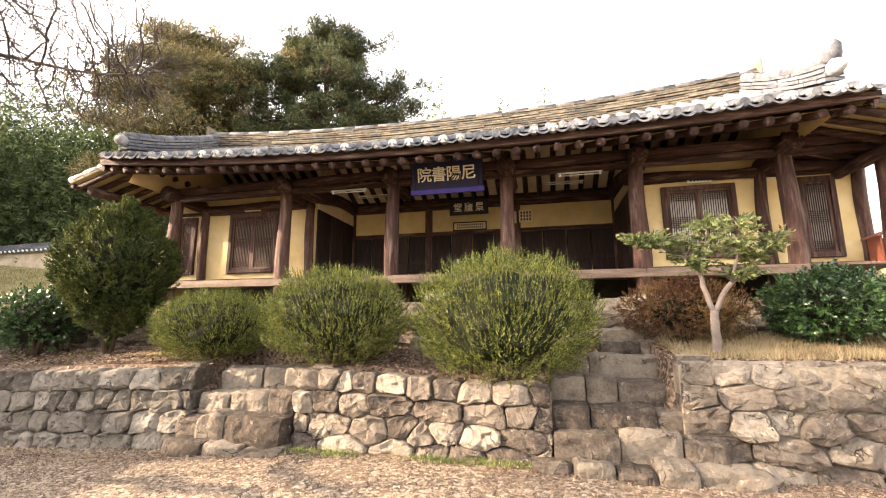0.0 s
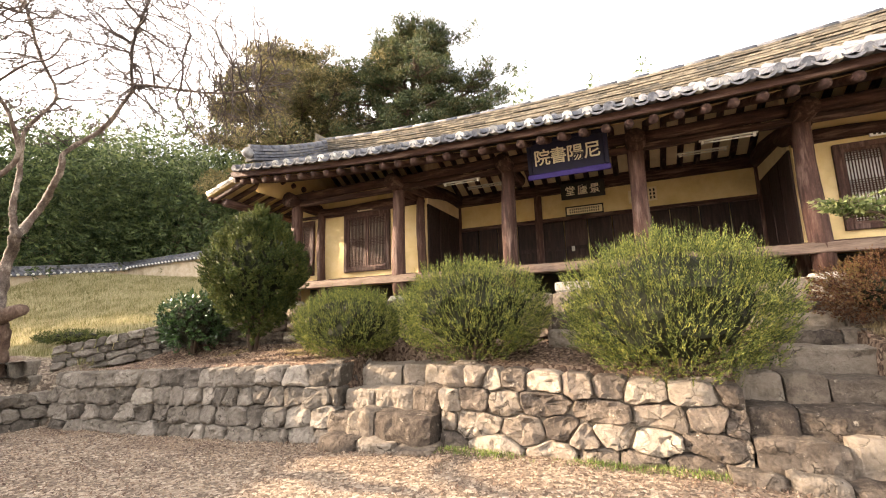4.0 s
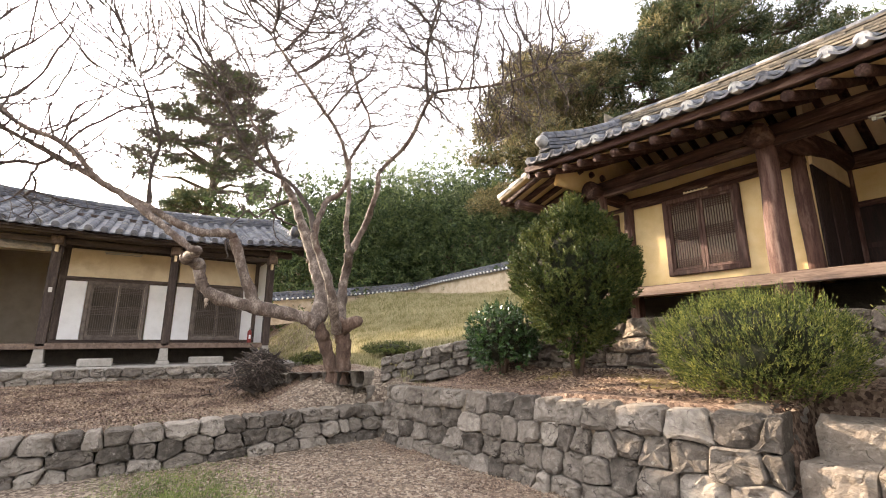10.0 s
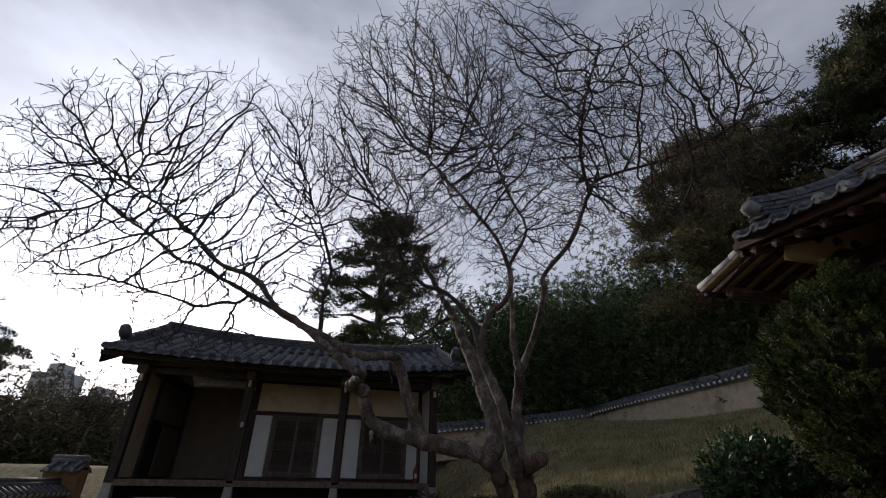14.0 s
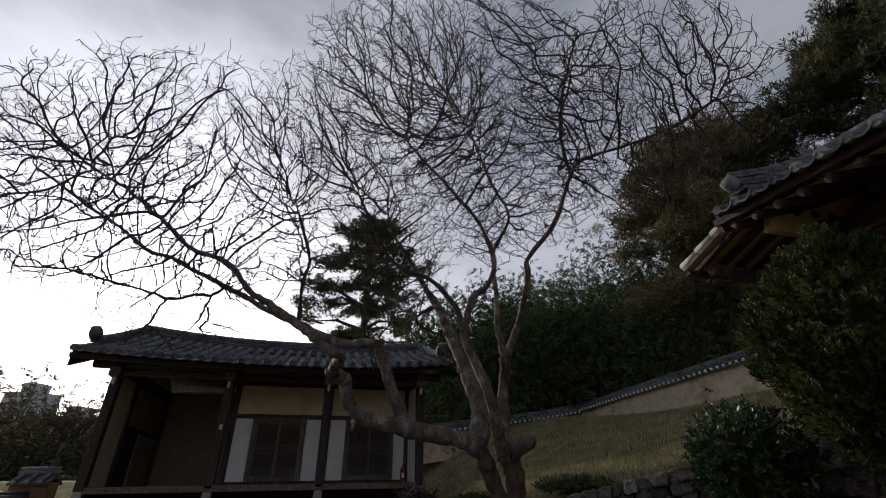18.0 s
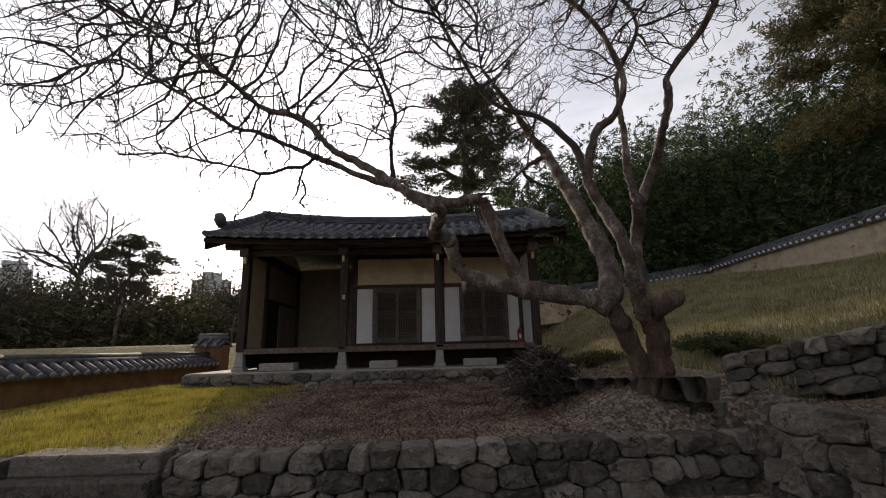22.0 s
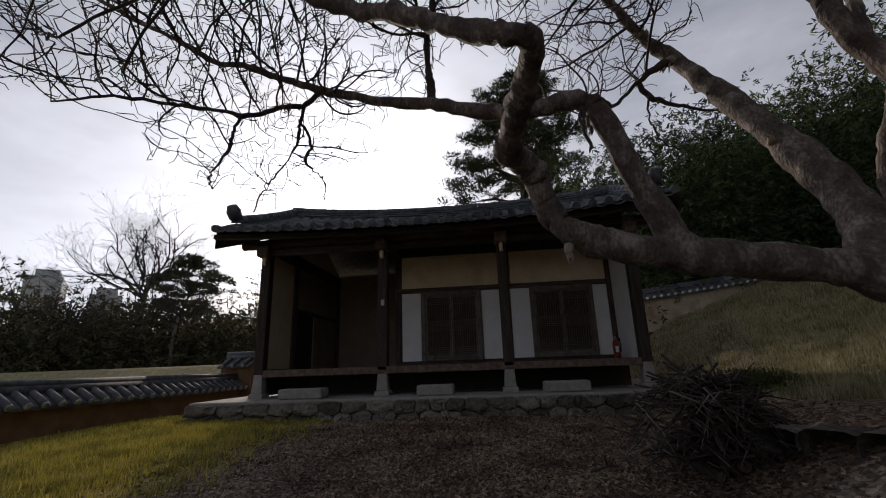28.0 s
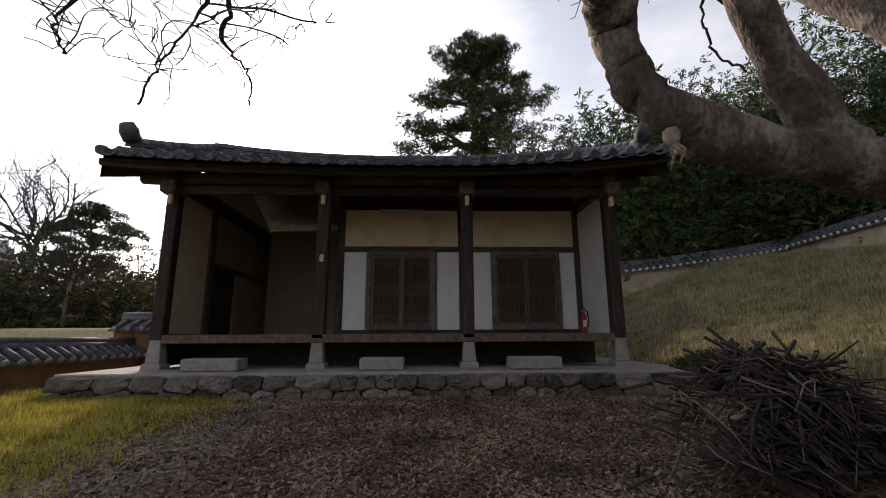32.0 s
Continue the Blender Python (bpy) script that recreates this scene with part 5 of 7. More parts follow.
for y in (-0.75, 1.85, 4.28):
    abox("wall_post", AW - 0.08, AW + 0.02, y - 0.1 if y > 0 else y - 0.06, y + 0.1 if y < 4 else y + 0.05, 1.668, 4.3, M_GREYWOOD)
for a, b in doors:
    lattice(annex, a, b, 1.75, 3.19, -AW, 2, M_DARKPAPER, M_LATTICE, put=lambda u, v, w_: ap(-v, u, w_), n_v=10)
# side walls and the open bay
abox("side_wall", AW - 2.9, AW, 4.3, 4.38, 1.5, 4.3, M_CREAM, bev=0)
abox("side_screen", AW, AX - 0.1, 4.3, 4.36, A_MARU, 4.1, M_WHITE, bev=0.004)
# inner bay walls have their shade painted in by the darker plaster
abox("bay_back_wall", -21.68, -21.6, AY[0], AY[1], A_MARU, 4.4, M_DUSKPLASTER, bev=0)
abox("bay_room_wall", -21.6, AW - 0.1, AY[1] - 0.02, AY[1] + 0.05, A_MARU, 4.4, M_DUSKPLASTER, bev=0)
YL = AY[0] - 0.02
# front panel stays cream; deeper ones get the shade-darkened plaster
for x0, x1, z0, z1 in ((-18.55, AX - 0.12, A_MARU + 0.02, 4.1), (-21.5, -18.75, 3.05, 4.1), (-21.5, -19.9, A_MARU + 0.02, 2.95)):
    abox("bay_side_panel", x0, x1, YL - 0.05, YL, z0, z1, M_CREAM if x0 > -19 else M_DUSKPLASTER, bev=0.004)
abox("bay_side_wall", -21.6, AX, YL - 0.1, YL - 0.06, A_BASE, 4.4, M_GREYWOOD, bev=0)
abox("bay_side_post", -18.75, -18.55, YL - 0.06, YL + 0.05, A_MARU, 4.2, M_GREYWOOD)
abox("bay_side_rail", -21.5, -18.75, YL - 0.06, YL + 0.04, 2.95, 3.05, M_GREYWOOD)
# opening drawn as a dark sheet, its shade put into the colour
abox("doorway_shade", -19.85, -18.8, YL - 0.055, YL - 0.02, A_MARU + 0.02, 2.94, M_DARK, bev=0)
abox("rear_wall", -21.9, -21.8, AY[0], AY[3], A_BASE, 4.5, M_CREAM, bev=0)

# roof
AE0, AE1 = -4.2, 5.15         # gable ends
AYM = 0.6
AEX, ARX = -16.36, -19.6      # front eave and ridge


def a_eave(y):
    return 4.3 + (0.14 * ((AYM - y) / 4.8) ** 2.2 if y < AYM else 0.28 * ((y - AYM) / 4.5) ** 2.2)


def a_ridge(y):
    return 5.44 + 0.3 * (abs(y - 0.55) / 4.6) ** 2.2


def a_roof(x, y):
    """Underside of the tiles, from the front eave back to the ridge."""
    f = (AEX - x) / (AEX - ARX)
    return lerp(a_eave(y) - 0.06, a_ridge(y), 0.84 * f + 0.16 * f * f)


ay = [AE0 + (AE1 - AE0) * i / 30 for i in range(31)]
ax_ = [-16.38 - 3.22 * i / 8 for i in range(9)]
for name, dz, material in (("roof_bed", 0.03, M_TILE), ("eave_soffit", -0.07, M_GREYWOOD)):
    v = [ap(x, y, a_roof(x, y) + dz) for x in ax_ for y in ay]
    f = []
    for i in range(8):
        for j in range(30):
            q = i * 31 + j
            f.append((q, q + 1, q + 32, q + 31))
    piece(name, v, f, material, annex)
v = [ap(x, y, a_ridge(y) + z) for x, z in ((-19.6, 0.0), (-21.2, -0.55), (-22.8, -1.15)) for y in ay]
piece("rear_roof", v, [(i * 31 + j, i * 31 + j + 1, i * 31 + j + 32, i * 31 + j + 31) for i in range(2) for j in range(30)], M_TILE, annex)
rows = [[ap(-16.5, y, a_eave(y) - 0.17), ap(-16.5, y, a_eave(y) - 0.06), ap(-16.58, y, a_eave(y) - 0.06), ap(-16.58, y, a_eave(y) - 0.17)] for y in ay]
ribbon("eave_board", rows, M_GREYWOOD_Y, annex)
n_r = 31
tile_v, tile_f = [], []
for k in range(n_r):
    y = lerp(AE0 + 0.1, AE1 - 0.1, k / (n_r - 1))
    v, f = [], []
    n_c = 11
    for c in range(n_c):
        x0, x1 = lerp(-16.36, -19.55, c / n_c), lerp(-16.36, -19.55, (c + 1) / n_c) - 0.02
        base = len(v)
        for xx, lift in ((x0, 0.022), (x1, 0.0)):
            for a in range(7):
                t = math.pi * a / 6
                v.append(ap(xx, y + math.cos(t) * 0.085, a_roof(xx, y) + 0.03 + math.sin(t) * 0.085 + lift))
        for a in range(6):
            f.append((base + a, base + a + 1, base + 8 + a, base + 7 + a))
        f.append(tuple(base + a for a in reversed(range(7))))
        if c < 9:
            piece("roof_tile", v, f, M_TILE, annex)
            v, f = [], []
        else:
            for fc in f:
                tile_f.append(tuple(q + len(tile_v) for q in fc))
            tile_v += v
            v, f = [], []
    z = a_eave(y) + 0.02
    vv, ff = tube_data([ap(-16.35, y, z), ap(-16.46, y, z + 0.03)], [0.08, 0.083], 9)
    piece("eave_tile_end", vv, ff, M_TILE, annex, smooth=False)
    if k < n_r - 1:
        w = (AE1 - AE0 - 0.2) / (n_r - 1)
        vv, ff = [], []
        for xx, dz in ((-16.34, -0.01), (-16.66, 0.1)):
            for a in range(7):
                t = a / 6 * 2 - 1
                vv.append(ap(xx, y + w / 2 + t * w * 0.42, z - 0.06 + 0.06 * t * t + dz))
            for a in range(7):
                t = 1 - a / 6 * 2
                vv.append(ap(xx, y + w / 2 + t * w * 0.42, z - 0.09 + 0.06 * t * t + dz))
        for a in range(14):
            b = (a + 1) % 14
            ff.append((b, a, a + 14, b + 14))
        ff.append(tuple(range(14)))
        piece("eave_tile", vv, ff, M_TILE, annex, smooth=False)
piece("upper_tiling", tile_v, tile_f, M_TILE, annex)["kind"] = "stuff"
y = AE0 + 0.12
while y < AE1:
    pole("rafter", ap(-16.56, y, a_roof(-16.56, y) - 0.12), ap(-19.3, y, a_roof(-19.3, y) - 0.14), 0.06, 0.07, M_GREYWOOD, annex, 8, wob=0.015, steps=3)
    y += 0.33
stack([(ARX, y, a_ridge(y) - 0.02) for y in [lerp(-3.98, 5.05, i / 10) for i in range(11)]], 0.3, 0.28, 5, annex, ap, material=M_TILE)
for yy, s in ((AE0 + 0.3, -1), (AE1 - 0.3, 1)):
    pts = [(x, yy, a_roof(x, yy) + 0.06) for x in (-19.5, -18.6, -17.8, -17.0, -16.71)]
    stack(pts, 0.2, 0.22, 3, annex, ap, material=M_TILE, single=False)
    v, f = tube_data([ap(-16.76, yy, a_roof(-16.76, yy) + 0.3), ap(-16.64, yy, a_roof(-16.76, yy) + 0.42), ap(-16.56, yy, a_roof(-16.76, yy) + 0.52)], [0.14, 0.15, 0.1], 8)
    piece("ridge_end_ornament", v, f, M_TILE, annex)
    y0, y1 = sorted((yy + s * 0.22, yy + s * 0.29))
    bm = bmesh.new()
    pr = [(-16.56, 0.0), (-17.8, 0.0), (ARX, 0.0), (-21.2, -0.5), (-22.7, -1.1)]
    vs = []
    for x, _ in pr:
        zt = a_roof(x, yy) if x >= ARX else a_ridge(yy) - 0.35 * (ARX - x)
        vs.append([bm.verts.new(ap(x, yq, zq)) for yq in (y0, y1) for zq in (zt - 0.36, zt + 0.1)])
    for p, q in zip(vs[:-1], vs[1:]):
        for i, j in ((0, 1), (1, 3), (3, 2), (2, 0)):
            bm.faces.new((p[i], p[j], q[j], q[i]))
    bmesh.ops.recalc_face_normals(bm, faces=bm.faces[:])
    part("barge_board", bm, M_GREYWOOD, annex)
for y_ in (AY[0], AY[3]):
    bm = bmesh.new()
    for yo in (y_ - 0.04, y_ + 0.04):
        bm.faces.new([bm.verts.new(ap(x, yo, z)) for x, z in ((AX, 4.3), (ARX, 5.4), (-21.7, 4.4))])
    part("gable_wall", bm, M_CREAM, annex)

# ---- plants ----
def quads(name, co, material, parent):
    """One mesh of loose four-cornered leaves from an array of corners (n, 4, 3)."""
    n = len(co)
    me = bpy.data.meshes.new(name)
    me.vertices.add(4 * n)
    me.vertices.foreach_set("co", np.ascontiguousarray(co, dtype=np.float32).ravel())
    me.loops.add(4 * n)
    me.loops.foreach_set("vertex_index", np.arange(4 * n, dtype=np.int32))
    me.polygons.add(n)
    me.polygons.foreach_set("loop_start", np.arange(0, 4 * n, 4, dtype=np.int32))
    me.update(calc_edges=True)
    me.shade_flat()
    me.materials.append(material)
    ob = new(name, me)
    ob.parent = parent
    return ob


def unit(a):
    return a / np.maximum(np.linalg.norm(a, axis=-1, keepdims=True), 1e-6)


def plumes(p, axis, length, per, leaf, width, rs, cone=0.5, open_=1.0):
    """Leaves set round many short shoots: corners of per leaves for each shoot."""
    n = len(p)
    s0 = unit(np.cross(axis, unit(rs.normal(size=(n, 3)))))
    t0 = np.cross(axis, s0)
    h = (np.arange(per)[None, :] + rs.random((n, per))) / per
    a = np.arange(per)[None, :] * 2.4 + rs.random((n, per))
    out = s0[:, None] * np.cos(a)[..., None] + t0[:, None] * np.sin(a)[..., None]
    q = p[:, None] + axis[:, None] * (length[:, None] * h)[..., None]
    e = unit(axis[:, None] * 0.9 + out * (open_ * (1 - cone * h))[..., None] + rs.normal(size=(n, per, 3)) * 0.2)
    ll = (leaf * rs.uniform(0.6, 1.25, (n, per)) * (1.1 - 0.45 * h))[..., None]
    w = unit(np.cross(e, out + 1e-3)) * ll * width * 0.5
    co = np.stack([q - w * 0.4, q + e * ll * 0.45 - w, q + e * ll, q + e * ll * 0.45 + w], axis=2)
    return co.reshape(-1, 4, 3)


def shrub(name, label, category, loc, rx, ry, rz, n, leaf, material, seed, group="", width=0.3, spiky=0.0, shape=None, stems=5, core_fill=0.8, lean=0.3, zlift=0.0, per=26, plume=(1.6, 3.2), up=0.55, lump=(0.1, 0.1), heart=0.62, open_=1.0):
    """A bush with its foot at loc: stems inside and a coat of n leafy shoots."""
    rnd = random.Random(seed)
    rs = np.random.RandomState(seed)
    ob = thing(name, pose(*loc), label, category, group)
    off = Vector((seed * 3.7, seed * 1.3, 0))
    ps, ds, ls = [], [], []
    while len(ps) < n:
        u = Vector((rnd.gauss(0, 1), rnd.gauss(0, 1), rnd.gauss(0, 1))).normalized()
        if u.z < -0.75 and rnd.random() > 0.3:
            continue
        r = (1 + lump[0] * noise.noise(u * 2.3 + off) + lump[1] * noise.noise(u * 6.5 + off)) * (1 - (1 - core_fill) * rnd.random() ** 1.6)
        k = shape(u.z) if shape else 1
        d = (Vector((u.x / rx, u.y / ry, u.z / rz)).normalized() * 0.75 + Vector((0, 0, up)) + Vector((rnd.gauss(0, lean), rnd.gauss(0, lean), rnd.gauss(0, lean)))).normalized()
        length = leaf * rnd.uniform(*plume) + (spiky * rnd.uniform(0.3, 1.2) if rnd.random() < 0.3 and u.z > 0.1 else 0)
        q = Vector((u.x * rx * k, u.y * ry * k, u.z * rz)) * r + Vector((0, 0, rz * 0.96 + zlift))
        ps.append(q - d * length * 0.75)
        ds.append(d)
        ls.append(length)
    quads("foliage", plumes(np.array(ps), np.array(ds), np.array(ls), per, leaf, width, rs, open_=open_), material, ob)
    for k in range(stems):
        a = 2 * math.pi * k / stems + rnd.uniform(-0.4, 0.4)
        top = Vector((math.cos(a) * rx * 0.55, math.sin(a) * ry * 0.55, rz * 1.1 + zlift))
        mid = Vector((math.cos(a) * rx * 0.2, math.sin(a) * ry * 0.2, rz * 0.45 + zlift * 0.6))
        vv, ff = tube_data([(0.03 * math.cos(a), 0.03 * math.sin(a), -0.08), mid, top], [0.035, 0.028, 0.012], 6)
        piece("stem", vv, ff, M_PINEBARK, ob)
    # lumpy core for the inner twigs, coloured near black as the shade there
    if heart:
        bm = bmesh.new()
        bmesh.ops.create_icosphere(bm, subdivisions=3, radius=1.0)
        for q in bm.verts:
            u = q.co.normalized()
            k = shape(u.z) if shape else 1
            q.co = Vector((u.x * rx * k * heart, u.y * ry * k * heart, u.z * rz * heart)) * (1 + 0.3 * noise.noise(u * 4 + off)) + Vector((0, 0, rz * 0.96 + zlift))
        part("inner_shade", bm, M_HEART, ob, smooth=False)
    return ob


# near-black core colour stands in for shade between the shoots
M_HEART = mat("inner_bush_shade", [(0.008, 0.009, 0.004), (0.022, 0.024, 0.009)], 30, 0.95, 1.0, 90)
JUN = "rounded juniper bush with spiky bright green tips"
JK = dict(group="junipers on the terrace", width=0.27, lean=0.16, per=18, plume=(3.2, 5.6), core_fill=0.84, up=0.85, open_=0.5, lump=(0.06, 0.2), heart=0.68)
shrub("juniper_bush", JUN + ", broad and low", "bush", (-5.08, 6.35, 1.08), 0.93, 0.76, 0.56, 3400, 0.034, M_JUNIPER, 1, spiky=0.07, **JK)
shrub("juniper_bush", JUN + ", above the wall", "bush", (-2.88, 6.15, 1.08), 1.05, 0.88, 0.7, 4400, 0.034, M_JUNIPER, 2, spiky=0.08, **JK)
shrub("juniper_bush", JUN + ", overhanging the wall", "bush", (-0.46, 5.92, 0.92), 1.14, 0.98, 0.82, 5400, 0.034, M_JUNIPER, 3, spiky=0.09, **JK)
shrub("arborvitae", "tall dense egg-shaped evergreen with dark green sprays", "shrub", (-7.56, 6.75, 1.12), 1.02, 0.95, 1.26, 3600, 0.055, M_CYPRESS, 4, width=0.42, shape=lambda z: (1 - 0.42 * max(0, z) ** 2.2) * (0.6 + 0.4 * smoothstep(-1, 0.15, z)), lean=0.25, zlift=0.28, core_fill=0.85, lump=(0.12, 0.16), plume=(1.8, 3.2))
shrub("camellia_bush", "low camellia bush with glossy dark leaves", "bush", (-9.2, 6.7, 1.1), 0.74, 0.66, 0.64, 620, 0.085, M_CAMELLIA, 5, width=0.5, core_fill=0.55, per=9, plume=(1.2, 2.2), up=0.3)
shrub("green_shrub", "small rounded green shrub on the bank", "bush", (-9.9, 7.4, 1.5), 0.45, 0.4, 0.36, 420, 0.045, M_CYPRESS, 6, per=16)
shrub("azalea_bush", "half-bare russet azalea bush among dry grass", "bush", (1.85, 6.85, 1.35), 0.82, 0.6, 0.46, 2300, 0.032, M_AZALEA, 7, width=0.42, per=16, plume=(1.5, 3.5), core_fill=0.5, up=0.35, lump=(0.15, 0.2), heart=0.5)
shrub("camellia_bush", "dense dark green camellia bush beside the platform", "bush", (3.45, 6.75, 1.35), 0.72, 0.7, 0.5, 1000, 0.07, M_CAMELLIA, 8, width=0.5, per=10, plume=(1.2, 2.2), up=0.3, core_fill=0.6)
shrub("conifer_bush", "yellow-green conifer bush at the terrace edge", "bush", (5.4, 6.6, 1.3), 0.8, 0.7, 0.62, 1500, 0.05, M_JUNIPER, 9, width=0.2, plume=(2.5, 4.5), spiky=0.1)
shrub("azalea_bush", "low russet shrub on the slope by the bank", "bush", (-13.0, 6.4, 1.3), 1.1, 0.6, 0.17, 520, 0.05, M_CYPRESS, 10, per=12)
shrub("low_shrub", "low dark green shrub at the corner of the side hall", "bush", (-16.4, 5.7, 0.9), 0.75, 0.8, 0.22, 800, 0.045, M_CYPRESS, 11, per=14)

# ---- the old bare tree ----
def grow(v, f, p, d, r, length, depth, rnd, up=0.25, spread=0.6, kink=0.35):
    """A crooked twig with smaller ones on it."""
    seg = 7 if depth > 1 else 5
    pts, rad = [p.copy()], [r]
    q, dd = p.copy(), d.normalized()
    for i in range(seg):
        dd = (dd + Vector((rnd.gauss(0, kink), rnd.gauss(0, kink), rnd.gauss(0, kink) + up * 0.3)) * (1.2 if i % 2 else 0.75)).normalized()
        dd.z = max(dd.z, -0.3)
        q = q + dd * length / seg
        pts.append(q.copy())
        rad.append(r * (1 - 0.55 * (i + 1) / seg))
    rad = [max(x, 0.0058) for x in rad]
    tube_data(pts, rad, 6 if r > 0.03 else (4 if r > 0.012 else 3), v, f, cap=False)
    if depth <= 0:
        return
    kids = rnd.choice((3, 4, 4)) if depth > 1 else rnd.choice((2, 3, 4))
    for k in range(kids):
        i = 1 + int((k + rnd.random()) * seg / kids)
        i = min(i, seg)
        base = (pts[i] - pts[i - 1]).normalized()
        side = base.cross(Vector((rnd.gauss(0, 1), rnd.gauss(0, 1), rnd.gauss(0, 1)))).normalized()
        kd = (base + side * spread * rnd.uniform(0.6, 1.5) + Vector((0, 0, up * rnd.uniform(-0.3, 1)))).normalized()
        kd.z = max(kd.z, -0.15)
        grow(v, f, pts[i], kd, rad[i] * rnd.uniform(0.58, 0.84), length * rnd.uniform(0.5, 0.8), depth - 1, rnd, up, spread, kink)


def limb_pts(pts, sub=4, wob=0.03, rnd=random):
    """A soft, knotted curve through pts."""
    P = [Vector(p) for p in pts]
    out = []
    for i in range(len(P) - 1):
        p0, p1, p2, p3 = P[max(i - 1, 0)], P[i], P[i + 1], P[min(i + 2, len(P) - 1)]
        for k in range(sub):
            t = k / sub
            out.append(0.5 * (2 * p1 + (p2 - p0) * t + (2 * p0 - 5 * p1 + 4 * p2 - p3) * t * t + (3 * p1 - p0 - 3 * p2 + p3) * t ** 3) + Vector((rnd.gauss(0, wob), rnd.gauss(0, wob), rnd.gauss(0, wob))) * (1 if 0 < i + k else 0))
    out.append(P[-1])
    return out


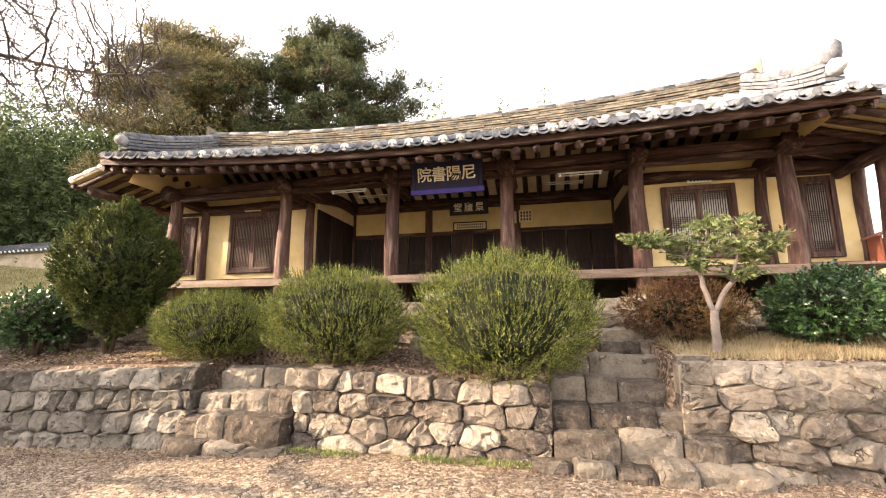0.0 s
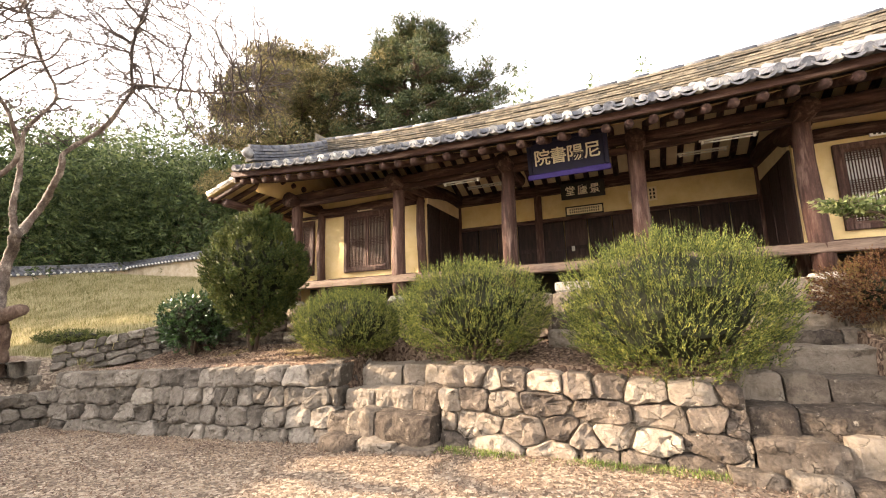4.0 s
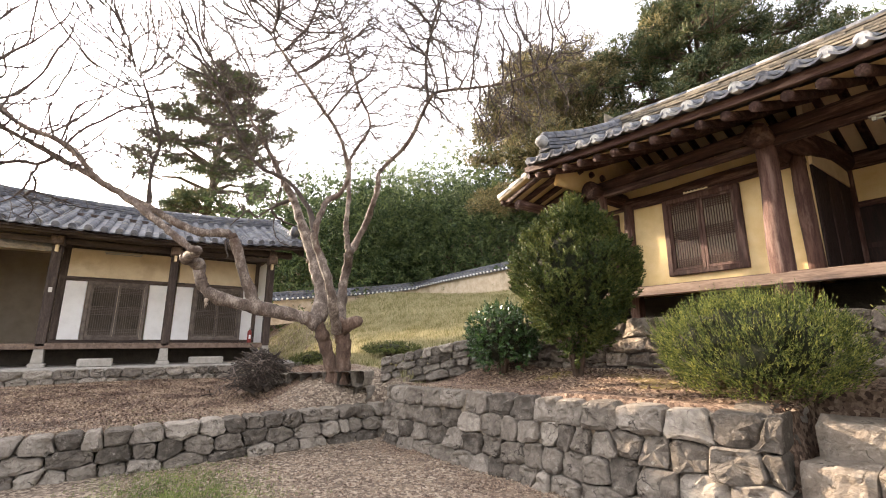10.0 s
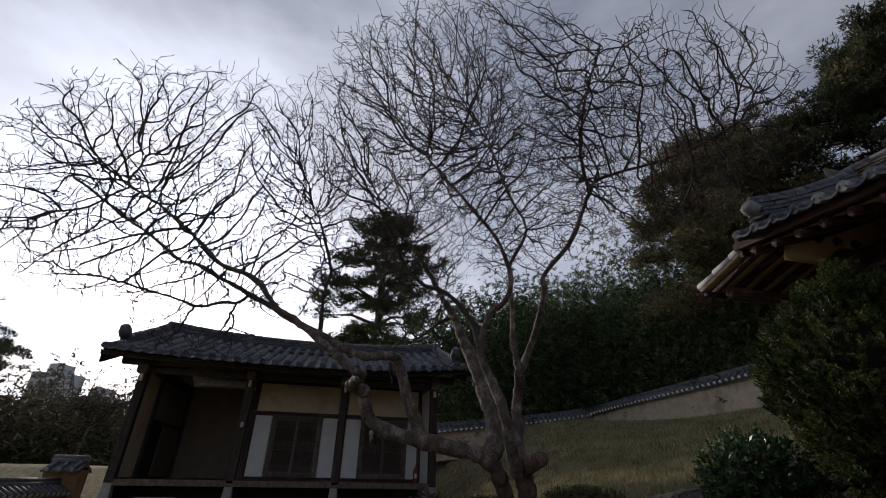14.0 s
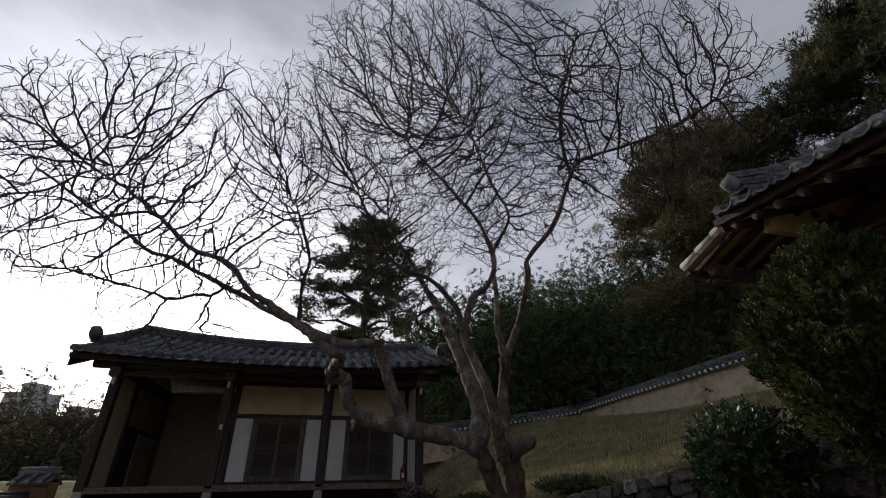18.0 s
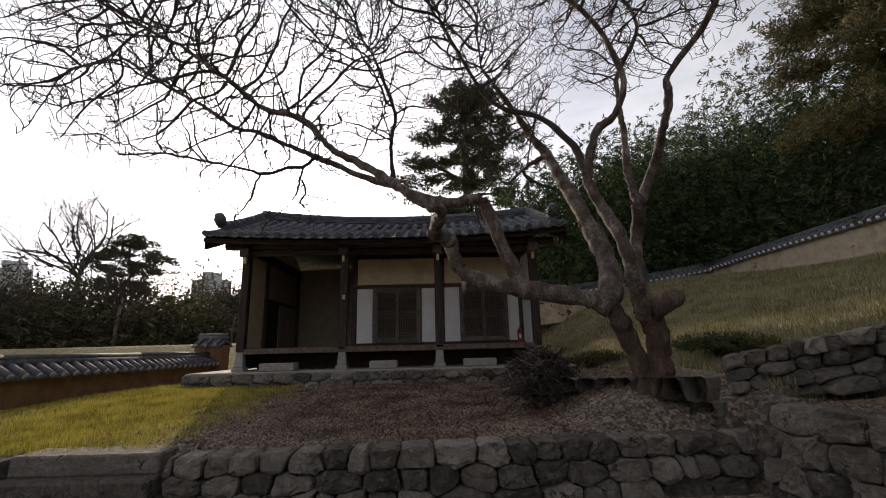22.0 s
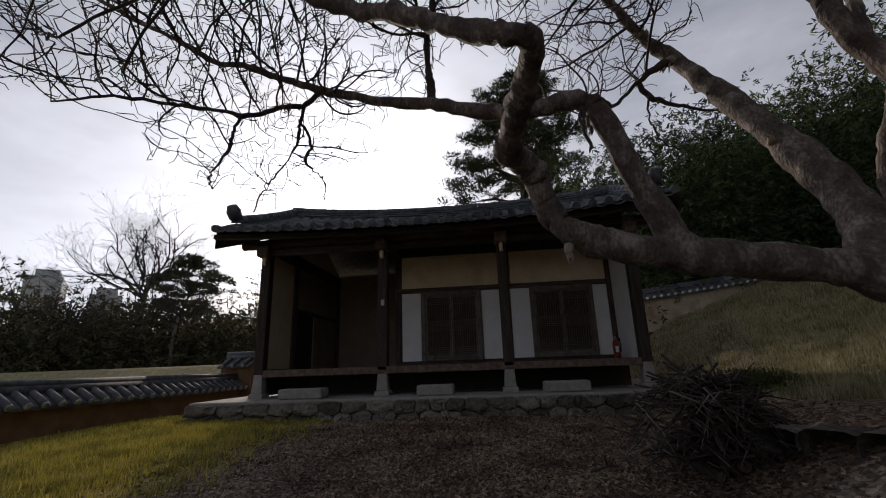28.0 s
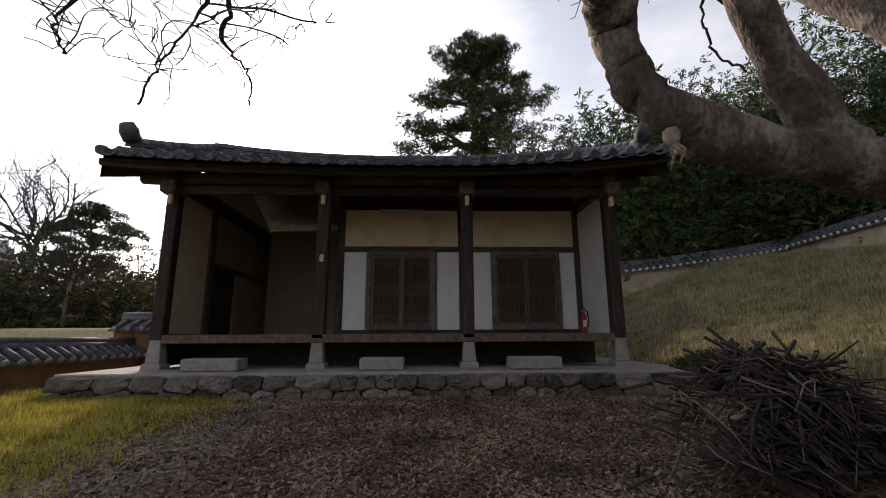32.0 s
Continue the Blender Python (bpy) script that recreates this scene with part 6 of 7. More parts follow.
tree_at = Vector((-11.35, 4.45, 1.05))
old_tree = thing("old_tree", Matrix.Translation(tree_at), "leafless old crape myrtle with smooth pale twisted limbs", "tree")
trnd = random.Random(12)
BOUGHS = {
    "trunk": ([(-11.3, 4.32, 0.8), (-11.27, 4.24, 1.15), (-11.22, 4.1, 1.54), (-11.2, 3.99, 1.8), (-11.22, 3.9, 2)], 0.125, 0.11),
    "low_limb": ([(-11.2, 3.95, 1.92, 0.14), (-11.28, 3.72, 2.05, 0.12), (-11.35, 3.4, 2.12, 0.12), (-11.42, 2.8, 2.24, 0.12), (-11.42, 2.35, 2.33, 0.11), (-11.4, 2.12, 2.42, 0.1), (-11.42, 2, 2.55, 0.09), (-11.44, 1.94, 2.7, 0.09), (-11.43, 1.9, 2.88, 0.1), (-11.28, 1.8, 2.93, 0.1), (-11.05, 1.68, 2.93, 0.09), (-10.9, 1.69, 2.95, 0.08), (-10.5, 1.72, 2.92, 0.07), (-10.15, 1.75, 2.9, 0.06), (-9.96, 1.73, 2.89, 0.05), (-9.95, 1.64, 2.91, 0.05), (-10.09, 1.45, 3.08, 0.05), (-10.18, 1.28, 3.24, 0.05), (-10.27, 1.08, 3.4, 0.05), (-10.45, 0.84, 3.61, 0.05), (-10.5, 0.48, 3.83, 0.04), (-10.5, 0.32, 4.02, 0.04), (-10.5, 0.09, 4.24, 0.04), (-10.5, -0.36, 4.39, 0.03), (-10.5, -0.66, 4.63, 0.03), (-10.4, -0.9, 4.81, 0.03), (-10.3, -1.36, 5.13, 0.02), (-10.2, -1.86, 5.38, 0.02)], 0.135, 0.016),
    "long_limb": ([(-11.42, 2.84, 2.24, 0.12), (-11.45, 2.76, 2.45, 0.1), (-11.43, 2.58, 2.9, 0.09), (-11.43, 2.41, 3.36, 0.08), (-11.44, 2.34, 3.47, 0.07), (-11.42, 2.22, 3.5, 0.07), (-11.45, 1.9, 3.47, 0.07), (-11.65, 1.51, 3.62, 0.06), (-11.9, 1.06, 3.91, 0.06), (-12.2, 0.54, 4.19, 0.05), (-12.5, 0.07, 4.52, 0.05), (-12.72, -0.39, 4.8, 0.05), (-12.75, -0.88, 5.03, 0.04), (-12.75, -1.43, 5.3, 0.04), (-12.7, -1.78, 5.35, 0.03), (-12.7, -2.37, 5.77, 0.03), (-12.6, -2.98, 6.12, 0.03), (-12.5, -3.91, 6.71, 0.02)], 0.115, 0.018),
    "drooping_limb": ([(-12.71, -0.37, 4.79, 0.04), (-12.7, -0.55, 4.59, 0.03), (-12.65, -0.8, 4.56, 0.03), (-12.5, -1.12, 4.38, 0.03), (-12.45, -1.52, 4.48, 0.02), (-12.4, -2.05, 4.58, 0.02), (-12.3, -2.69, 4.69, 0.02), (-12.2, -3.37, 4.63, 0.01)], 0.036, 0.012),
    "upright_limb": ([(-11.25, 3.9, 1.98, 0.14), (-11.5, 4.08, 2.4, 0.15), (-11.75, 4.08, 2.85, 0.14), (-11.97, 4, 3.3, 0.12), (-12.25, 3.92, 3.8, 0.11), (-12.55, 3.82, 4.3, 0.1), (-12.86, 3.72, 4.84, 0.09), (-13, 3.55, 5.2, 0.07), (-13, 3.2, 5.8, 0.05), (-12.7, 2.6, 6.5, 0.03)], 0.14, 0.03),
    "rising_limb": ([(-11.9, 1.06, 3.92, 0.05), (-11.9, 1.06, 4.12, 0.04), (-11.9, 1.04, 4.37, 0.03), (-11.9, 1.04, 4.7, 0.03), (-11.9, 1.1, 5.1, 0.03), (-11.9, 0.97, 5.54, 0.03), (-11.9, 0.73, 6.2, 0.02)], 0.048, 0.018),
    "side_limb": ([(-12.8, 3.7, 4.75, 0.05), (-12.7, 3.5, 4.64, 0.04), (-12.71, 3.27, 4.48, 0.03), (-12.77, 3.37, 4.32, 0.03), (-12.84, 3.73, 4.2, 0.02), (-12.89, 4.08, 4.15, 0.01)], 0.05, 0.014),
    "hanging_shoot": ([(-12.7, -0.55, 4.59, 0.02), (-12.75, -0.61, 4.42, 0.02), (-12.85, -0.68, 4.25, 0.02), (-12.9, -0.82, 3.99, 0.01), (-13.1, -1.13, 3.86, 0.01), (-13.25, -1.31, 3.79, 0.01), (-13.4, -1.51, 3.57, 0.01)], 0.022, 0.007),
    "forked_shoot": ([(-12.75, -0.63, 4.44, 0.02), (-13.05, -0.6, 4.24, 0.02), (-13.2, -0.74, 4.13, 0.02), (-13.5, -0.72, 4.11, 0.01), (-13.8, -0.72, 4.08, 0.01), (-14, -0.79, 3.91, 0.01)], 0.022, 0.007),
    "outer_shoot": ([(-12.45, -1.19, 4.35, 0.02), (-12.45, -1.26, 4.16, 0.02), (-12.48, -1.31, 3.97, 0.02), (-12.5, -1.5, 3.72, 0.01), (-12.7, -1.67, 3.72, 0.01), (-12.85, -1.74, 3.69, 0.01)], 0.022, 0.007),
    "dangling_shoot": ([(-12.77, 3.36, 4.33, 0.02), (-12.81, 3.34, 4.15, 0.01), (-12.87, 3.4, 3.93, 0.01), (-12.93, 3.55, 3.79, 0.01), (-12.97, 3.77, 3.71, 0.01)], 0.02, 0.007),
    "kinked_shoot": ([(-12.71, 3.27, 4.48, 0.02), (-12.75, 2.95, 4.23, 0.02), (-12.7, 2.79, 4.33, 0.02), (-12.77, 2.48, 3.97, 0.01)], 0.024, 0.01),
    "middle_limb": ([(-10.95, 4.2, 1.8), (-10.7, 4.05, 2.1), (-10.5, 3.9, 2.45), (-10.5, 3.8, 2.78), (-10.7, 3.72, 3.15), (-10.75, 3.61, 3.5), (-10.8, 3.7, 3.87), (-10.85, 3.85, 4.24), (-10.8, 4.07, 4.43), (-10.6, 4.15, 4.79), (-10.5, 3.88, 5.46), (-10.4, 3.45, 5.91), (-10.2, 2.57, 6.68)], 0.1, 0.024),
    "crossing_limb": ([(-10.75, 3.6, 3.55), (-10.9, 3.52, 4.04), (-11.1, 3.15, 4.57), (-11.2, 2.73, 4.75), (-11.3, 2.38, 5.15), (-11.2, 1.83, 6.2)], 0.055, 0.022),
    "rear_limb": ([(-11.2, 4.4, 1.9), (-11.6, 4.52, 2.3), (-11.82, 4.62, 2.8), (-11.75, 4.66, 3.15), (-11.45, 4.57, 3.4)], 0.105, 0.085),
    "inner_limb": ([(-11.45, 4.57, 3.38), (-11.55, 4.57, 3.65), (-11.6, 4.54, 3.95), (-11.6, 4.55, 4.3), (-11.75, 4.63, 4.75), (-11.8, 4.64, 5.1), (-11.8, 4.68, 5.71), (-11.7, 5.04, 6.53), (-11.5, 4.58, 7.29), (-11.2, 4.07, 8.39)], 0.07, 0.024),
    "right_limb": ([(-11.45, 4.57, 3.38), (-11.75, 4.9, 3.85), (-11.6, 5.03, 4.25), (-11.25, 4.98, 4.5), (-11.05, 5, 4.85), (-11, 5, 5.15), (-10.7, 5.49, 5.81), (-10.2, 5.69, 6.6), (-9.7, 5.67, 6.59), (-8.9, 6.62, 6.67), (-8.1, 7.15, 6.83)], 0.082, 0.022),
    "top_limb": ([(-10.2, 5.69, 6.6), (-10, 5.51, 7.53), (-9.6, 5.6, 8.6), (-9.2, 5.82, 9.62)], 0.04, 0.018),
}
limb_of, tree_nodes, tree_radii = [], [], []
for name, (pts, r0, r1) in BOUGHS.items():
    P = limb_pts([Vector(p[:3]) - tree_at for p in pts], 6, 0.006 if r0 > 0.03 else 0.011, trnd)
    if len(pts[0]) > 3:
        R = [lerp(pts[i // 6][3], pts[min(i // 6 + 1, len(pts) - 1)][3], i % 6 / 6) for i in range(len(P))]
    else:
        R = [lerp(r0, r1, (i / (len(P) - 1)) ** 0.8) for i in range(len(P))]
    R = [r * (1 + 0.07 * math.sin(i * 0.55 + r0 * 90) + 0.05 * math.sin(i * 1.3 + r0 * 40) + trnd.uniform(-0.045, 0.045)) for i, r in enumerate(R)]
    if name == "trunk":
        for i, k in enumerate((1.6, 1.45, 1.32, 1.22, 1.12)):
            R[i] *= k
    v, f = tube_data(P, R, 18 if r0 > 0.09 else 10)
    if r0 > 0.06:
        # burrs, hollows and flutes in the old wood
        for i in range(len(v)):
            q = Vector(v[i])
            k = min(range(len(P)), key=lambda j: (P[j] - q).length_squared)
            n3 = noise.noise(Vector((q.x * 5, q.y * 5, q.z * 5))) * 0.6 + noise.noise(Vector((q.x * 13 + 7, q.y * 13, q.z * 13))) * 0.35
            v[i] = P[k].lerp(q, 1 + 0.24 * n3)
    limb = piece(name, v, f, M_TRUNKBARK if name == "trunk" else (M_BARK if r0 > 0.06 else M_TWIGBARK), old_tree)
    first = {"trunk": 9.0, "low_limb": 0.7, "long_limb": 0.62, "drooping_limb": 0.25, "upright_limb": 0.75, "hanging_shoot": 0.35, "forked_shoot": 0.3, "outer_shoot": 0.35, "dangling_shoot": 0.4, "kinked_shoot": 0.2, "side_limb": 0.35, "rising_limb": 0.3, "rear_limb": 9.0, "top_limb": 0.1, "crossing_limb": 0.4}.get(name, 0.5)
    for i in range(int(len(P) * first), len(P)):
        limb_of.append(limb)
        tree_nodes.append(P[i])
        tree_radii.append(R[i])


def crown_twigs(nodes, lobes, seed, reach, kill, step, wander):
    """Twigs that grow from nodes towards points strewn in the lobes until those are used up: places and parents."""
    rs = np.random.RandomState(seed)
    goals = []
    for c, r, n, hollow in lobes:
        u = unit(rs.normal(size=(n, 3))) * (rs.random((n, 1)) ** hollow)
        goals.append(np.array(c) - np.array(tree_at) + u * np.array(r))
    goals = np.concatenate(goals)
    pos = [np.array(q) for q in nodes]
    parent = [-1] * len(pos)
    arr = np.array(pos)
    d = np.linalg.norm(goals[:, None] - arr[None], axis=2)
    best, dist = d.argmin(1), d.min(1)
    heading = {}
    for _ in range(95):
        live = dist < reach
        if not live.any():
            break
        pull = {}
        way = unit(goals[live] - np.array(pos)[best[live]])
        for k, w in zip(best[live], way):
            pull.setdefault(int(k), []).append(w)
        fresh = []
        for k, ws in pull.items():
            w = np.sum(ws, axis=0)
            w = w / max(np.linalg.norm(w), 1e-6) + rs.normal(size=3) * wander + 0.35 * heading.get(k, np.zeros(3))
            w = w / np.linalg.norm(w)
            heading[len(pos)] = w
            pos.append(pos[k] + w * step)
            parent.append(k)
            fresh.append(len(pos) - 1)
        q = np.array([pos[k] for k in fresh])
        d = (goals ** 2).sum(1)[:, None] + (q ** 2).sum(1)[None] - 2 * goals @ q.T
        near = d.argmin(1)
        nd = np.sqrt(np.maximum(d[np.arange(len(goals)), near], 0.0))
        closer = nd < dist
        best[closer], dist[closer] = np.array(fresh)[near[closer]], nd[closer]
        keep = dist > kill
        goals, best, dist = goals[keep], best[keep], dist[keep]
        if len(goals) == 0:
            break
    return pos, parent


CROWN = (((-10.9, 3.7, 8.0), (2.7, 3.6, 3.0), 8500, 0.5), ((-9.0, 6.3, 7.2), (2.1, 2.3, 1.8), 3600, 0.45), ((-10.7, -1.2, 5.8), (1.5, 2.8, 2.3), 3500, 0.5),
         ((-11.2, 1.0, 6.6), (1.4, 2.2, 2.3), 3200, 0.5), ((-12.6, -0.9, 4.2), (0.8, 1.5, 0.8), 260, 0.5), ((-12.4, -0.6, 5.2), (1.0, 2.2, 1.1), 950, 0.5), ((-12.8, 2.8, 5.6), (1.1, 1.3, 1.2), 800, 0.5), ((-9.9, -1.8, 4.6), (0.8, 1.6, 1.1), 450, 0.45))
t_pos, t_par = crown_twigs(tree_nodes, CROWN, 77, 2.2, 0.135, 0.1, 0.5)
base_n = len(tree_nodes)
kids = collections.defaultdict(list)
for k in range(base_n, len(t_pos)):
    kids[t_par[k]].append(k)
weight = [0.0] * len(t_pos)
root = list(range(base_n)) + [0] * (len(t_pos) - base_n)
for k in range(base_n, len(t_pos)):
    root[k] = root[t_par[k]]
for k in range(len(t_pos) - 1, base_n - 1, -1):
    if not kids[k]:
        weight[k] = 1.0
    if t_par[k] >= base_n:
        weight[t_par[k]] += weight[k]


def twig_radius(k):
    if k < base_n:
        return tree_radii[k] * 0.6
    return min(0.0052 * max(weight[k], 1.0) ** 0.45, tree_radii[root[k]] * 0.8)


sprays = {}
for k in range(base_n, len(t_pos)):
    p = t_par[k]
    if p >= base_n and max(kids[p], key=lambda q: weight[q]) == k:
        continue
    chain = [p, k]
    while kids[chain[-1]]:
        chain.append(max(kids[chain[-1]], key=lambda q: weight[q]))
    rad = [min(twig_radius(c), twig_radius(k) * 1.1) for c in chain]
    line = np.array([t_pos[c] for c in chain])
    if len(line) > 3:
        for _ in range(2):
            line[1:-1] = 0.5 * line[1:-1] + 0.25 * (line[:-2] + line[2:])
    v, f = sprays.setdefault(limb_of[root[k]].name, ([], []))
    tube_data(line, rad, 6 if rad[0] > 0.025 else (4 if rad[0] > 0.01 else 3), v, f, cap=False)
# short curly shoots all along the outer twigs
for k in range(base_n, len(t_pos)):
    if weight[k] > 14 or trnd.random() > 0.5:
        continue
    d = Vector((trnd.gauss(0, 1), trnd.gauss(0, 1), trnd.gauss(0.35, 0.8))).normalized()
    q, pts, n = Vector(t_pos[k]), [Vector(t_pos[k])], trnd.choice((2, 3, 4))
    for _ in range(n):
        d = (d + Vector((trnd.gauss(0, 0.45), trnd.gauss(0, 0.45), trnd.gauss(0.1, 0.45)))).normalized()
        q = q + d * trnd.uniform(0.05, 0.1)
        pts.append(q)
    v, f = sprays[limb_of[root[k]].name]
    tube_data(pts, [0.0048] * n + [0.0036], 3, v, f, cap=False)
for limb in {o.name: o for o in limb_of}.values():
    if limb.name in sprays:
        piece("twig_spray", *sprays[limb.name], M_TWIGBARK, limb)["kind"] = "stuff"
# broken knob and the split trunk's second stem
v, f = tube_data(limb_pts([Vector(p) - tree_at for p in ((-11.22, 4.42, 0.8), (-11.15, 4.42, 1.16), (-11.08, 4.4, 1.53), (-11.02, 4.3, 1.85), (-10.9, 4.17, 2.05))], 5, 0.012, trnd), [0.2, 0.18, 0.165, 0.155] + [0.14] * 12 + [0.135, 0.13, 0.125, 0.115, 0.1], 16)
piece("second_stem", v, f, M_TRUNKBARK, old_tree)
v, f = tube_data([Vector(p) - tree_at for p in ((-10.95, 4.3, 1.85), (-10.85, 4.42, 1.95), (-10.78, 4.53, 2.0), (-10.76, 4.6, 2.0), (-10.75, 4.63, 2.0))], [0.13, 0.125, 0.11, 0.08, 0.02], 12)
piece("broken_knob", v, f, M_TRUNKBARK, old_tree)


def splinters(name, at, way, n, length, r, seed):
    """A torn stub: a short collar with split fibres."""
    rnd = random.Random(seed)
    at, way = Vector(at) - tree_at, Vector(way).normalized()
    v, f = tube_data([at - way * 0.05, at, at + way * length * 0.25], [r * 1.7, r * 1.3, r * 0.7], 8)
    for _ in range(n):
        d = (way + Vector((rnd.gauss(0, 0.35), rnd.gauss(0, 0.35), rnd.gauss(0, 0.25)))).normalized()
        e = at + d * length * rnd.uniform(0.5, 1)
        tube_data([at, at.lerp(e, 0.55) + Vector((rnd.gauss(0, 0.01), rnd.gauss(0, 0.01), 0)), e - Vector((0, 0, length * rnd.uniform(0, 0.3)))], [r * 0.5, r * 0.36, r * 0.12], 5, v, f)
    piece(name, v, f, M_SPLIT, old_tree, "torn pale wood")


splinters("broken_stub", (-11.34, 2.05, 2.28), (0.3, -0.2, -0.6), 6, 0.11, 0.022, 1)
splinters("broken_stub", (-11.83, 3.84, 3.24), (0.6, -0.3, 0.5), 3, 0.1, 0.02, 2)
splinters("broken_stub", (-12.75, 3.63, 4.72), (0.3, -0.7, -0.5), 8, 0.2, 0.035, 3)
splinters("broken_stub", (-12.98, 3.5, 5.3), (0.3, -0.8, -0.2), 8, 0.25, 0.03, 4)
# strips of bark that hang from the elbow
for k, (x, y, z, n) in enumerate(((-11.42, 2.3, 3.38, 0.34), (-11.4, 2.27, 3.4, 0.22), (-11.43, 2.33, 3.36, 0.16))):
    P = limb_pts([Vector((x, y, z)) - tree_at, Vector((x + 0.01, y - 0.02, z - n * 0.4)) - tree_at, Vector((x, y + 0.01, z - n * 0.75)) - tree_at, Vector((x, y, z - n)) - tree_at], 3, 0.004, trnd)
    v, f = tube_data(P, [0.014] * (len(P) - 2) + [0.009, 0.003], 5)
    piece("bark_strip", v, f, M_TWIGBARK, old_tree)


# ---- pines, bamboo and the country beyond ----
def pine(name, label, loc, height, crown0, radius, seed, material=None, pads=34, needles=34, lean=(0, 0), size=0.2, flat=0.45):
    """A pine: bent trunk, limbs, and flattened pads of needles with gaps between."""
    rnd = random.Random(seed)
    ob = thing(name, pose(*loc), label, "tree")
    top = Vector((lean[0], lean[1], height))
    tr = limb_pts([(0, 0, -0.4), top * 0.3 + Vector((0.25, -0.15, 0)), top * 0.65 + Vector((-0.2, 0.2, 0)), top * 0.97], 4, 0.05, rnd)
    v, f = tube_data(tr, [lerp(height * 0.022, 0.05, i / (len(tr) - 1)) for i in range(len(tr))], 9)
    piece("trunk", v, f, M_PINEBARK, ob)
    rs = np.random.RandomState(seed)
    lv, lf, cs, cr = [], [], [], []
    for k in range(pads):
        t = crown0 + (1 - crown0) * ((k + rnd.random()) / pads)
        base = tr[min(len(tr) - 1, int(t * (len(tr) - 1)))]
        prof = math.sin(math.pi * min(1, 0.25 + 0.75 * (t - crown0) / (1 - crown0))) ** 0.55
        a = k * 2.4 + rnd.uniform(-0.5, 0.5)
        reach = radius * max(prof, 0.35) * rnd.choice((0.45, 0.7, 0.9, 1.0, 1.1))
        end = base + Vector((math.cos(a) * reach, math.sin(a) * reach, reach * rnd.uniform(-0.12, 0.25)))
        mid = base.lerp(end, 0.5) + Vector((rnd.gauss(0, 0.1), rnd.gauss(0, 0.1), 0.1)) * reach
        tube_data([base, mid, mid.lerp(end, 0.75)], [0.009 * height, 0.006 * height, 0.02], 5, lv, lf, cap=False)
        pr = radius * rnd.uniform(0.15, 0.23)
        for j in range(9):
            c = base.lerp(end, rnd.choice((0.72, 0.9, 1.0))) + Vector((rnd.gauss(0, 0.75), rnd.gauss(0, 0.75), rnd.uniform(-0.1, 0.45))) * pr
            cs.append(c)
            cr.append(pr * rnd.uniform(0.4, 0.68))
            tube_data([base.lerp(end, 0.7), c], [0.03, 0.01], 4, lv, lf, cap=False)
    m = len(cs) * needles
    cc = np.repeat(np.array(cs), needles, axis=0)
    rr_ = np.repeat(np.array(cr), needles)[:, None]
    u = unit(rs.normal(size=(m, 3))) * rs.random((m, 1)) ** 0.4
    p = cc + u * rr_ * np.array([1, 1, flat])
    ax = unit(u + np.array([0, 0, 0.7]) + rs.normal(size=(m, 3)) * 0.35)
    co = plumes(p, ax, np.full(m, size * 0.5), 4, size, 0.2, rs, open_=1.3)
    piece("limb_frame", lv, lf, M_PINEBARK, ob)["kind"] = "stuff"
    quads("crown", co, material or M_PINE, ob)
    return ob


M_PINE_BROWN = leaf_mat("browning_pine_needles", [(0.05, 0.058, 0.024), (0.135, 0.122, 0.05), (0.27, 0.21, 0.1)])
pine("pine_tree", "broad old red pine with browning needles behind the wall", (-16.2, 17.4, 4.2), 11.6, 0.36, 4.3, 51, M_PINE_BROWN, 84, 84, size=0.19, flat=0.7)
pine("pine_tree", "tall dark red pine behind the main hall", (-10.0, 18.4, 4.4), 11.5, 0.42, 3.8, 52, M_PINE, 66, 84, size=0.19, flat=0.66)
pine("pine_tree", "slender dark pine behind the side hall", (-38.0, 4.0, 3.0), 19.6, 0.42, 4.4, 53, M_PINE, 52, 52, (0.7, 0.4), size=0.29, flat=0.64)
pine("pine_tree", "distant pine beyond the boundary wall", (-43, -24.9, 2.5), 8.8, 0.55, 3.1, 54, M_PINE, 20, 26, size=0.34)
pine("pine_tree", "dark pine rising from the grove", (-20.5, 25.0, 5.0), 10.5, 0.25, 3.2, 55, M_PINE, 36, 40, size=0.28)


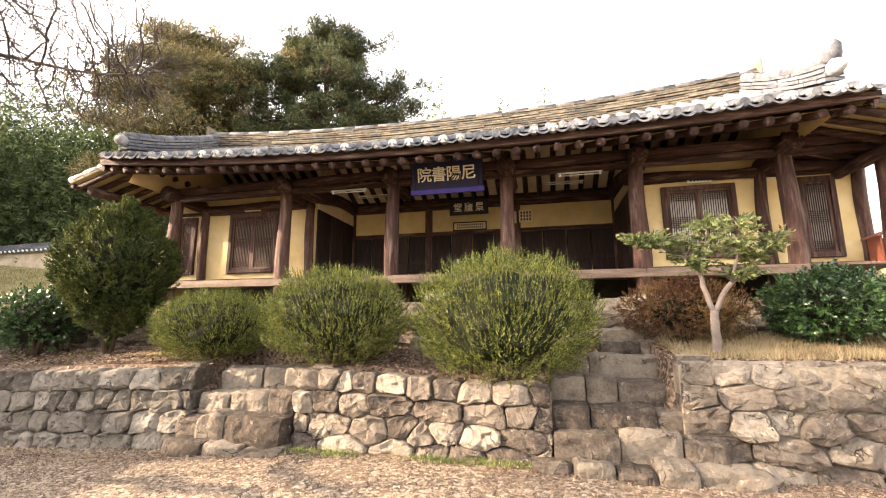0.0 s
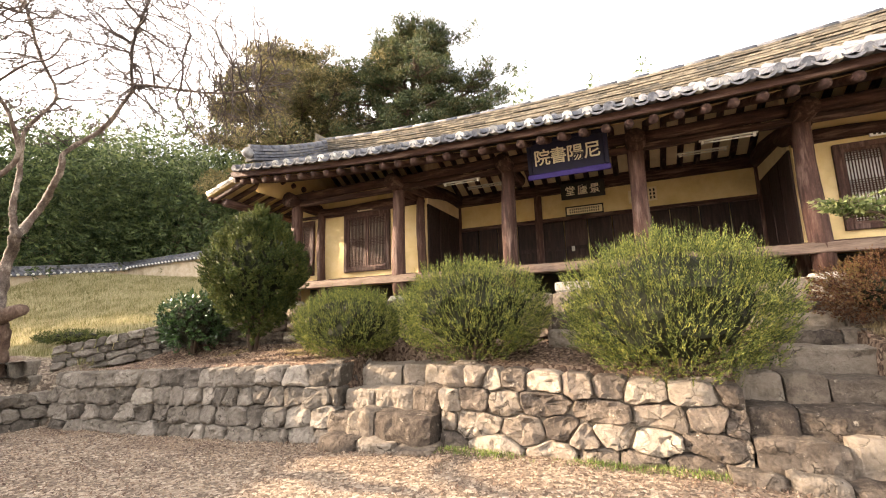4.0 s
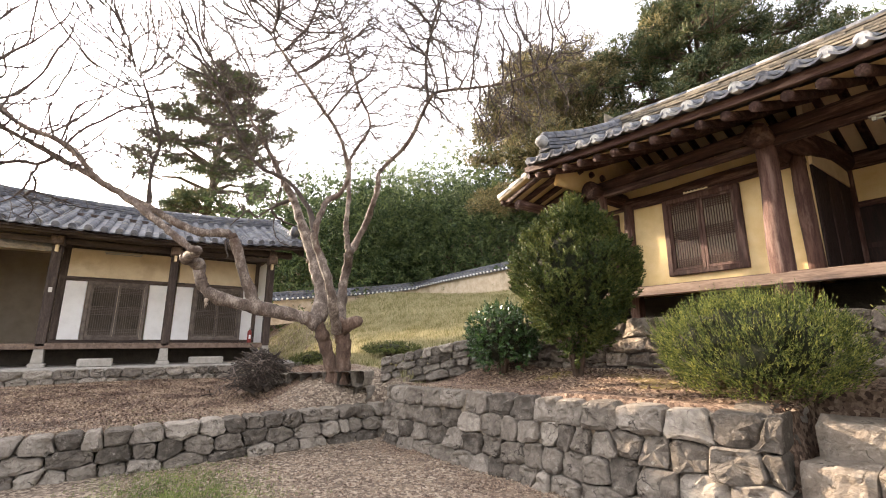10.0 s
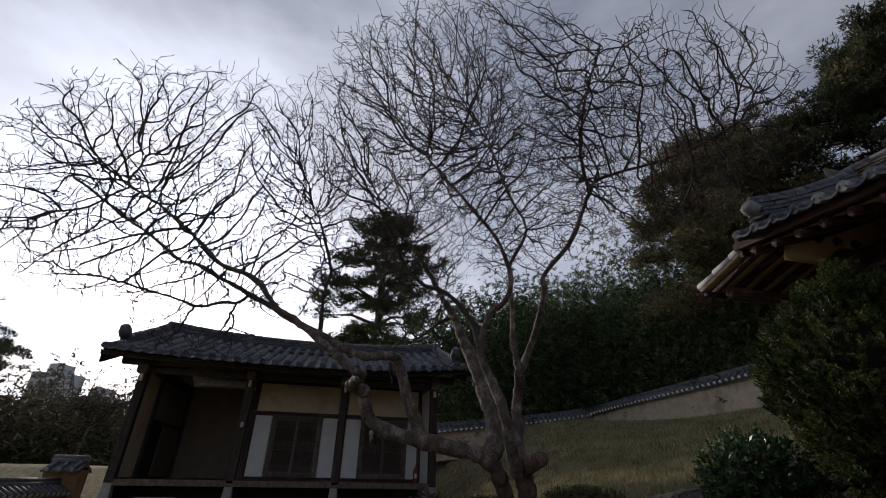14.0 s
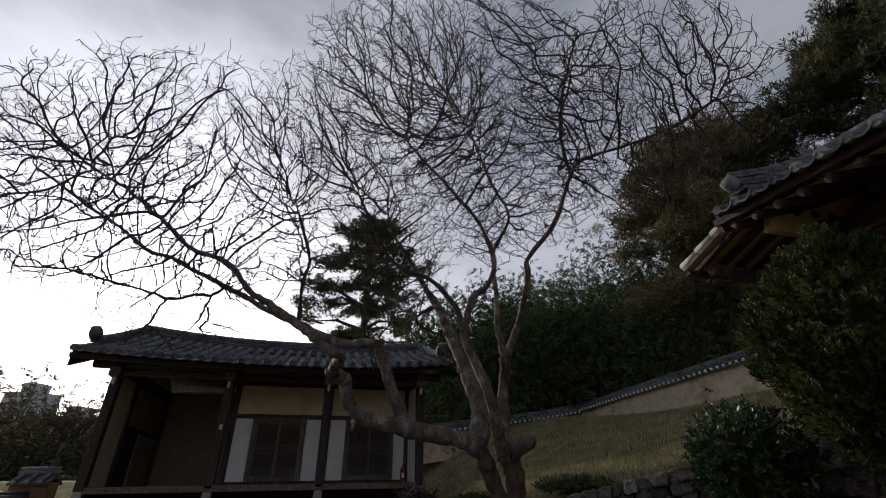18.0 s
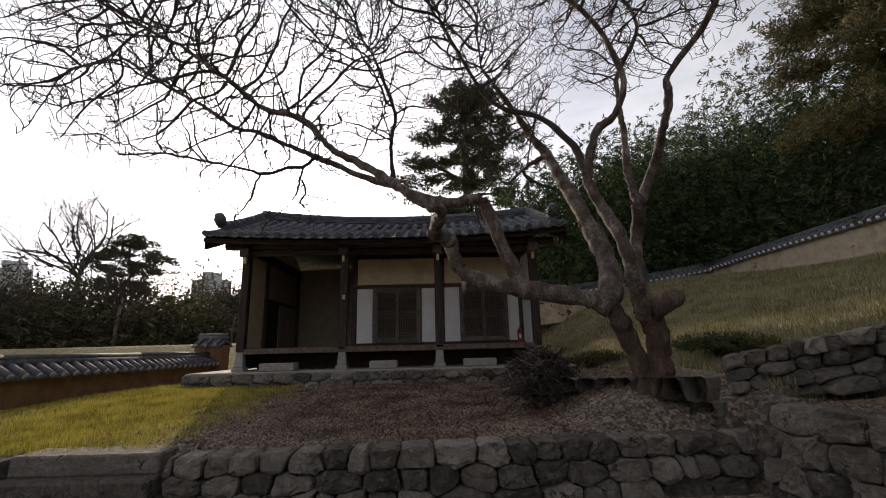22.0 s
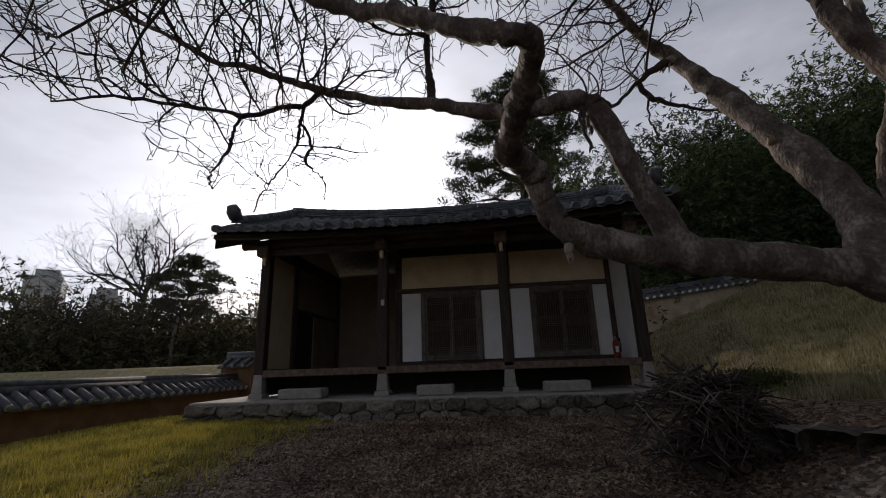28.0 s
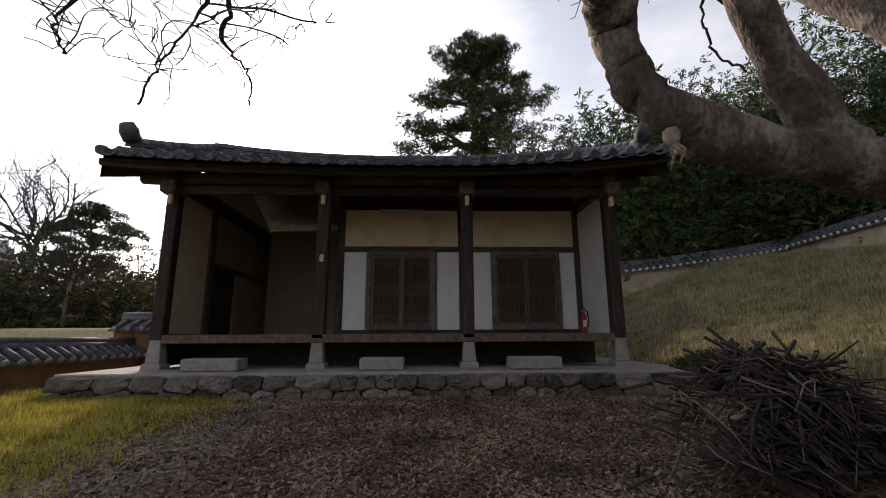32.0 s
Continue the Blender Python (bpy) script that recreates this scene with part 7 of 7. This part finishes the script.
def grove(name, label, n, area, h0, h1, material, seed, leaves=150, size=0.42, droop=0.35, spread=0.9, bare=0.15, culm=True, cap=99.0):
    """Many plumes of leaves on thin culms, as one mass."""
    rnd = random.Random(seed)
    rs = np.random.RandomState(seed)
    cv, cf, co = [], [], []
    for _ in range(n):
        x, y = area(rnd)
        z = ground_z(x, y)
        h = min(rnd.uniform(h0, h1), cap + rnd.uniform(-1.6, 0.9) - z)
        lx, ly = rnd.gauss(0, 0.9), rnd.gauss(0, 0.9)
        if culm:
            tube_data([(x, y, z - 0.2), (x + lx * 0.3, y + ly * 0.3, z + h * 0.55), (x + lx, y + ly, z + h)], [0.05, 0.04, 0.01], 4, cv, cf, cap=False)
        # leaves hang in bunches on side shoots
        k = max(1, leaves // 6)
        t = rs.uniform(bare, 1.0, k)
        r = spread * (1.25 - t) * rs.uniform(0.2, 1.1, k)
        a = rs.uniform(0, 6.28, k)
        p = np.stack([x + lx * t * t + np.cos(a) * r, y + ly * t * t + np.sin(a) * r, z + h * t + rs.normal(0, 0.2, k)], axis=1)
        ax = unit(np.stack([np.cos(a), np.sin(a), np.full(k, -droop)], axis=1) + rs.normal(size=(k, 3)) * 0.45)
        co.append(plumes(p, ax, np.full(k, size * 0.9), 6, size, 0.26, rs))
    ob = thing(name, pose(0, 0, 0), label, "woods", kind="stuff")
    quads("leaf_mass", np.concatenate(co), material, ob)["kind"] = "stuff"
    if culm:
        piece("culm_mass", cv, cf, M_CULM, ob)["kind"] = "stuff"
    return ob


M_CULM = mat("bamboo_culm", [(0.035, 0.05, 0.015), (0.07, 0.09, 0.03)], 5, 0.6, 0.1, 20)


def north_belt(rnd):
    return rnd.uniform(-46, -14.5), 16.0 + 9 * rnd.random() ** 1.5


def west_belt(rnd):
    y = rnd.uniform(4.5, 17)
    return -26.2 - 9 * rnd.random() ** 1.4 - max(0, 7 - y) * 0.6, y


def hall_belt(rnd):
    return rnd.uniform(-13, 9), rnd.uniform(24, 30)


grove("bamboo_grove", "dense dark bamboo grove behind the hill wall", 560, north_belt, 6.8, 11.8, M_BAMBOO, 61, 320, 0.31, 0.45, 1.5, 0.0, culm=False, cap=15.2)
grove("bamboo_grove", "dense dark bamboo grove behind the side hall", 330, west_belt, 5.2, 9.6, M_BAMBOO, 62, 320, 0.31, 0.45, 1.5, 0.0, culm=False, cap=13.2)
grove("bamboo_grove", "bamboo tops showing above the hall's roof", 34, hall_belt, 8.0, 11.5, M_BAMBOO, 63, 420, 0.3, 0.2, 0.8, 0.3)


def west_hedge(rnd):
    a = radians(rnd.uniform(186, 238))
    r = rnd.uniform(38, 62)
    return -8 + r * math.cos(a), 1 + r * math.sin(a)


def far_belt(rnd):
    a = radians(rnd.uniform(172, 330))
    r = rnd.uniform(45, 90)
    return -8 + r * math.cos(a), 1 + r * math.sin(a)


grove("scrub_woods", "olive scrub and bamboo beyond the boundary wall", 460, west_hedge, 3.0, 8.4, M_FARLEAF, 64, 200, 0.46, 0.1, 2.6, 0.0)
grove("low_scrub", "dense low olive scrub beyond the boundary wall", 520, lambda r: (-8 + (q := r.uniform(34, 52)) * math.cos(g := radians(r.uniform(184, 238))), 1 + q * math.sin(g)), 2.0, 5.0, M_FARLEAF, 66, 150, 0.5, 0.0, 2.2, 0.0, culm=False)
grove("far_woods", "hazy belt of distant trees", 200, far_belt, 4.0, 8.0, M_FARLEAF, 65, 90, 0.9, 0.1, 3.0, 0.05, culm=False)

# leafless trees among the scrub
for x, y, h, seed in ((-45, -30.5, 16.5, 71), (-36, -20, 7.5, 72), (-40, -14, 6.0, 73), (-34, -26, 6.5, 74)):
    rr = random.Random(seed)
    t = thing("bare_tree", pose(x, y, ground_z(x, y)), "leafless tree with fine grey branches in the scrub", "tree", "bare trees beyond the wall")
    v, f = tube_data([(0, 0, -0.3), (0.2, 0.1, h * 0.25), (0.1, 0.3, h * 0.5)], [h * 0.02, h * 0.015, h * 0.01], 7)
    piece("trunk", v, f, M_TWIG, t)
    v, f = [], []
    for k in range(16):
        p = Vector((0.1, 0.28, h * rr.uniform(0.38, 0.5)))
        a = k * 2.4
        grow(v, f, p, Vector((math.cos(a), math.sin(a), rr.uniform(0.45, 1.1))), h * 0.006, h * 0.34, 4 if h > 10 else 3, rr, 0.1, 0.75, 0.22)
    piece("crown", v, f, M_TWIGBARK, t)["kind"] = "stuff"


def tower(loc, w, d, h, turn, floors, cols):
    ob = thing("apartment_building", pose(*loc, 0, 0, turn), "pale grey apartment tower in the hazy distance", "building", "distant apartment towers")
    part("wall", bbox(-w / 2, w / 2, -d / 2, d / 2, -6, h), M_CONCRETE, ob)
    part("roof_housing", bbox(-w / 6, w / 6, -d / 3, d / 3, h, h + 4), M_CONCRETE, ob)
    bm0 = bbox(-0.5, 0.5, -0.15, 0.15, -0.5, 0.5)
    me = bpy.data.meshes.new("window")
    bm0.to_mesh(me)
    bm0.free()
    me.materials.append(M_GLASSY)
    for i in range(floors):
        for j in range(cols):
            for s in (-1, 1):
                shared("window", me, ob, Matrix.Translation(((j + 0.5) / cols * w * 0.92 - w * 0.46, s * d / 2, (i + 0.6) / floors * h)) @ Matrix.Diagonal((w / cols * 0.6, 1, h / floors * 0.5, 1)))


M_GLASSY = mat("distant_window_glass", [(0.12, 0.14, 0.16), (0.2, 0.22, 0.24)], 1, 0.3, 0.0, 10)
tower((-172, -188, 0), 22, 12, 43, 42, 12, 5)
tower((-192, -178, 0), 16, 12, 38, 42, 11, 4)
tower((-228, -112, 0), 14, 12, 38, 65, 11, 4)
tower((-234, -96, 0), 16, 12, 30, 65, 9, 4)

# ---- signs, lights and loose things ----
def letters(name, text, size, m, material, parent, depth=0.012, gap=None):
    """Raised characters of the built-in font, each one a mesh of its own."""
    for i, ch in enumerate(text):
        cu = bpy.data.curves.new("glyph", "FONT")
        cu.body, cu.size, cu.extrude, cu.align_x, cu.align_y, cu.offset = ch, size, depth, "CENTER", "CENTER", size * 0.012
        tmp = bpy.data.objects.new("glyph", cu)
        scene.collection.objects.link(tmp)
        me = bpy.data.meshes.new_from_object(tmp.evaluated_get(bpy.context.evaluated_depsgraph_get()))
        bpy.data.objects.remove(tmp)
        bpy.data.curves.remove(cu)
        me.materials.clear()
        me.materials.append(material)
        ob = new(name, me)
        ob.parent = parent
        ob.matrix_local = m @ Matrix.Translation(((i - (len(text) - 1) / 2) * (gap or size * 1.05), 0, 0))


sign = thing("hall_signboard", pose(-1.71, 8.2, 4.46, 12, 0, 0), "dark blue signboard with raised ivory characters, tilted forward", "sign")
part("board", bbox(-0.62, 0.62, -0.02, 0.02, -0.27, 0.27, 0.004), M_BLUE, sign)
for x0, x1, z0, z1 in ((-0.72, 0.72, -0.37, -0.27), (-0.7, 0.7, 0.27, 0.34), (-0.7, -0.62, -0.27, 0.27), (0.62, 0.7, -0.27, 0.27)):
    part("frame", bbox(x0, x1, -0.045, 0.03, z0, z1, 0.012), M_BLUEV if z0 < -0.3 else M_BLUE, sign)
letters("character", "院書陽尼", 0.3, pose(0, -0.024, -0.01, 90, 0, 0), M_GILT, sign, 0.012, 0.29)

inner = thing("inner_signboard", pose(-1.76, 11.0, 4.55, 8, 0, 0), "black lacquered board with three pale characters", "sign")
part("board", bbox(-0.5, 0.5, -0.02, 0.02, -0.19, 0.19, 0.006), M_BLACK, inner)
letters("character", "堂廬景", 0.24, pose(0, -0.024, -0.01, 90, 0, 0), M_GILT, inner, 0.008, 0.28)


def text_panel(name, label, loc, w, h, rows, cols, board, ink, framed=True):
    ob = thing(name, pose(*loc), label, "plaque", "plaques in the hall")
    part("board", bbox(-w / 2, w / 2, -0.012, 0.012, -h / 2, h / 2, 0.003), board, ob)
    if framed:
        for x0, x1, z0, z1 in ((-w / 2 - 0.03, w / 2 + 0.03, h / 2, h / 2 + 0.03), (-w / 2 - 0.03, w / 2 + 0.03, -h / 2 - 0.03, -h / 2), (-w / 2 - 0.03, -w / 2, -h / 2, h / 2), (w / 2, w / 2 + 0.03, -h / 2, h / 2)):
            part("frame", bbox(x0, x1, -0.02, 0.014, z0, z1, 0.004), M_BLACK, ob)
    for i in range(rows):
        for j in range(cols):
            x, z = ((j + 0.5) / cols - 0.5) * w * 0.86, ((i + 0.5) / rows - 0.5) * h * 0.8
            part("written_mark", bbox(x - w / cols * 0.22, x + w / cols * 0.22, -0.016, -0.013, z - h / rows * 0.27, z + h / rows * 0.27), ink, ob)
    return ob


text_panel("framed_text", "framed pale text panel under the inner signboard", (-1.78, 11.25, 4.12), 0.82, 0.17, 2, 14, M_CREAM, M_BLACK)
text_panel("text_plaque", "small pale plaque with dark writing on the back wall", (-0.35, 11.24, 4.3), 0.34, 0.32, 3, 4, M_CREAM, M_BLACK, False)
text_panel("text_plaque", "narrow pale plaque with dark writing on the back wall", (-0.68, 11.24, 4.28), 0.2, 0.3, 4, 1, M_CREAM, M_BLACK, False)
text_panel("door_plaque", "small white name plaque on the lintel above paper windows", (2.98, 9.2, 4.3), 0.42, 0.09, 1, 6, M_WHITE, M_BLACK, False)
text_panel("door_plaque", "small faded name plaque on the lintel above dark windows", (-6.7, 9.2, 4.33), 0.42, 0.08, 1, 6, M_CREAM, M_BLACK, False)


def tube_lamp(loc, axis="x", length=0.8):
    ob = thing("fluorescent_lamp", pose(*loc, 0, 0, 0 if axis == "x" else 90), "unlit white fluorescent strip lamp under a beam", "lamp", "strip lamps")
    part("housing", bbox(-length / 2, length / 2, -0.024, 0.024, 0, 0.024, 0.006), M_METAL, ob)
    v, f = tube_data([(-length * 0.42, 0, -0.03), (length * 0.42, 0, -0.03)], [0.012, 0.012], 8)
    piece("tube", v, f, M_METAL, ob)
    for s in (-1, 1):
        part("socket", bbox(s * length * 0.44 - 0.02, s * length * 0.44 + 0.02, -0.02, 0.02, -0.05, 0.0, 0.004), M_METAL, ob)


tube_lamp((-3.8, 8.35, 4.33))
tube_lamp((-3.6, 9.2, 4.45))
tube_lamp((0.75, 8.35, 4.33))
tube_lamp((0.5, 9.2, 4.45))
tube_lamp((-18.4, 0.55, 4.08), "y", 0.9)

# box on a post by the right end of the hall
box_t = thing("notice_box", pose(5.5, 8.75, 2.58), "small red-brown wooden box with a pitched lid and white label", "box")
for x0, x1, y0, y1, z0, z1 in ((-0.22, -0.19, -0.15, 0.15, 0, 0.42), (0.19, 0.22, -0.15, 0.15, 0, 0.42), (-0.19, 0.19, 0.12, 0.15, 0, 0.42), (-0.19, 0.19, -0.15, 0.12, 0, 0.03)):
    part("panel", bbox(x0, x1, y0, y1, z0, z1, 0.004), M_REDWOOD, box_t)
part("inside", bbox(-0.15, 0.15, -0.05, 0.1, 0.04, 0.3, 0.01), M_RED, box_t)
part("label", bbox(-0.06, 0.06, -0.062, -0.055, 0.06, 0.13), M_WHITE, box_t)
bm = bmesh.new()
for s in (-1, 1):
    vs = [bm.verts.new(c) for c in ((0, -0.2, 0.54), (0, 0.2, 0.54), (s * 0.28, 0.2, 0.42), (s * 0.28, -0.2, 0.42), (0, -0.2, 0.51), (0, 0.2, 0.51), (s * 0.28, 0.2, 0.39), (s * 0.28, -0.2, 0.39))]
    for q in ((0, 1, 2, 3), (7, 6, 5, 4), (0, 3, 7, 4), (1, 5, 6, 2), (3, 2, 6, 7)):
        bm.faces.new([vs[i] for i in q])
part("lid", bm, M_REDWOOD, box_t)
part("lid_label", bbox(-0.09, 0.09, -0.21, -0.2, 0.43, 0.48), M_WHITE, box_t)

# fire extinguisher on the veranda
ext = thing("fire_extinguisher", pose(-17.95, 4.02, 1.58), "dull red fire extinguisher standing on the veranda", "extinguisher")
v, f = tube_data([(0, 0, 0), (0, 0, 0.02), (0, 0, 0.32), (0, 0, 0.37), (0, 0, 0.4)], [0.06, 0.065, 0.065, 0.04, 0.022], 14)
piece("cylinder", v, f, M_RED, ext)
part("label", bbox(0.055, 0.068, -0.03, 0.03, 0.12, 0.24), M_WHITE, ext)
part("valve", bbox(-0.02, 0.02, -0.02, 0.02, 0.39, 0.44, 0.004), M_METAL, ext)
part("lever", bbox(-0.012, 0.1, -0.012, 0.012, 0.44, 0.46, 0.003), M_BLACK, ext)
v, f = tube_data([(0.02, 0, 0.42), (0.02, 0.08, 0.4), (0.02, 0.09, 0.25), (0.02, 0.075, 0.12)], [0.012, 0.012, 0.012, 0.016], 7)
piece("hose", v, f, M_BLACK, ext)

# switch plates and a paper slip on the columns
for nm, loc, s in (("switch_box", (-17.09, -0.72, 2.85), 1), ("switch_box", (-2.1, 11.24, 3.2), 0)):
    sb = thing(nm, pose(*loc), "small white electric switch box on the timber", "switch")
    part("plate", bbox(-0.012, 0.012, -0.035, 0.035, -0.06, 0.06, 0.003) if s else bbox(-0.035, 0.035, -0.012, 0.012, -0.06, 0.06, 0.003), M_METAL, sb)

# stacked firewood
pile_at = Vector((-12.62, 3.3, ground_z(-12.6, 3.3) - 0.02))
pile = thing("firewood_pile", Matrix.Translation(pile_at), "dark heap of cut logs and tangled branches beside the bank", "firewood")
prnd = random.Random(5)
for row in range(5):
    for k in range(8 - row):
        r = prnd.uniform(0.03, 0.062)
        y = 0.16 + (k - (7 - row) / 2) * 0.11 + prnd.uniform(-0.03, 0.03)
        z = 0.05 + row * 0.1 + prnd.uniform(-0.02, 0.02)
        L = prnd.uniform(0.42, 0.62)
        x0 = prnd.uniform(-0.12, 0.06)
        tw, tl = prnd.uniform(-0.1, 0.1), prnd.uniform(-0.05, 0.06)
        p0, p1 = Vector((x0 - L * 0.55, y - tw, z - tl)), Vector((x0 + L * 0.55, y + tw, z + tl))
        mid = p0.lerp(p1, 0.5) + Vector((0, prnd.uniform(-0.03, 0.03), prnd.uniform(-0.02, 0.02)))
        v, f = tube_data([p0, mid, p1], [r, r * 0.97, r * 0.9], 9)
        lg = piece("log", v, f, M_LOG, pile)
        d = (p1 - p0).normalized()
        v, f = tube_data([p1, p1 + d * 0.004], [r * 0.8, r * 0.8], 9)
        piece("cut_end", v, f, M_LOGEND, lg, smooth=False)
# brushwood thrown over the logs, its ends hanging down the near side
for nm, m, n, r, lab in (("branch_tangle", M_LOG, 520, 0.009, ""), ("pale_twig_tangle", M_TWIG, 170, 0.006, "greyed dry twigs")):
    v, f = [], []
    for k in range(n):
        y = prnd.gauss(-0.02, 0.26)
        top = max(0.12, 0.72 - 1.1 * (y + 0.02) ** 2)
        p = Vector((prnd.uniform(-0.3, 0.22), y, top + prnd.uniform(-0.16, 0.03)))
        if prnd.random() < 0.45:
            p.x, p.z = prnd.uniform(0.24, 0.42), prnd.uniform(0.1, top - 0.1 if top > 0.24 else 0.14)
        a = prnd.gauss(0.0, 0.9)
        d = Vector((math.cos(a), math.sin(a), prnd.gauss(-0.25, 0.35)))
        L = prnd.uniform(0.16, 0.5)
        q = p + d * L * 0.5
        q.z = max(q.z, 0.02)
        tube_data([p - d * L / 2, p + Vector((0, prnd.uniform(-0.03, 0.03), prnd.uniform(-0.02, 0.06))), q], [r * prnd.uniform(0.8, 1.8), r, r * 0.4], 4, v, f)
    piece(nm, v, f, m, pile, lab)["kind"] = "stuff"
for p0, p1, r in (((0.1, -0.38, 0.46), (-0.1, 0.16, 0.6), 0.022), ((0.2, -0.42, 0.4), (0.14, 0.05, 0.52), 0.018), ((0.05, -0.3, 0.62), (-0.2, 0.2, 0.74), 0.02), ((0.3, 0.55, 0.3), (0.16, 0.95, 0.34), 0.02)):
    a, b = Vector(p0), Vector(p1)
    v, f = tube_data(limb_pts([a, a.lerp(b, 0.4) + Vector((0.02, 0, 0.05)), a.lerp(b, 0.75), b], 3, 0.006, prnd), [r] * 7 + [r * 0.8] * 3, 7)
    piece("split_branch", v, f, M_SPLIT, pile)

# the young broadleaf tree by the right wall
ytree = thing("young_tree", pose(1.95, 6.15, ground_z(1.95, 6.15)), "young pale-barked tree with light green leaves on the terrace", "tree")
yr = random.Random(21)
ends = []
for name, pts, r0, r1 in (("trunk", [(0, 0, -0.1), (0.02, 0, 0.3), (0.03, 0, 0.52)], 0.055, 0.045), ("limb", [(0.03, 0, 0.5), (-0.06, 0, 0.8), (-0.14, 0.02, 1.1), (-0.4, 0.05, 1.4)], 0.035, 0.014), ("limb", [(0.03, 0, 0.5), (0.2, 0, 0.8), (0.42, 0.02, 1.0), (0.75, 0.02, 1.35)], 0.035, 0.014), ("limb", [(-0.1, 0, 0.95), (0.05, 0.1, 1.25), (0.1, 0.15, 1.6)], 0.022, 0.01), ("limb", [(0.25, 0, 0.85), (0.3, -0.1, 1.2), (0.35, -0.1, 1.55)], 0.02, 0.01), ("limb", [(-0.2, 0, 1.15), (-0.5, -0.05, 1.3), (-0.75, 0, 1.38)], 0.02, 0.008)):
    P = limb_pts(pts, 3, 0.012, yr)
    v, f = tube_data(P, [lerp(r0, r1, i / (len(P) - 1)) for i in range(len(P))], 8)
    piece(name, v, f, M_TWIG, ytree)
    if name == "limb":
        ends += P[len(P) // 2:]


rs = np.random.RandomState(21)
tv, tf, ps, ds, ls = [], [], [], [], []
for k in range(420):
    p = yr.choice(ends)
    a = yr.uniform(0, 6.28)
    d = Vector((math.cos(a), math.sin(a), yr.uniform(-0.15, 0.5))).normalized()
    L = yr.uniform(0.12, 0.3)
    tube_data([p, p + d * L * 0.5 + Vector((0, 0, 0.02)), p + d * L], [0.006, 0.004, 0.003], 4, tv, tf, cap=False)
    ps.append(p + d * L * 0.2)
    ds.append(d)
    ls.append(L * 0.8)
piece("twig_spray", tv, tf, M_TWIG, ytree)["kind"] = "stuff"
quads("foliage", plumes(np.array(ps), np.array(ds), np.array(ls), 9, 0.085, 0.42, rs), M_PHOTINIA, ytree)


# ---- scattered litter and grass, too many to count ----
def scatter(name, label, n, area, size, material, seed, kind="leaf"):
    rnd = random.Random(seed)
    v, f = [], []
    for _ in range(n):
        x, y = area(rnd)
        z = ground_z(x, y)
        L = size * rnd.uniform(0.5, 1.4)
        b = len(v)
        a = rnd.uniform(0, 6.28)
        if kind == "leaf":
            d = Vector((math.cos(a), math.sin(a), rnd.gauss(0, 0.35))).normalized()
            s = d.cross(Vector((rnd.gauss(0, 0.4), rnd.gauss(0, 0.4), 1))).normalized()
            p = Vector((x, y, z + 0.006 + rnd.random() * 0.012))
            v += [p - d * L * 0.5, p - s * L * 0.3, p + d * L * 0.5 + Vector((0, 0, 0.01)), p + s * L * 0.3]
            f.append((b, b + 1, b + 2, b + 3))
        else:
            for k in range(4):
                a2 = a + k * 1.7
                d = Vector((math.cos(a2) * 0.45, math.sin(a2) * 0.45, 1)).normalized()
                s = Vector((-math.sin(a2), math.cos(a2), 0)) * L * 0.07
                p = Vector((x + rnd.gauss(0, 0.02), y + rnd.gauss(0, 0.02), z - 0.01))
                b = len(v)
                v += [p - s, p + s, p + d * L]
                f.append((b, b + 1, b + 2))
    ob = new(name, mesh_of(name, v, f, material, False))
    return tagged(ob, label, "ground cover", kind="stuff")


M_DEADLEAF = leaf_mat("fallen_leaf", [(0.07, 0.042, 0.03), (0.18, 0.115, 0.08), (0.37, 0.28, 0.2)], through=0.1)
M_GRASSBLADE = leaf_mat("autumn_grass_blade", [(0.16, 0.16, 0.06), (0.34, 0.3, 0.16), (0.48, 0.43, 0.27)])
M_GREENBLADE = leaf_mat("green_grass_blade", [(0.16, 0.15, 0.025), (0.38, 0.33, 0.055), (0.56, 0.46, 0.1)])
M_YARDGRASS = leaf_mat("fresh_green_blade", [(0.055, 0.085, 0.018), (0.125, 0.18, 0.04), (0.25, 0.29, 0.085)])
scatter("fallen_leaves", "dry brown leaves strewn over the side terrace", 48000, lambda r: (r.uniform(-16, -10.6), r.triangular(-3.0, 4.6, 1.5)), 0.038, M_DEADLEAF, 91)
scatter("fallen_leaves", "dry brown leaves strewn over the yard", 48000, lambda r: (r.uniform(-10.2, 5), 5.4 - 4.2 * r.random() ** 1.3), 0.026, M_DEADLEAF, 92)
scatter("fallen_leaves", "dry leaves and straw on the planted terrace", 9000, lambda r: (r.uniform(-9.8, 6), r.uniform(5.85, 7.5)), 0.05, M_DEADLEAF, 93)
scatter("grass", "sunlit yellow-green grass beside the side hall", 15000, lambda r: (r.uniform(-17.5, -10.6), r.triangular(-5.6, -1.0, -3.6)), 0.08, M_GREENBLADE, 94, "grass")
scatter("hill_grass", "dry straw-coloured grass on the hill", 26000, lambda r: (r.uniform(-24.8, -10.2), r.uniform(5.4, 14.3)), 0.13, M_GRASSBLADE, 95, "grass")
scatter("wall_foot_grass", "green weeds at the foot of the stone walls", 800, lambda r: (r.choice((-2.9, -2.4, -1.2, -0.3, -0.8, 1.6)) + r.gauss(0, 0.2), 5.42 - 0.2 * r.random() ** 2), 0.055, M_YARDGRASS, 96, "grass")
scatter("yard_grass", "patch of green grass in the yard", 19000, lambda r: (r.gauss(-7.6, 1.3), r.gauss(1.7, 0.42)), 0.04, M_YARDGRASS, 97, "grass")
scatter("straw", "dry straw around the azalea and young tree", 4500, lambda r: (r.uniform(1.5, 5.5), r.uniform(5.95, 7.2)), 0.09, M_STRAW, 98, "grass")
